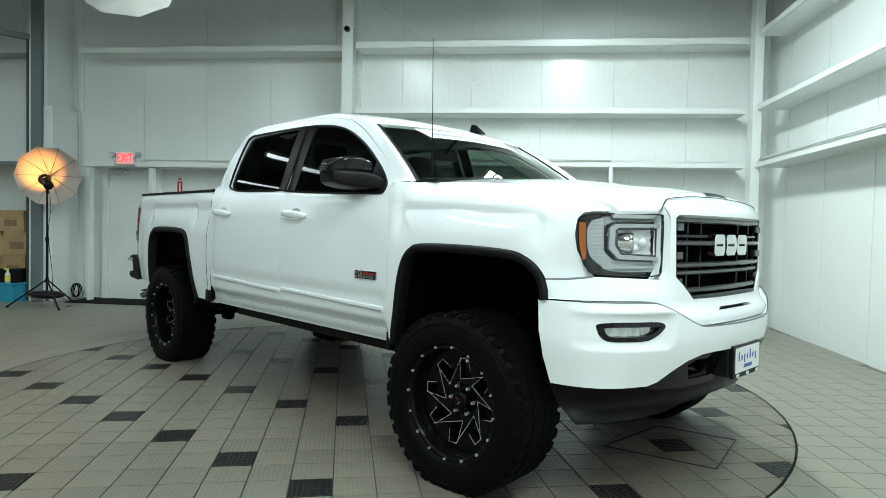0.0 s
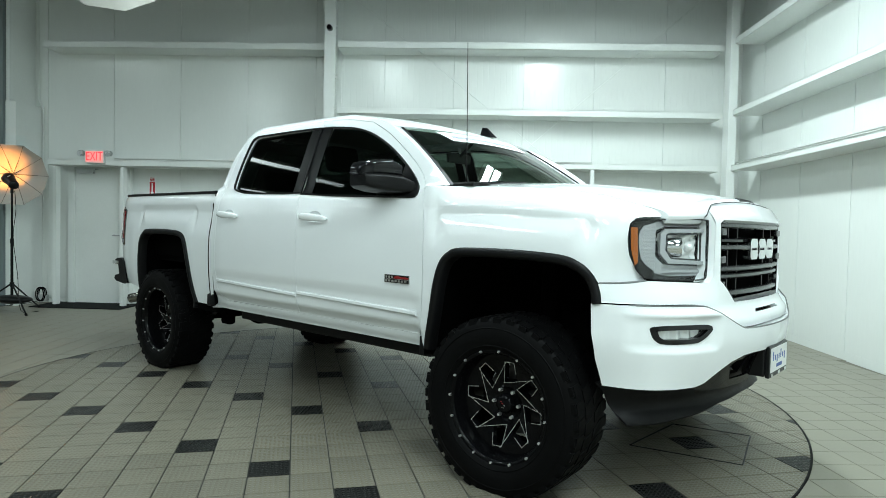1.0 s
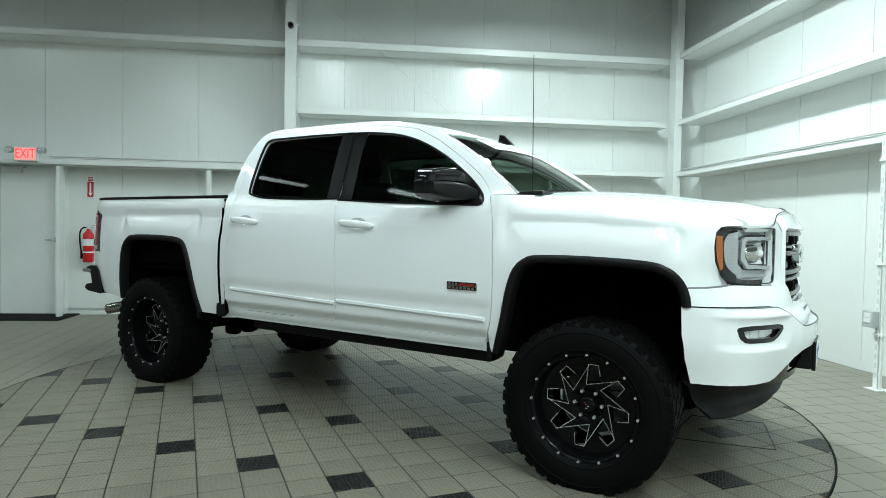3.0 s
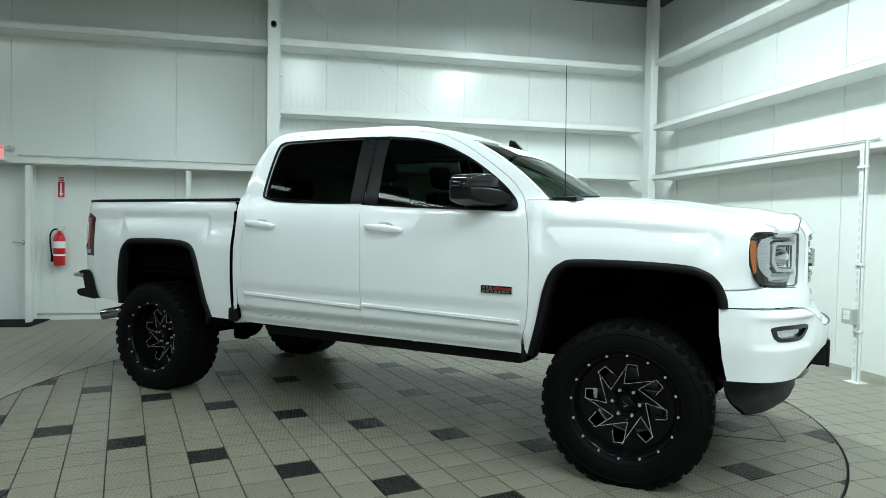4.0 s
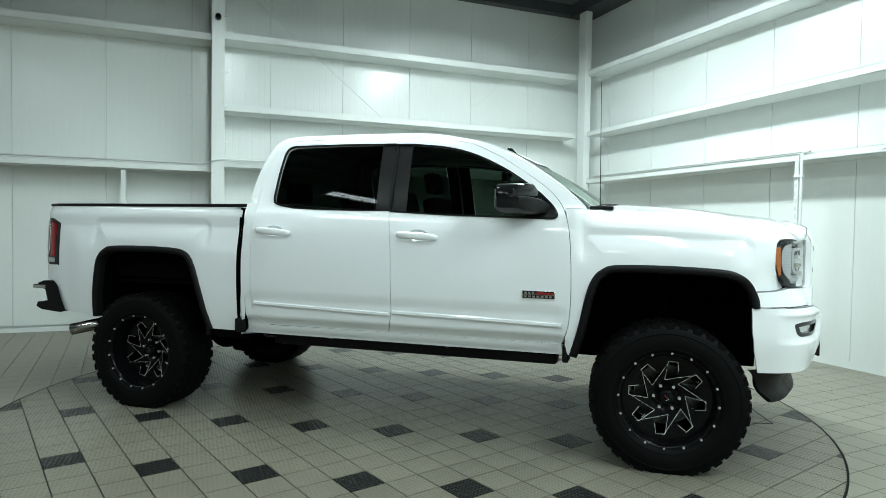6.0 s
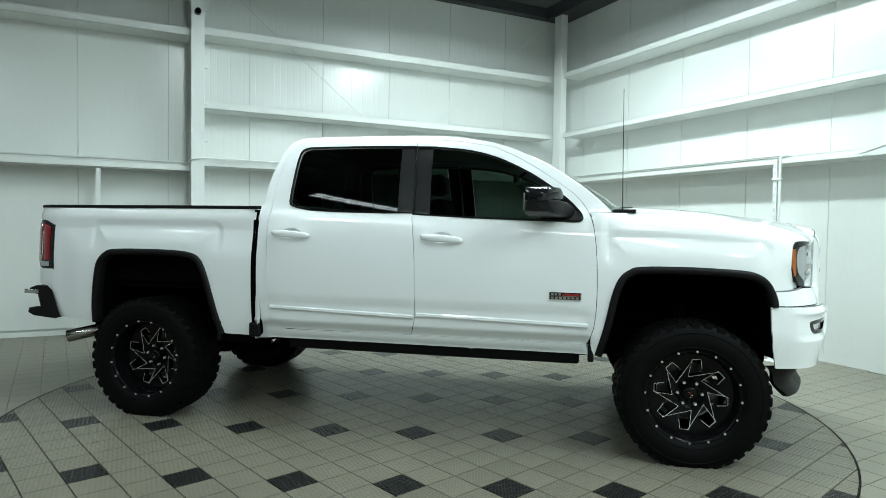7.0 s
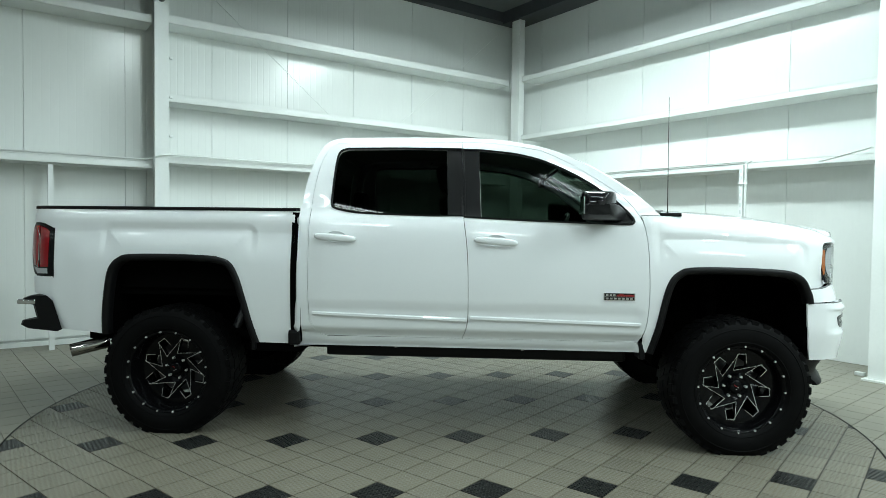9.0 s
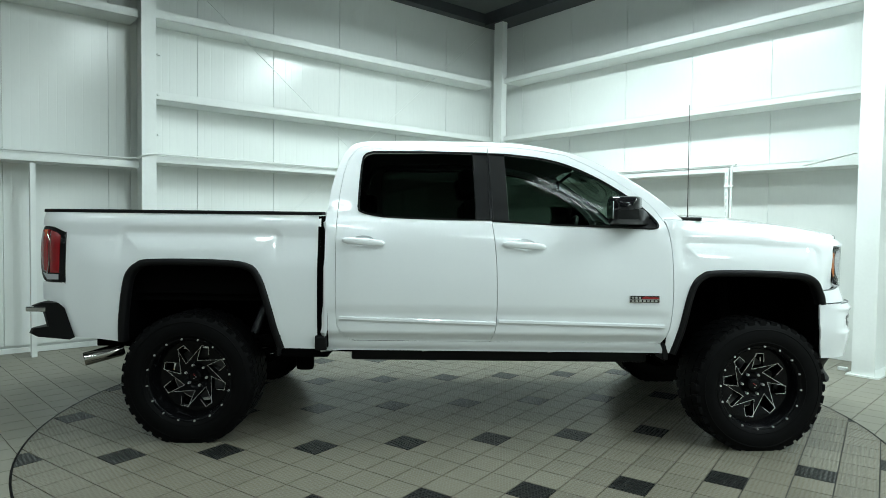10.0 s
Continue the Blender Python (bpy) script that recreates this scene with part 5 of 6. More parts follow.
def headlamp(s):
    m = lambda pts: [(s * -y, z) for y, z in pts] if s > 0 else pts
    o = spline([(-0.838, 1.307), (-0.70, 1.314), (-0.545, 1.316), (-0.524, 1.295), (-0.522, 1.18), (-0.524, 1.075), (-0.548, 1.042), (-0.70, 1.042), (-0.820, 1.049), (-0.841, 1.082), (-0.850, 1.15), (-0.8525, 1.25)], 4, closed=True)
    rim = [(y - (0.005 if y < -0.80 else 0.0), z) for y, z in inset(o, 0.0065)]
    ob = sheet_part("headlamp", [m(inset(o, 0.001)), m(rim)], lamp_front(-0.004), FORE, GLOSS_BLACK, truck, 0.012, 0.012, "headlamp with clear lens and black housing")
    sheet_part("housing", [m(inset(o, 0.004))], lamp_front(-0.075), FORE, LAMP_GREY, ob, 0.02, 0, "dark lamp housing")
    sheet_part("lens", [m(inset(o, 0.003))], lamp_front(-0.003), FORE, LENS, ob, 0.02, 0, "clear lens")
    amb = [(-0.8510, 1.272), (-0.8415, 1.272), (-0.8405, 1.19), (-0.8395, 1.118), (-0.8445, 1.106), (-0.8490, 1.16)]
    sheet_part("side_marker", [m(amb)], lamp_front(-0.007), FORE, AMBER, ob, 0.03, 0.006, "amber side marker")
    sheet_part("outer_shade", [m([(-0.8505, 1.30), (-0.80, 1.306), (-0.800, 1.045), (-0.82, 1.052), (-0.841, 1.086), (-0.8495, 1.15)])], lamp_front(-0.012), FORE, GLOSS_BLACK, ob, 0.012, 0.004, "gloss black inner surround")
    # outer channel: a wide ribbed bend with an upper and a lower arm
    band = spline([(-0.806, 1.292), (-0.76, 1.300), (-0.66, 1.301)], 3) + [(-0.527, 1.301), (-0.527, 1.280), (-0.66, 1.279)] + spline([(-0.742, 1.276), (-0.772, 1.262), (-0.784, 1.238), (-0.785, 1.20), (-0.782, 1.165), (-0.764, 1.135), (-0.734, 1.112)], 3) + [(-0.66, 1.106), (-0.527, 1.104), (-0.527, 1.060), (-0.66, 1.060)] + spline([(-0.735, 1.064), (-0.790, 1.080), (-0.822, 1.108), (-0.835, 1.15), (-0.838, 1.24), (-0.830, 1.280)], 3)
    def ribbed(y, z):
        a = abs(y)
        groove = 0.0018 * abs(math.sin(z * 260)) * ramp(0.778, 0.788, a) + 0.026 * ramp(0.776, 0.80, a)
        steps = 0.010 * ramp(1.092, 1.084, z) - 0.008 * ramp(1.075, 1.069, z) - 0.008 * ramp(1.285, 1.292, z)
        return Vector((lamp_plan(a) - 0.036 - 0.012 * ramp(0.76, 0.70, a) + groove + steps * ramp(0.76, 0.72, a), y, z))
    sheet_part("reflector", [m(band)], ribbed, FORE, LAMP_SILVER, ob, 0.007, 0.03, "ribbed silver reflector", angle=50)
    strip = [(-0.766, 1.250), (-0.742, 1.268), (-0.527, 1.272), (-0.527, 1.257), (-0.728, 1.252), (-0.743, 1.240), (-0.744, 1.174), (-0.716, 1.136), (-0.527, 1.126), (-0.527, 1.110), (-0.727, 1.117), (-0.768, 1.160)]
    sheet_part("light_guide", [m(strip)], lamp_front(-0.022), FORE, LAMP_SILVER, ob, 0.03, 0.014, "pale silver light guide")
    bezel = spline([(-0.735, 1.248), (-0.62, 1.252), (-0.527, 1.252)], 2) + [(-0.527, 1.126), (-0.70, 1.130), (-0.737, 1.172)]
    bowl = [(-0.722, 1.240), (-0.529, 1.245), (-0.529, 1.134), (-0.694, 1.142), (-0.720, 1.176)]
    sheet_part("bowl_frame", [m(bezel), m(bowl)], lamp_front(-0.034), FORE, LAMP_GREY, ob, 0.02, 0.02, "grey frame round the lamp bowl")
    facets = lambda y, z: Vector((lamp_plan(abs(y)) - 0.062 + 0.0045 * math.sin(abs(y) * 190) + 0.004 * math.sin(z * 170 + abs(y) * 40), y, z))
    sheet_part("lamp_bowl", [m(inset(bowl, -0.004))], facets, FORE, LAMP_CHROME, ob, 0.006, 0.02, "bright faceted lamp bowl")
    for yy, rr in ((-0.585, 0.024),):
        at = pose(lamp_plan(abs(yy)) - 0.052, -s * yy if s > 0 else yy, 1.19, 0, 0, 90 - s * 25)
        bm = bmesh.new()
        bmesh.ops.create_uvsphere(bm, u_segments=16, v_segments=10, radius=rr, matrix=at)
        part("bulb_cover", bm, LAMP_CHROME, ob, "bright round bulb cover", smooth=True)
    y = -0.672
    at = pose(lamp_plan(abs(y)) - 0.056, -s * y if s > 0 else y, 1.188, 0, 0, 90 - s * 25)
    bm = lathe([(0.026, -0.034), (0.040, -0.040), (0.044, -0.030), (0.044, 0.03), (0.026, 0.03), (0.026, -0.034)], 28)
    bmesh.ops.transform(bm, matrix=at, verts=bm.verts)
    ring = part("projector_ring", bm, CHROME, ob, "bright projector ring", smooth=True)
    ring.data.set_sharp_from_angle(angle=radians(40))
    bm = bmesh.new()
    bmesh.ops.create_uvsphere(bm, u_segments=20, v_segments=12, radius=0.030, matrix=at @ Matrix.Translation((0, -0.012, 0)) @ Matrix.Diagonal((1, 0.8, 1, 1)))
    part("projector", bm, CHROME, ring, "clear projector lens", smooth=True)
    return ob


def fog_outline(s):
    pts = [(-0.866, 0.848), (-0.80, 0.856), (-0.62, 0.854), (-0.588, 0.846), (-0.584, 0.826), (-0.62, 0.794), (-0.67, 0.772), (-0.825, 0.772), (-0.852, 0.795)]
    for _ in (0, 1):
        pts = [tuple(Vector(a).lerp(Vector(b), k)) for a, b in zip(pts, pts[1:] + pts[:1]) for k in (0.16, 0.84)]
    return [(-y, z) for y, z in pts] if s > 0 else pts


bump_top = [(y, z - 0.005) for y, z in low]
bump_low = [(-0.9535, 0.80), (-0.948, 0.69), (-0.938, 0.572), (-0.75, 0.572), (-0.64, 0.574), (-0.595, 0.588), (-0.53, 0.634), (-0.46, 0.676), (-0.38, 0.698), (-0.30, 0.704), (0, 0.706)]
bump = [(-0.9545, 0.935)] + bump_low[:-1] + [(-y, z) for y, z in bump_low[::-1]] + [(0.9545, 0.935)] + [(-y, z) for y, z in bump_top[:-1]] + bump_top[::-1][:-1]
bumper = sheet_part("front_bumper", [inset(bump, 0.0005), fog_outline(-1), fog_outline(1)], bumper_front(), FORE, PAINT, truck, 0.018, 0.012)
for s in (-1, 1):
    headlamp(s)
    fo = fog_outline(s)
    inn = inset(fo, 0.021)
    fog = sheet_part("fog_lamp", [inset(fo, 0.001), inn], bumper_front(0.003), FORE, GLOSS_BLACK, bumper, 0.03, 0.03, "fog lamp in a black bezel")
    fl = [(-0.850, 0.841), (-0.625, 0.841), (-0.640, 0.814), (-0.678, 0.787), (-0.826, 0.787), (-0.846, 0.803)]
    fl = [(-y, z) for y, z in fl] if s > 0 else fl
    shell = lambda y, z: bumper_front(-0.026)(y, z) + Vector((0.006 * math.sin(abs(y) * 120), 0, 0))
    sheet_part("fog_bezel", [inset(fo, 0.012), fl], bumper_front(-0.012), FORE, SATIN_BLACK, fog, 0.02, 0.014, "black inner bezel")
    sheet_part("fog_reflector", [inset(fl, -0.003)], shell, FORE, LAMP_CHROME, fog, 0.008, 0, "bright faceted reflector")
    sheet_part("fog_lens", [inset(fl, -0.001)], bumper_front(-0.010), FORE, LENS, fog, 0.03, 0, "clear lens")
val = [(-0.926, 0.574), (-0.888, 0.50), (-0.856, 0.43), (-0.842, 0.396), (-0.75, 0.400), (-0.55, 0.414), (-0.30, 0.436), (0, 0.444)]
val_top = [(-0.66, 0.576), (-0.60, 0.584), (-0.53, 0.630), (-0.45, 0.676), (-0.36, 0.700), (0, 0.708)]
air = [(-0.40, 0.645), (-0.36, 0.664), (-0.20, 0.672), (-0.20, 0.580), (-0.36, 0.575)]
valance_loop = val[:-1] + [(-y, z) for y, z in val[::-1]] + [(-y, z) for y, z in val_top[:-1]] + val_top[::-1]
def valance_at(y, z):
    p = bumper_front(-0.036, 0.062)(y, z)
    lip = 0.008 * ramp(0.47, 0.43, z)
    p.x += lip - 0.035 * ramp(0.56, 0.48, z) * ramp(0.40, 0.46, z)
    return p


valance = sheet_part("front_valance", [valance_loop, air, [(-y, z) for y, z in air]], valance_at, FORE, BLACK_PLASTIC, truck, 0.03, 0.03, "black lower valance")
part("valance_backing", box(2.50, 2.60, -0.42, 0.42, 0.55, 0.68), LINER, valance)
line = [bumper_front(-0.004)(y, z - 0.0025) for y, z in low[1:]]
line = line[:-1] + [Vector((v.x, -v.y, v.z)) for v in line[::-1]]
part("bumper_joint", sweep(line, ring_section(0.0035, 6)), JOINT_GREY, bumper, "dark joint above the bumper")
bm = bmesh.new()
ledge = [(y, z) for y, z in both(low[:-1])]
ra = [bm.verts.new(bumper_front(-0.004)(y, z - 0.007)) for y, z in ledge]
rb = [bm.verts.new(upper_front(y, z - 0.006) - Vector((0.02, 0, 0))) for y, z in ledge]
for k in range(len(ledge) - 1):
    bm.faces.new((ra[k], ra[k + 1], rb[k + 1], rb[k]))
part("bumper_ledge", bm, PAINT, bumper, smooth=True)
for s in (-1, 1):
    line = [upper_front(s * a, z + 0.002) - Vector((0.006, s * 0.003, 0)) for a, z in ((0.935, 1.0217), (0.90, 1.0255), (0.86, 1.0325), (0.825, 1.041))]
    part("wing_joint", sweep(line, ring_section(0.005, 6)), JOINT_GREY, truck, "grey joint between wing and nose")
for s in (-1, 1):
    m = lambda pts: [(-s * y if s > 0 else y, z) for y, z in pts]
    trim = [(-0.640, 0.572), (-0.60, 0.582), (-0.53, 0.628), (-0.45, 0.674), (-0.36, 0.698), (-0.165, 0.706), (-0.165, 0.545), (-0.40, 0.535), (-0.56, 0.542)]
    sheet_part("intake_trim", [m(trim), m(inset(air, -0.002))], bumper_front(-0.020, 0.028), FORE, GLOSS_BLACK, valance, 0.025, 0.012, "gloss black intake surround")
for s in (-1, 1):
    hook = [Vector((2.56, s * 0.25, 0.60)), Vector((2.62, s * 0.25, 0.605)), Vector((2.645, s * 0.265, 0.61)), Vector((2.645, s * 0.32, 0.615)), Vector((2.62, s * 0.335, 0.62)), Vector((2.56, s * 0.335, 0.62))]
    part("tow_hook", sweep(hook, ring_section(0.012, 8)), GLOSS_BLACK, valance, "black tow hook", smooth=True)
plate = part("plate_frame", box(2.764, 2.784, -0.162, 0.162, 0.562, 0.716, 0.006), SATIN_BLACK, truck, "black plate frame with a white plate")
part("plate", box(2.7845, 2.7875, -0.145, 0.145, 0.588, 0.705, 0.0), WHITE_PLASTIC, plate, "white printed plate")
part("plate_bracket", box(2.660, 2.764, -0.170, 0.170, 0.568, 0.712, 0.008), SATIN_BLACK, plate, "black plate bracket")
for k in range(7):
    part("plate_bar", box(2.7877, 2.7887, -0.116 + k * 0.034, -0.116 + k * 0.034 + 0.013, 0.643 - 0.012 * (k in (2, 6)), 0.668 + 0.018 * (k in (0, 4))), BLUE_PRINT, plate, "blue lettering bar")
part("plate_bar", box(2.7877, 2.7887, -0.05, 0.05, 0.605, 0.622), BLUE_PRINT, plate, "blue lettering bar")
for y in (-0.12, 0.0, 0.12):
    part("plate_clip", box(2.7842, 2.788, y - 0.018, y + 0.018, 0.567, 0.583), CHROME, plate)

# ---- roof, windscreen, cab back ----
ROOF_TOP = smooth_table([(-0.90, 1.90), (-0.86, 1.958), (-0.82, 1.982), (-0.72, 2.0), (-0.3, 2.006), (0.074, 2.003), (0.3, 1.990), (0.47, 1.962), (0.63, 1.926), (0.80, 1.860), (1.013, 1.738)])


def roof_at(x, t):
    z = ROOF_TOP(x)
    c = 0.034
    return Vector((x, t * side_y(min(x, 0.99), z), z + c * (1 - abs(t) ** 2.4)))


def screen_top_x(t):
    return 0.79 + 0.015 * (1 - t * t)


roof_loop = [(-0.885 - 0.03 * (1 - t * t), t) for t in np.linspace(1, -1, 9)] + [(x, -1.0) for x in np.linspace(-0.8, 0.7, 12)] + [(screen_top_x(t), t) for t in np.linspace(-1, 1, 17)] + [(x, 1.0) for x in np.linspace(0.7, -0.8, 12)]
sheet_part("roof", [[(x, t) for x, t in roof_loop]], roof_at, (0, 0, 1), PAINT, truck, 0.07, 0.02)


def screen_at(push=0.0, y_scale=1.0):
    def f(t, v):
        a = Vector((screen_top_x(t), 0.70 * t, 1.868 + 0.034 * (1 - t * t)))
        b = Vector((1.350 + 0.125 * (1 - t * t), 0.868 * t, 1.484 + 0.035 * (1 - t * t)))
        p = b.lerp(a, v)
        n = Vector((0.56, 0, 0.83))
        return p + n * (0.018 * 4 * v * (1 - v) * (1 - 0.3 * t * t) + push)
    return f


sheet_part("windscreen", [[(-0.985, 0.0), (0.985, 0.0), (0.985, 0.992), (-0.985, 0.992)]], screen_at(-0.004), (0.6, 0, 0.8), SCREEN, truck, 0.08, 0, "green-tinted windscreen")
for s in (-1, 1):
    post = spline([(0.785, 1.866), (0.90, 1.805), (1.013, 1.738), (1.188, 1.618), (1.350, 1.480)], 4)
    bm = bmesh.new()
    rows = []
    for k, (x, z) in enumerate(post):
        v = 1 - k / (len(post) - 1)
        p = Vector((x, s * side_y(min(x, 1.17), z), z))
        q = screen_at(-0.002)(s * 0.992, v)
        swell = math.sin(math.pi * min(1.0, max(0.0, v))) ** 0.7
        m = p.lerp(q, 0.45) + Vector((0.012, s * 0.008, 0.012)) * swell
        rows.append([bm.verts.new(w) for w in (p, p.lerp(m, 0.5) + Vector((0.004, s * 0.004, 0.004)) * swell, m, q, q - Vector((0.02, 0, 0.03)))])
    for a, b in zip(rows, rows[1:]):
        for k in range(4):
            bm.faces.new((a[k], a[k + 1], b[k + 1], b[k]))
    bmesh.ops.recalc_face_normals(bm, faces=bm.faces[:])
    part("windscreen_post", bm, PAINT, truck, smooth=True)
for t0, t1 in ((-1.0, -0.972), (0.972, 1.0)):
    sheet_part("screen_seal", [[(t0, 0), (t1, 0), (t1, 1), (t0, 1)]], screen_at(0.001), (0.6, 0, 0.8), SATIN_BLACK, truck, 0.06, 0.01, "black windscreen seal")
banner = sheet_part("screen_banner", [[(-0.62, 0.935), (0.62, 0.935), (0.55, 0.735), (-0.55, 0.735)]], screen_at(0.001), (0.6, 0, 0.8), WHITE_PLASTIC, truck, 0.06, 0.0, "white sticker banner with grey lettering bars")
rng = random.Random(3)
t = -0.50
while t < 0.47:
    w = rng.uniform(0.02, 0.045)
    lo_v, hi_v = (0.785, 0.88) if rng.random() < 0.3 else (0.795, 0.85)
    sheet_part("banner_bar", [[(t, lo_v), (t + w, lo_v), (t + w, hi_v), (t, hi_v)]], screen_at(0.0025), (0.6, 0, 0.8), PALE_PRINT, banner, 0.05, 0, "blue-grey lettering bar")
    t += w + rng.uniform(0.010, 0.022)
sheet_part("cowl", [[(1.37, -0.83)] + [(1.38, y) for y in np.linspace(-0.6, 0.6, 7)] + [(1.37, 0.83)] + [(1.54 - 0.15 * (y / 0.87) ** 2, y) for y in np.linspace(0.86, -0.86, 13)]], lambda x, y: Vector((x, y, 1.468 + 0.03 * (1 - (y / 0.87) ** 2))), (0, 0, 1), SATIN_BLACK, truck, 0.06, 0.02, "black plastic cowl")
for y0, y1 in ((-0.80, -0.12), (-0.02, 0.62)):
    path = [screen_at(0.010)(y0 / 0.868 + (y1 - y0) / 0.868 * k / 10, -0.015 + 0.02 * math.sin(math.pi * k / 10)) for k in range(11)]
    wiper = part("wiper", sweep(path, ring_section(0.009, 6)), SATIN_BLACK, truck, "black wiper blade")
    part("wiper_arm", sweep([path[4], path[6] + Vector((0.05, 0, 0.0)), Vector((path[7].x + 0.10, path[7].y, 1.50))], ring_section(0.007, 6)), SATIN_BLACK, wiper)
lo = part("wiper_cover", box(1.36, 1.50, -0.86, -0.70, 1.474, 1.498, 0.008), SATIN_BLACK, truck, "black wiper pivot cover")
# aerial and roof fin
aerial = part("aerial", tube((1.42, -0.815, 1.49), (1.412, -0.822, 2.245), 0.0028, 8, 0.0016), SATIN_BLACK, truck, "thin black whip aerial")
part("aerial_foot", tube((1.42, -0.815, 1.462), (1.42, -0.815, 1.505), 0.013, 12, 0.006), SATIN_BLACK, aerial)
fin_z = roof_at(0.62, 0.5).z
bm = bmesh.new()
va = [bm.verts.new((x + 0.03, y + 0.356, fin_z - 0.014 + z - 0.06 * (x - 0.56))) for x, y, z in ((0.69, 0.034, 0), (0.575, 0.034, 0), (0.69, -0.034, 0), (0.575, -0.034, 0), (0.615, 0.009, 0.072), (0.578, 0.009, 0.076), (0.615, -0.009, 0.072), (0.578, -0.009, 0.076), (0.645, 0.018, 0.030), (0.645, -0.018, 0.030))]
bmesh.ops.convex_hull(bm, input=va)
part("roof_fin", bm, GLOSS_BLACK, truck, "black shark-fin aerial")

REAR_X = smooth_table([(0.598, -0.985), (1.30, -0.988), (1.485, -0.984), (1.67, -0.966), (1.82, -0.930), (1.925, -0.888), (1.982, -0.82), (2.0, -0.74)])
back_loop = [(-1, 0.7), (1, 0.7), (1, 1.94), (-1, 1.94)]
back_hole = [(-0.72, 1.52), (0.72, 1.52), (0.70, 1.84), (-0.70, 1.84)]
back_at = lambda p: (lambda t, z: Vector((REAR_X(z) - 0.028 * (1 - t * t) + p, t * side_y(-0.97, z), z)))
cab_back = sheet_part("cab_back", [back_loop, back_hole], back_at(0), (-1, 0, 0), PAINT, truck, 0.07, 0.02)
sheet_part("rear_window", [inset(back_hole, 0.002)], back_at(0.008), (-1, 0, 0), TINT_DARK, cab_back, 0.08, 0, "dark tinted rear window")

# ---- load bed, tailgate, rear lamps and bumper ----
part("bed_floor", box(-2.83, -1.02, -0.80, 0.80, 0.90, 0.95), LINER, truck, "black lined bed floor")
# bed front panel: the gap's shade is put into its black colour
part("bed_front", box(-1.06, -1.03, -0.86, 0.86, 0.62, 1.47, 0.006), LINER, truck)
for s in (-1, 1):
    lo, hi = sorted((s * 0.80, s * 0.83))
    part("bed_inner_wall", box(-2.80, -1.06, lo, hi, 0.95, 1.47), LINER, truck)
tailgate = part("tailgate", box(-2.885, -2.83, -0.76, 0.76, 0.92, 1.485, 0.012), PAINT, truck, "white tailgate")
part("tailgate_handle", box(-2.900, -2.883, -0.11, 0.11, 1.29, 1.36, 0.006), SATIN_BLACK, tailgate)


def tail_lamp(s):
    fit_x = lambda pts: [(-2.675 + (x + 2.643) * 1.43, z) for x, z in pts]
    o = fit_x(spline([(-2.770, 1.374), (-2.750, 1.388), (-2.705, 1.380), (-2.652, 1.350), (-2.643, 1.325), (-2.643, 1.04), (-2.652, 1.026), (-2.740, 1.026), (-2.772, 1.070), (-2.790, 1.19), (-2.788, 1.317)], 3, closed=True))
    def f(push, dent=0.0):
        return lambda x, z: Vector((x, s * (side_y(x, min(z, 1.34)) + 0.004 + push - dent * math.cos((z - 1.06) * 10.0) * 0.5), z))
    out = (0, s, 0)
    ob = sheet_part("tail_lamp", [o], f(0.0), out, GLOSS_BLACK, truck, 0.02, 0.05, "red tail lamp with a black edge")
    red = fit_x([(-2.780, 1.345), (-2.760, 1.366), (-2.730, 1.366), (-2.730, 1.085), (-2.766, 1.095), (-2.782, 1.19), (-2.784, 1.31)])
    red2 = fit_x([(-2.722, 1.362), (-2.684, 1.344), (-2.672, 1.330), (-2.672, 1.085), (-2.722, 1.085)])
    for loop in (red, red2):
        sheet_part("lamp_segment", [loop], f(0.006, 0.006), out, RED_PLASTIC, ob, 0.015, 0.008, "red lamp segment", round_edge=0.003)
    sheet_part("lamp_segment", [fit_x([(-2.764, 1.086), (-2.735, 1.076), (-2.676, 1.076), (-2.676, 1.042), (-2.735, 1.040)])], f(0.004), out, LAMP_SILVER, ob, 0.02, 0.004, "clear reversing lamp")
    spine = [Vector(f(0.007)(x, z)) for x, z in fit_x([(-2.735, 1.08), (-2.726, 1.13), (-2.726, 1.30), (-2.740, 1.352)])]
    part("lamp_trim", sweep(spine, ring_section(0.004, 6), up=(0, s, 0)), CHROME, ob, "thin bright lamp trim")
    lo, hi = sorted((s * 0.68, s * 0.80))
    part("lamp_rear", box(-2.884, -2.84, lo, hi, 1.03, 1.37, 0.01), RED_PLASTIC, ob, "red rear lamp face")


for s in (-1, 1):
    tail_lamp(s)
sec = [(-2.665, 0.668), (-2.70, 0.652), (-2.90, 0.668), (-2.945, 0.690), (-2.93, 0.722), (-2.83, 0.738), (-2.855, 0.828), (-2.93, 0.838), (-2.925, 0.872), (-2.87, 0.892), (-2.77, 0.892), (-2.73, 0.86)]
bm = bmesh.new()
rings = [[bm.verts.new((x + dx + 0.022, y, z)) for x, z in sec] for y, dx in ((-0.945, 0.035), (-0.925, 0.008), (-0.86, 0.0), (0.86, 0.0), (0.925, 0.008), (0.945, 0.035))]
for a, b in zip(rings, rings[1:]):
    for k in range(len(sec)):
        bm.faces.new((a[k], a[(k + 1) % len(sec)], b[(k + 1) % len(sec)], b[k]))
bm.faces.new(rings[0]), bm.faces.new(rings[-1])
bmesh.ops.recalc_face_normals(bm, faces=bm.faces[:])
rear_bumper = part("rear_bumper", bm, BLACK_PLASTIC, truck, "black stepped rear bumper")
for s in (-1, 1):
    lo, hi = sorted((s * 0.60, s * 0.951))
    part("bumper_strip", box(-2.923, -2.793, lo, hi, 0.832, 0.866, 0.008), CHROME, rear_bumper, "bright bumper strip")

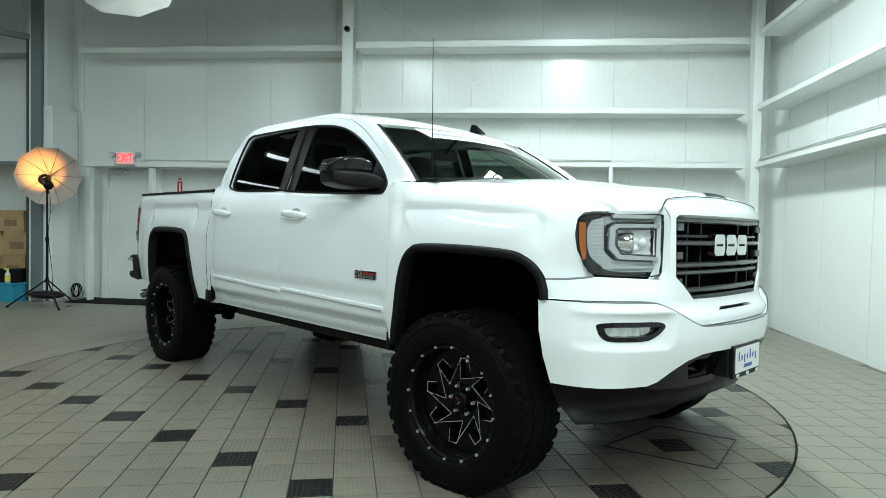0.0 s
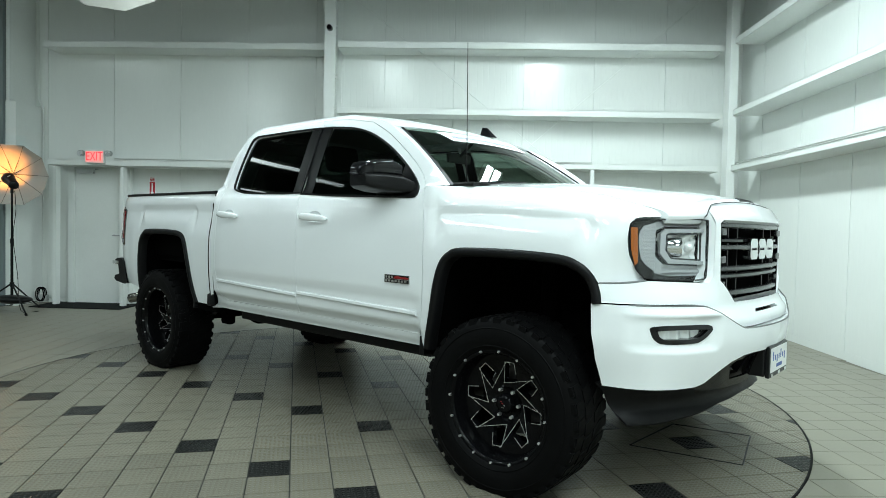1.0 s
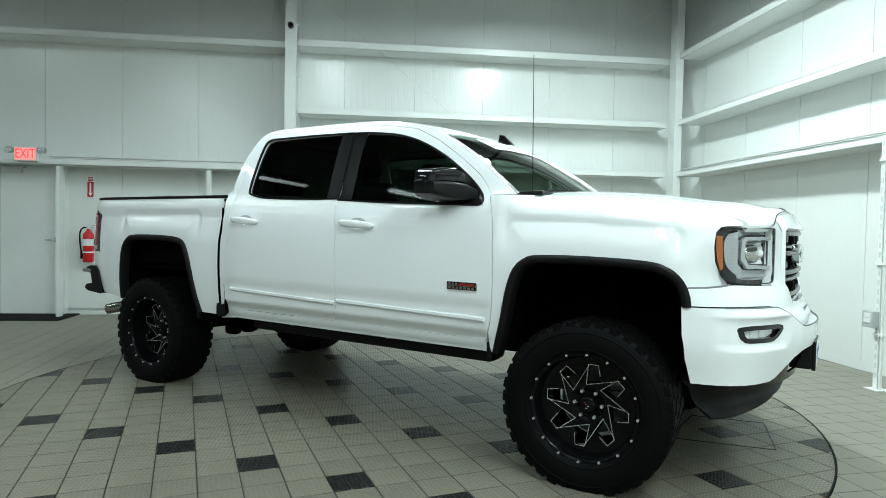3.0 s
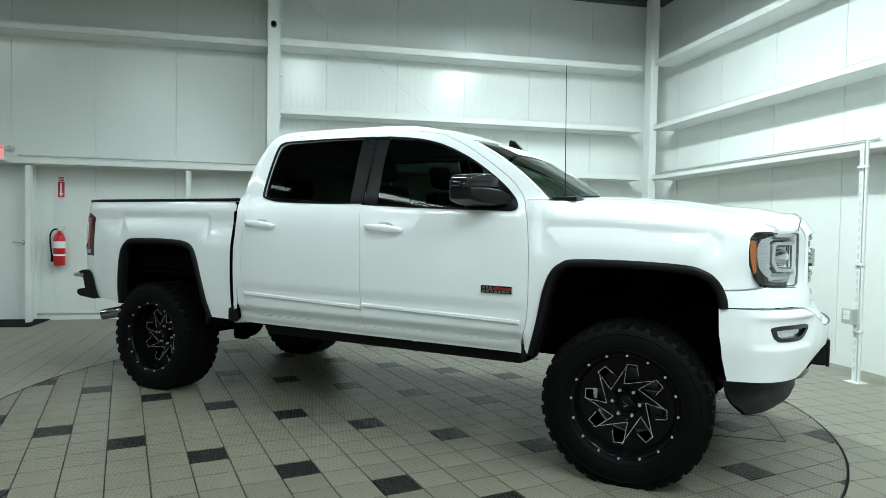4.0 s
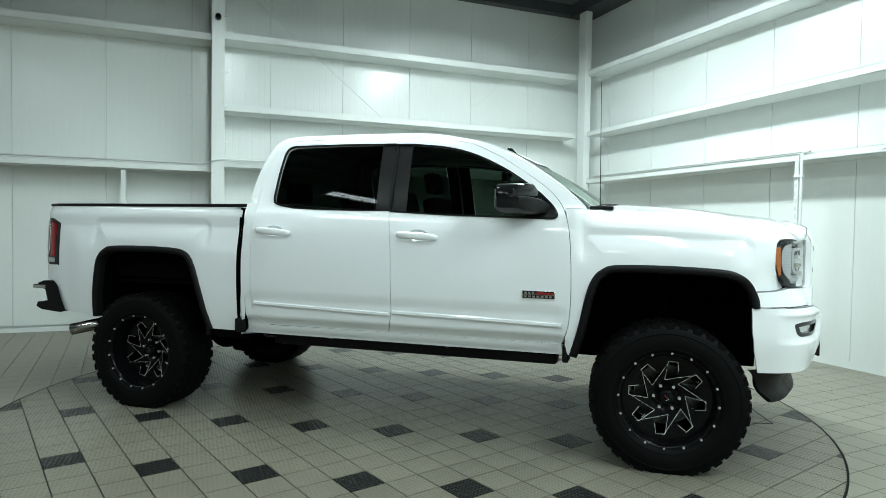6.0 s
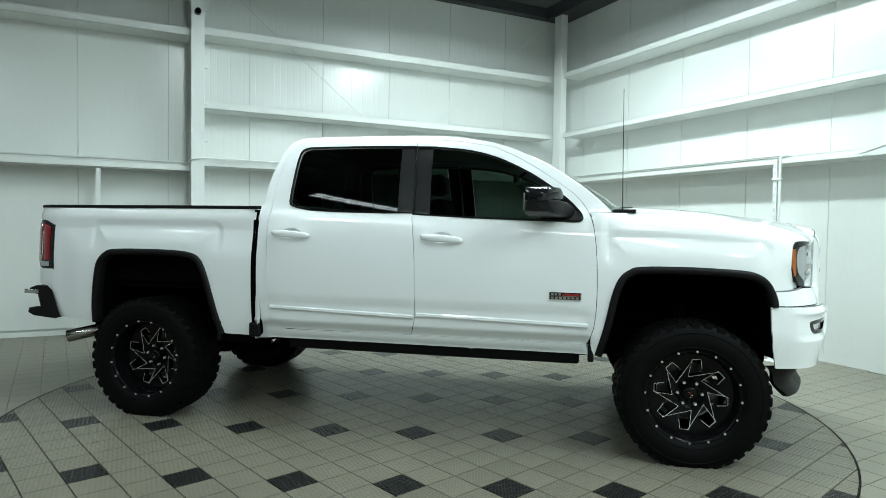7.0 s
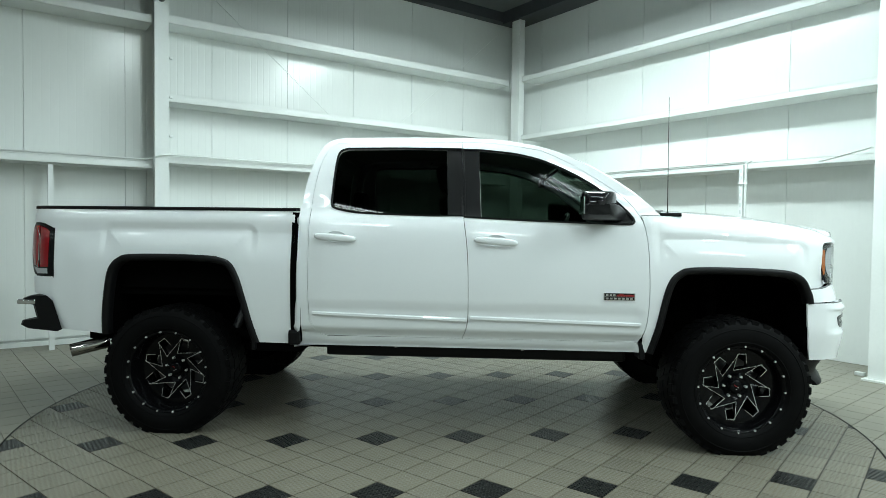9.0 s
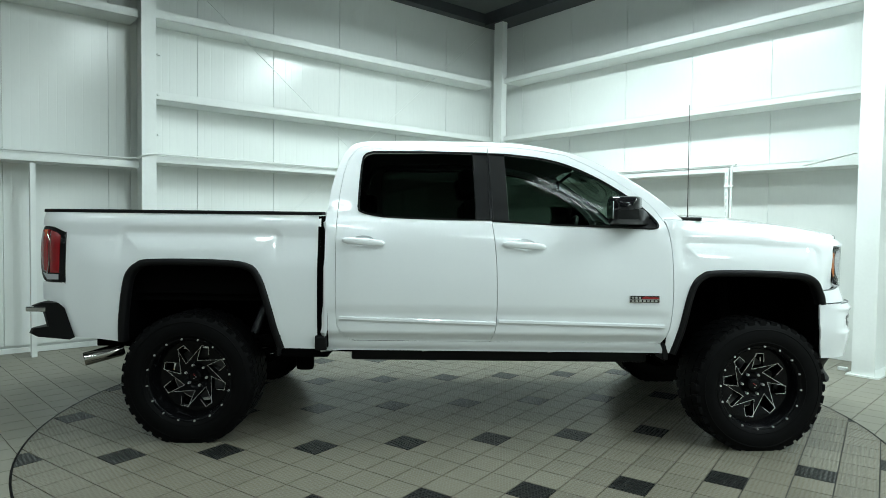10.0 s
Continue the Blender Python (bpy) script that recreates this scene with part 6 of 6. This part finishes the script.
# ---- under the body ----
chassis = part("chassis_rail", box(-2.72, 2.35, -0.47, -0.39, 0.52, 0.66, 0.01), LINER, truck, "black chassis rail")
part("chassis_rail", box(-2.72, 2.35, 0.39, 0.47, 0.52, 0.66, 0.01), LINER, truck, "black chassis rail")
part("underbody_pan", box(-0.98, 1.28, -0.86, 0.86, 0.60, 0.64), LINER, truck)
part("engine_bay", box(1.30, 2.45, -0.52, 0.52, 0.66, 1.28), LINER, truck)
part("cross_member", box(1.45, 2.15, -0.42, 0.42, 0.40, 0.52, 0.02), LINER, truck, "black lift-kit cross member")
part("fuel_tank", box(-1.0, 0.0, 0.48, 0.78, 0.44, 0.62, 0.03), LINER, truck)
part("bed_underside", box(-2.70, -1.03, -0.52, 0.52, 0.70, 0.90), LINER, truck)
for x in (1.81, -1.81):
    part("axle", tube((x, -0.80, 0.415), (x, 0.80, 0.415), 0.045, 14), LINER, truck, "black axle tube")
    bm = bmesh.new()
    bmesh.ops.create_uvsphere(bm, u_segments=16, v_segments=10, radius=0.14, matrix=Matrix.Translation((x, 0.08 if x > 0 else 0, 0.415)))
    part("differential", bm, LINER, truck, smooth=True)
for s in (-1, 1):
    part("leaf_spring", sweep([Vector((-2.45, s * 0.55, 0.60)), Vector((-2.1, s * 0.55, 0.50)), Vector((-1.81, s * 0.55, 0.475)), Vector((-1.5, s * 0.55, 0.50)), Vector((-1.12, s * 0.55, 0.60))], [(-0.03, -0.02), (0.03, -0.02), (0.03, 0.02), (-0.03, 0.02)]), LINER, truck)
    part("shock_absorber", tube((-1.62, s * 0.60, 0.45), (-1.45, s * 0.50, 0.95), 0.03, 12), DARK_ALLOY, truck, "grey shock absorber")
    part("suspension_strut", tube((1.81, s * 0.60, 0.5), (1.78, s * 0.50, 1.1), 0.05, 14), LINER, truck)
    part("control_arm", sweep([Vector((1.65, s * 0.40, 0.46)), Vector((1.81, s * 0.74, 0.42)), Vector((1.97, s * 0.40, 0.46))], [(-0.02, -0.03), (0.02, -0.03), (0.02, 0.03), (-0.02, 0.03)]), LINER, truck)
    lo, hi = sorted((s * 0.80, s * 0.955))
    part("mud_flap", box(-1.30, -1.275, lo, hi, 0.56, 0.70, 0.006), BLACK_PLASTIC, truck, "black mud guard")
    part("mud_flap", box(1.225, 1.262, lo, hi, 0.555, 0.66, 0.01), BLACK_PLASTIC, truck, "black mud guard")
bm = lathe([(0.037, 0.0), (0.043, 0.0), (0.044, 0.008), (0.044, 0.22), (0.036, 0.24), (0.0, 0.24), (0.0, 0.10), (0.037, 0.10), (0.037, 0.0)], 24)
tip = part("exhaust_tip", bm, STAINLESS, truck, "polished steel exhaust tip", smooth=True)
tip.matrix_basis = look((-2.560, -0.925, 0.520), (-2.30, -0.775, 0.585)) @ pose(0, 0, 0, -90, 0, 0)
tip.data.set_sharp_from_angle(angle=radians(40))
part("exhaust_pipe", sweep([Vector((-2.30, -0.795, 0.558)), Vector((-2.1, -0.70, 0.60)), Vector((-1.6, -0.62, 0.62)), Vector((-1.0, -0.60, 0.56)), Vector((0.5, -0.55, 0.54))], ring_section(0.036, 10)), LINER, truck, smooth=True)

# ---- cabin ----
part("cab_floor", box(-0.92, 1.30, -0.84, 0.84, 0.70, 0.76), INTERIOR, truck)
dash_bm = box(1.02, 1.42, -0.82, 0.82, 1.20, 1.43, 0.05)
part("dashboard", dash_bm, INTERIOR, truck, "dark dashboard")
for s in (-1, 1):
    lo, hi = sorted((s * 0.855, s * 0.885))
    part("door_card", box(-0.90, 1.25, lo, hi, 0.70, 1.43), INTERIOR, truck)
    lo, hi = sorted((s * 0.22, s * 0.70))
    seat = part("front_seat", box(0.10, 0.62, lo, hi, 0.82, 1.00, 0.05), INTERIOR, truck, "dark cloth front seat")
    m = pose(0.10, s * 0.46, 1.0, 0, -12, 0)
    bm = box(-0.07, 0.07, -0.24, 0.24, -0.02, 0.62, 0.05)
    bmesh.ops.transform(bm, matrix=m, verts=bm.verts)
    part("seat_back", bm, INTERIOR, seat)
    bm = box(-0.05, 0.05, -0.13, 0.13, 0.66, 0.84, 0.04)
    bmesh.ops.transform(bm, matrix=m, verts=bm.verts)
    part("head_rest", bm, INTERIOR, seat)
bench = part("rear_seat", box(-0.80, -0.35, -0.70, 0.70, 0.82, 1.00, 0.05), INTERIOR, truck, "dark cloth rear bench")
part("seat_back", box(-0.90, -0.76, -0.70, 0.70, 0.95, 1.50, 0.05), INTERIOR, bench)
for y in (-0.45, 0.45):
    part("head_rest", box(-0.89, -0.79, y - 0.13, y + 0.13, 1.52, 1.68, 0.04), INTERIOR, bench)
wheel_path = [pose(0.86, 0.42, 1.34, 0, -65, 0) @ Vector((0.19 * math.cos(a), 0.19 * math.sin(a), 0)) for a in [2 * math.pi * k / 32 for k in range(32)]]
sw = part("steering_wheel", sweep(wheel_path, ring_section(0.015, 8), closed_path=True, up=(0.3, 0, 1)), SATIN_BLACK, truck, "black steering wheel", smooth=True)
bm = box(-0.19, 0.19, -0.03, 0.03, -0.015, 0.015, 0.01)
add_box(bm, -0.07, 0.07, -0.08, 0.08, -0.03, 0.02, None, 0.01)
bmesh.ops.transform(bm, matrix=pose(0.86, 0.42, 1.34, 0, -65, 0) @ pose(0, 0, 0, 0, 0, 90), verts=bm.verts)
part("wheel_spoke", bm, INTERIOR, sw)
part("steering_column", tube((0.88, 0.42, 1.32), (1.1, 0.42, 1.22), 0.04, 12), SATIN_BLACK, sw)
mir = part("rear_view_mirror", box(0.66, 0.69, -0.12, 0.12, 1.71, 1.78, 0.012), SATIN_BLACK, truck, "black rear-view mirror")
part("mirror_stem", tube((0.69, 0, 1.76), (0.80, 0, 1.85), 0.012, 8), SATIN_BLACK, mir)
sheet_part("headliner", [[(-0.84, -0.96), (0.70, -0.96), (0.80, 0), (0.70, 0.96), (-0.84, 0.96)]], lambda x, t: roof_at(x, t) - Vector((0, 0, 0.035)), (0, 0, -1), HEADLINER, truck, 0.12, 0)


# ---- wheels ----
def turned(bm, a):
    bmesh.ops.rotate(bm, cent=(0, 0, 0), matrix=Matrix.Rotation(a, 3, "Y"), verts=bm.verts)
    return bm


def settle(bm):
    """Flattens the lowest part of a tyre where the truck's weight rests on it, and swells the sidewall there."""
    for v in bm.verts:
        low = ramp(-0.28, -0.405, v.co.z) * ramp(0.22, 0.06, abs(v.co.x))
        v.co.y *= 1 + 0.06 * low
        if v.co.z < -0.405:
            v.co.z = -0.405 + 0.02 * (v.co.z + 0.405)
    return bm


def make_wheel():
    """A wheel with its axle along y; its outer face looks to -y."""
    hub = empty("wheel")
    hub.parent = truck
    tagged(hub, "black off-road wheel with milled spoke edges")
    prof = spline([(0.262, -0.130), (0.272, -0.148), (0.29, -0.162), (0.325, -0.171), (0.365, -0.168), (0.402, -0.1565), (0.4225, -0.140), (0.4265, -0.10), (0.4285, 0.0), (0.4265, 0.10), (0.4225, 0.128), (0.402, 0.142), (0.335, 0.152), (0.275, 0.138), (0.262, 0.125)], 3)
    tyre = part("tyre", settle(lathe(prof, 96)), RUBBER, hub, "black mud-terrain tyre", smooth=True)
    # raised rings on the sidewall
    for r, d in ((0.294, 0.1655), (0.378, 0.1675)):
        ring = settle(lathe([(r - 0.004, -0.150), (r - 0.003, -d), (r + 0.003, -d), (r + 0.004, -0.150)], 96))
        part("sidewall_ring", ring, RUBBER, tyre, smooth=True)
    bm = bmesh.new()
    rnd = random.Random(5)
    def lug(a, r0, r1, y0, y1, w0, w1, skew):
        vs = []
        for r, k in ((r0, 1.0), (r1, 0.86)):
            for y, w, da in ((y0, w0, -skew), (y1, w1, skew)):
                for d in (-1, 1):
                    ang = a + da + d * w * k / 2
                    vs.append(bm.verts.new((r * math.cos(ang), y, r * math.sin(ang))))
        for q in ((0, 1, 3, 2), (4, 6, 7, 5), (0, 4, 5, 1), (2, 3, 7, 6), (0, 2, 6, 4), (1, 5, 7, 3)):
            bm.faces.new([vs[i] for i in q])
    n = 36
    for k in range(n):
        a = 2 * math.pi * k / n
        w = 2 * math.pi / n
        long = k % 2
        for s in (-1, 1):
            lug(a + (0.5 * w if s > 0 else 0), 0.412, 0.4315, s * 0.085 * (1 if s < 0 else 0.92), s * (0.150 if long else 0.142) * (1 if s < 0 else 0.93), w * 0.74, w * 0.76, 0.012 * s)
            lug(a + (0.5 * w if s > 0 else 0), 0.396 if long else 0.402, 0.4265 if long else 0.428, s * 0.132 * (1 if s < 0 else 0.93), s * (0.1565 if long else 0.154) * (1 if s < 0 else 0.93), w * 0.72, w * 0.62, 0.0)
            lug(a + 0.25 * w * s, 0.414, 0.4325, s * 0.012, s * 0.075, w * 0.68, w * 0.80, 0.035 * s)
    bmesh.ops.recalc_face_normals(bm, faces=bm.faces[:])
    part("tread", settle(bm), RUBBER, tyre, "chunky tread blocks")
    # rim barrel with its stepped outer lip
    lip = lathe([(0.205, 0.12), (0.232, 0.10), (0.238, -0.02), (0.243, -0.075), (0.248, -0.118), (0.254, -0.140), (0.262, -0.148), (0.272, -0.150), (0.279, -0.146), (0.281, -0.138), (0.272, -0.125), (0.262, 0.14), (0.24, 0.145), (0.205, 0.12)], 96)
    rim = part("rim", lip, RIM_BLACK, hub, "gloss black rim", smooth=True)
    rim.data.set_sharp_from_angle(angle=radians(35))
    R = 0.275
    A, B, C, D, E2 = (-0.055, 0.36), (-0.012, 0.755), (0.172, 0.765), (0.205, 0.56), (0.235, 0.437)
    B2 = (0.56, 0.535)
    def rot(p, k):
        a = -k * math.pi / 4
        return (R * (p[0] * math.cos(a) - p[1] * math.sin(a)), R * (p[0] * math.sin(a) + p[1] * math.cos(a)))
    def face_y(x, z):
        r = math.hypot(x, z) / R
        return -0.062 - 0.026 * ramp(0.25, 0.85, r) + 0.012 * ramp(0.32, 0.22, r)
    outer = [(0.2445 * math.cos(a), 0.2445 * math.sin(a)) for a in [2 * math.pi * k / 72 for k in range(72)]]
    hole = [A, (-0.035, 0.55), B, (0.08, 0.765), C, D, E2, (0.09, 0.40)]
    holes = [inset([rot(p, k) for p in hole], 0.004) for k in range(8)]
    spokes = sheet_part("spoke_face", [outer] + holes, lambda x, z: Vector((x, face_y(x, z), z)), (0, -1, 0), RIM_BLACK, hub, 0.022, 0.035, "gloss black eight-window spoke face", angle=30)
    for k in range(8):
        bm = bmesh.new()
        for p, q in ((A, B), (B, C), (C, D), (A, B2)):
            a, b = rot(p, k), rot(q, k)
            pa, pb = Vector((a[0], face_y(*a) - 0.0015, a[1])), Vector((b[0], face_y(*b) - 0.0015, b[1]))
            d = (pb - pa).normalized()
            side = d.cross(Vector((0, 1, 0))) * 0.0012
            up = Vector((0, -0.0016, 0))
            vs = [bm.verts.new(v) for v in (pa - side, pa + side, pa + side + up, pa - side + up, pb - side, pb + side, pb + side + up, pb - side + up)]
            for f in ((0, 1, 2, 3), (4, 7, 6, 5), (0, 4, 5, 1), (1, 5, 6, 2), (2, 6, 7, 3), (3, 7, 4, 0)):
                bm.faces.new([vs[i] for i in f])
        bmesh.ops.recalc_face_normals(bm, faces=bm.faces[:])
        part("milled_edge", bm, MILLED, spokes, "bright milled spoke edge")
    for k in range(16):
        a = 2 * math.pi * (k + 0.5) / 16 + radians(10)
        bm = tube((0.268 * math.cos(a), -0.144, 0.268 * math.sin(a)), (0.268 * math.cos(a), -0.158, 0.268 * math.sin(a)), 0.0072, 10, 0.0060)
        part("rivet", bm, MILLED, rim, "bright lip rivet", smooth=False)
    for k in range(6):
        a = 2 * math.pi * k / 6
        x, z = 0.070 * math.cos(a), 0.070 * math.sin(a)
        bm = tube((x, -0.045, z), (x, -0.074, z), 0.0105, 6, 0.008)
        part("lug_nut", bm, MILLED, spokes, "bright lug nut")
    cap = part("centre_cap", lathe([(0.0, -0.092), (0.030, -0.092), (0.042, -0.087), (0.047, -0.075), (0.048, -0.03)], 32), RIM_BLACK, spokes, "black centre cap with a small red mark", smooth=True)
    for k, (x, z) in enumerate(((-0.010, 0.012), (-0.002, 0.004), (0.008, -0.004), (0.0, -0.014))):
        part("cap_mark", box(x - 0.005, x + 0.005, -0.0935, -0.0922, z - 0.0015, z + 0.0015), RED_PAINT if k < 2 else MILLED, cap)
    disc = part("brake_disc", lathe([(0.0, 0.03), (0.09, 0.03), (0.092, 0.05), (0.170, 0.05), (0.170, 0.075), (0.0, 0.075)], 48), DARK_ALLOY, hub, "grey brake disc", smooth=False)
    part("caliper", box(0.06, 0.185, 0.03, 0.10, -0.07, 0.07, 0.01), DARK_ALLOY, disc, "cast brake caliper")
    return hub


def place_wheel(ob, x, y, spin, steer=0.0, dish=0.0):
    """Sets a wheel down; the tyre keeps its flat side low and only the rim and its spokes are turned."""
    ob.matrix_basis = pose(x, y, 0.406, 0, 0, steer + (180 if y > 0 else 0))
    for child in ob.children:
        if not child.name.startswith("tyre"):
            child.matrix_basis = Matrix.Translation((0, dish if child.name.startswith("spoke") else 0, 0)) @ Matrix.Rotation(radians(spin), 4, "Y")


wheel = make_wheel()
for x, y, spin, steer, dish in ((-1.857, -0.842, 12.5, 0, 0.05), (1.817, 0.905, 40, 3, 0.01), (-1.857, 0.842, 9, 0, 0.05)):
    place_wheel(copy_thing(wheel, Matrix.Identity(4)), x, y, spin, steer, dish)
place_wheel(wheel, 1.817, -0.907, 2, 3, 0.01)


# ---- floor tiles: the turntable's and the hall's ----
TABLE, RADIUS, PITCH = Vector((-1.164, 5.386)), 2.98, 0.2041
table = structure("turntable", lathe([(0.0, -0.0075), (RADIUS, -0.0075), (RADIUS, -0.02), (0.0, -0.02)], 128), GROUT, "round tiled display turntable flush with the floor", "turntable")
table.matrix_basis = pose(TABLE.x, TABLE.y, 0) @ Matrix.Rotation(radians(90), 4, "X")


def half_plane(poly, n, d):
    res = []
    for a, b in zip(poly, poly[1:] + poly[:1]):
        da, db = a.dot(n) - d, b.dot(n) - d
        if da <= 0:
            res.append(a)
        if da * db < 0:
            res.append(a.lerp(b, da / (da - db)))
    return res


def add_tile(verts, faces, poly):
    """One tile of any convex outline: a top with a small chamfer and sides."""
    if len(poly) < 3:
        return
    c = sum(poly, Vector((0, 0))) / len(poly)
    n, first = len(poly), len(verts)
    for z, k in ((-0.008, 1.0), (-0.0005, 1.0), (0.0, 0.996)):
        verts += [(*(c + (p - c) * k), z) for p in poly]
    for r in (0, 1):
        for i in range(n):
            j = (i + 1) % n
            faces.append((first + r * n + i, first + r * n + j, first + (r + 1) * n + j, first + (r + 1) * n + i))
    faces.append(tuple(first + 2 * n + i for i in range(n)))


def tile_mesh(name, verts, faces, mat):
    me = bpy.data.meshes.new(name)
    me.from_pydata(verts, [], faces)
    me.materials.append(mat)
    return me


GAP = 0.0065
h = PITCH / 2 - GAP / 2
square = [Vector(p) for p in ((-h, -h), (h, -h), (h, h), (-h, h))]
v0, f0 = [], []
add_tile(v0, f0, square)
PALE_MESH, DARK_MESH = tile_mesh("tile", v0, f0, TILE), tile_mesh("dark_tile", v0, f0, DARK_TILE)
turn = radians(15.37)
e1, e2 = Vector((math.cos(turn), math.sin(turn))) * PITCH, Vector((math.sin(turn), -math.cos(turn))) * PITCH
start = Vector((-2.685, 5.227))
rest = {False: ([], []), True: ([], [])}
near_tiles = []
for i in range(-26, 36):
    for j in range(-26, 30):
        c = start + e1 * (i + 0.5) + e2 * (j + 0.5)
        r = (c - TABLE).length
        if r > RADIUS + 0.16:
            continue
        dark = (i + j) % 4 == 0 and (i - j) % 6 == 0
        if r < RADIUS - 0.16 and c.y - 0.42 * c.x < 4.62:
            near_tiles.append((c, dark))
            continue
        poly = [c + Matrix.Rotation(turn, 2) @ p for p in square]
        if r > RADIUS - 0.16:
            n = (c - TABLE).normalized()
            poly = half_plane(poly, n, TABLE.dot(n) + RADIUS - 0.007)
        add_tile(*rest[dark], poly)
for dark, name in ((False, "far_tiles"), (True, "far_dark_tiles")):
    ob = new(name, tile_mesh(name, *rest[dark], DARK_TILE if dark else TILE))
    tagged(ob, "pale square tiles" if not dark else "charcoal square tiles", "tiles", kind="stuff")
hall_v, hall_f = [], []
turn2 = radians(5.0)
square2 = [Matrix.Rotation(turn2, 2) @ p * ((PITCH - 0.0045) / (PITCH - GAP)) for p in square]
g1, g2 = Vector((math.cos(turn2), math.sin(turn2))) * PITCH, Vector((-math.sin(turn2), math.cos(turn2))) * PITCH
origin = Vector((1.60, 3.60))
for i in range(-62, 16):
    for j in range(-52, 36):
        c = origin + g1 * i + g2 * j
        if not (-11.1 < c.x < WALL_B and SOUTH < c.y < WALL_A):
            continue
        r = (c - TABLE).length
        if r < RADIUS - 0.12:
            continue
        poly = [c + p for p in square2]
        if r < RADIUS + 0.2:
            n = (TABLE - c).normalized()
            poly = half_plane(poly, n, TABLE.dot(n) - RADIUS - 0.007)
        add_tile(hall_v, hall_f, poly)
hall = new("hall_tiles", tile_mesh("hall_tiles", hall_v, hall_f, HALL_TILE))
tagged(hall, "pale worn square tiles of the hall floor", "tiles", kind="stuff")
rim_ring = lathe([(RADIUS - 0.006, 0.0005), (RADIUS, 0.0015), (RADIUS + 0.006, 0.0005), (RADIUS + 0.006, -0.008), (RADIUS - 0.006, -0.008), (RADIUS - 0.006, 0.0005)], 160)
ring = link("table_rim", rim_ring, RUBBER, None, smooth=True)
ring.matrix_basis = pose(TABLE.x, TABLE.y, 0) @ Matrix.Rotation(radians(90), 4, "X")
tagged(ring, "black rubber rim round the turntable", "rim", kind="structure")
hatch = [(0.482, 4.104), (0.877, 4.554), (1.289, 4.356), (1.025, 3.843)]
hatch_ob = tagged(empty("floor_hatch", pose(0, 0, 0)), "thin dark steel frame of a floor hatch", "hatch")
for a, b in zip(hatch, hatch[1:] + hatch[:1]):
    part("frame_strip", sweep([Vector((*a, 0.0015)), Vector((*b, 0.0015))], [(-0.0045, -0.004), (0.0045, -0.004), (0.0045, 0.0012), (-0.0045, 0.0012)]), DARK_TILE, hatch_ob)
for c, dark in near_tiles:
    ob = new("dark_tile" if dark else "tile", DARK_MESH if dark else PALE_MESH)
    ob.matrix_basis = pose(c.x, c.y, 0, 0, 0, 15.37)
    ob.parent = table
    ob.matrix_parent_inverse = table.matrix_basis.inverted()
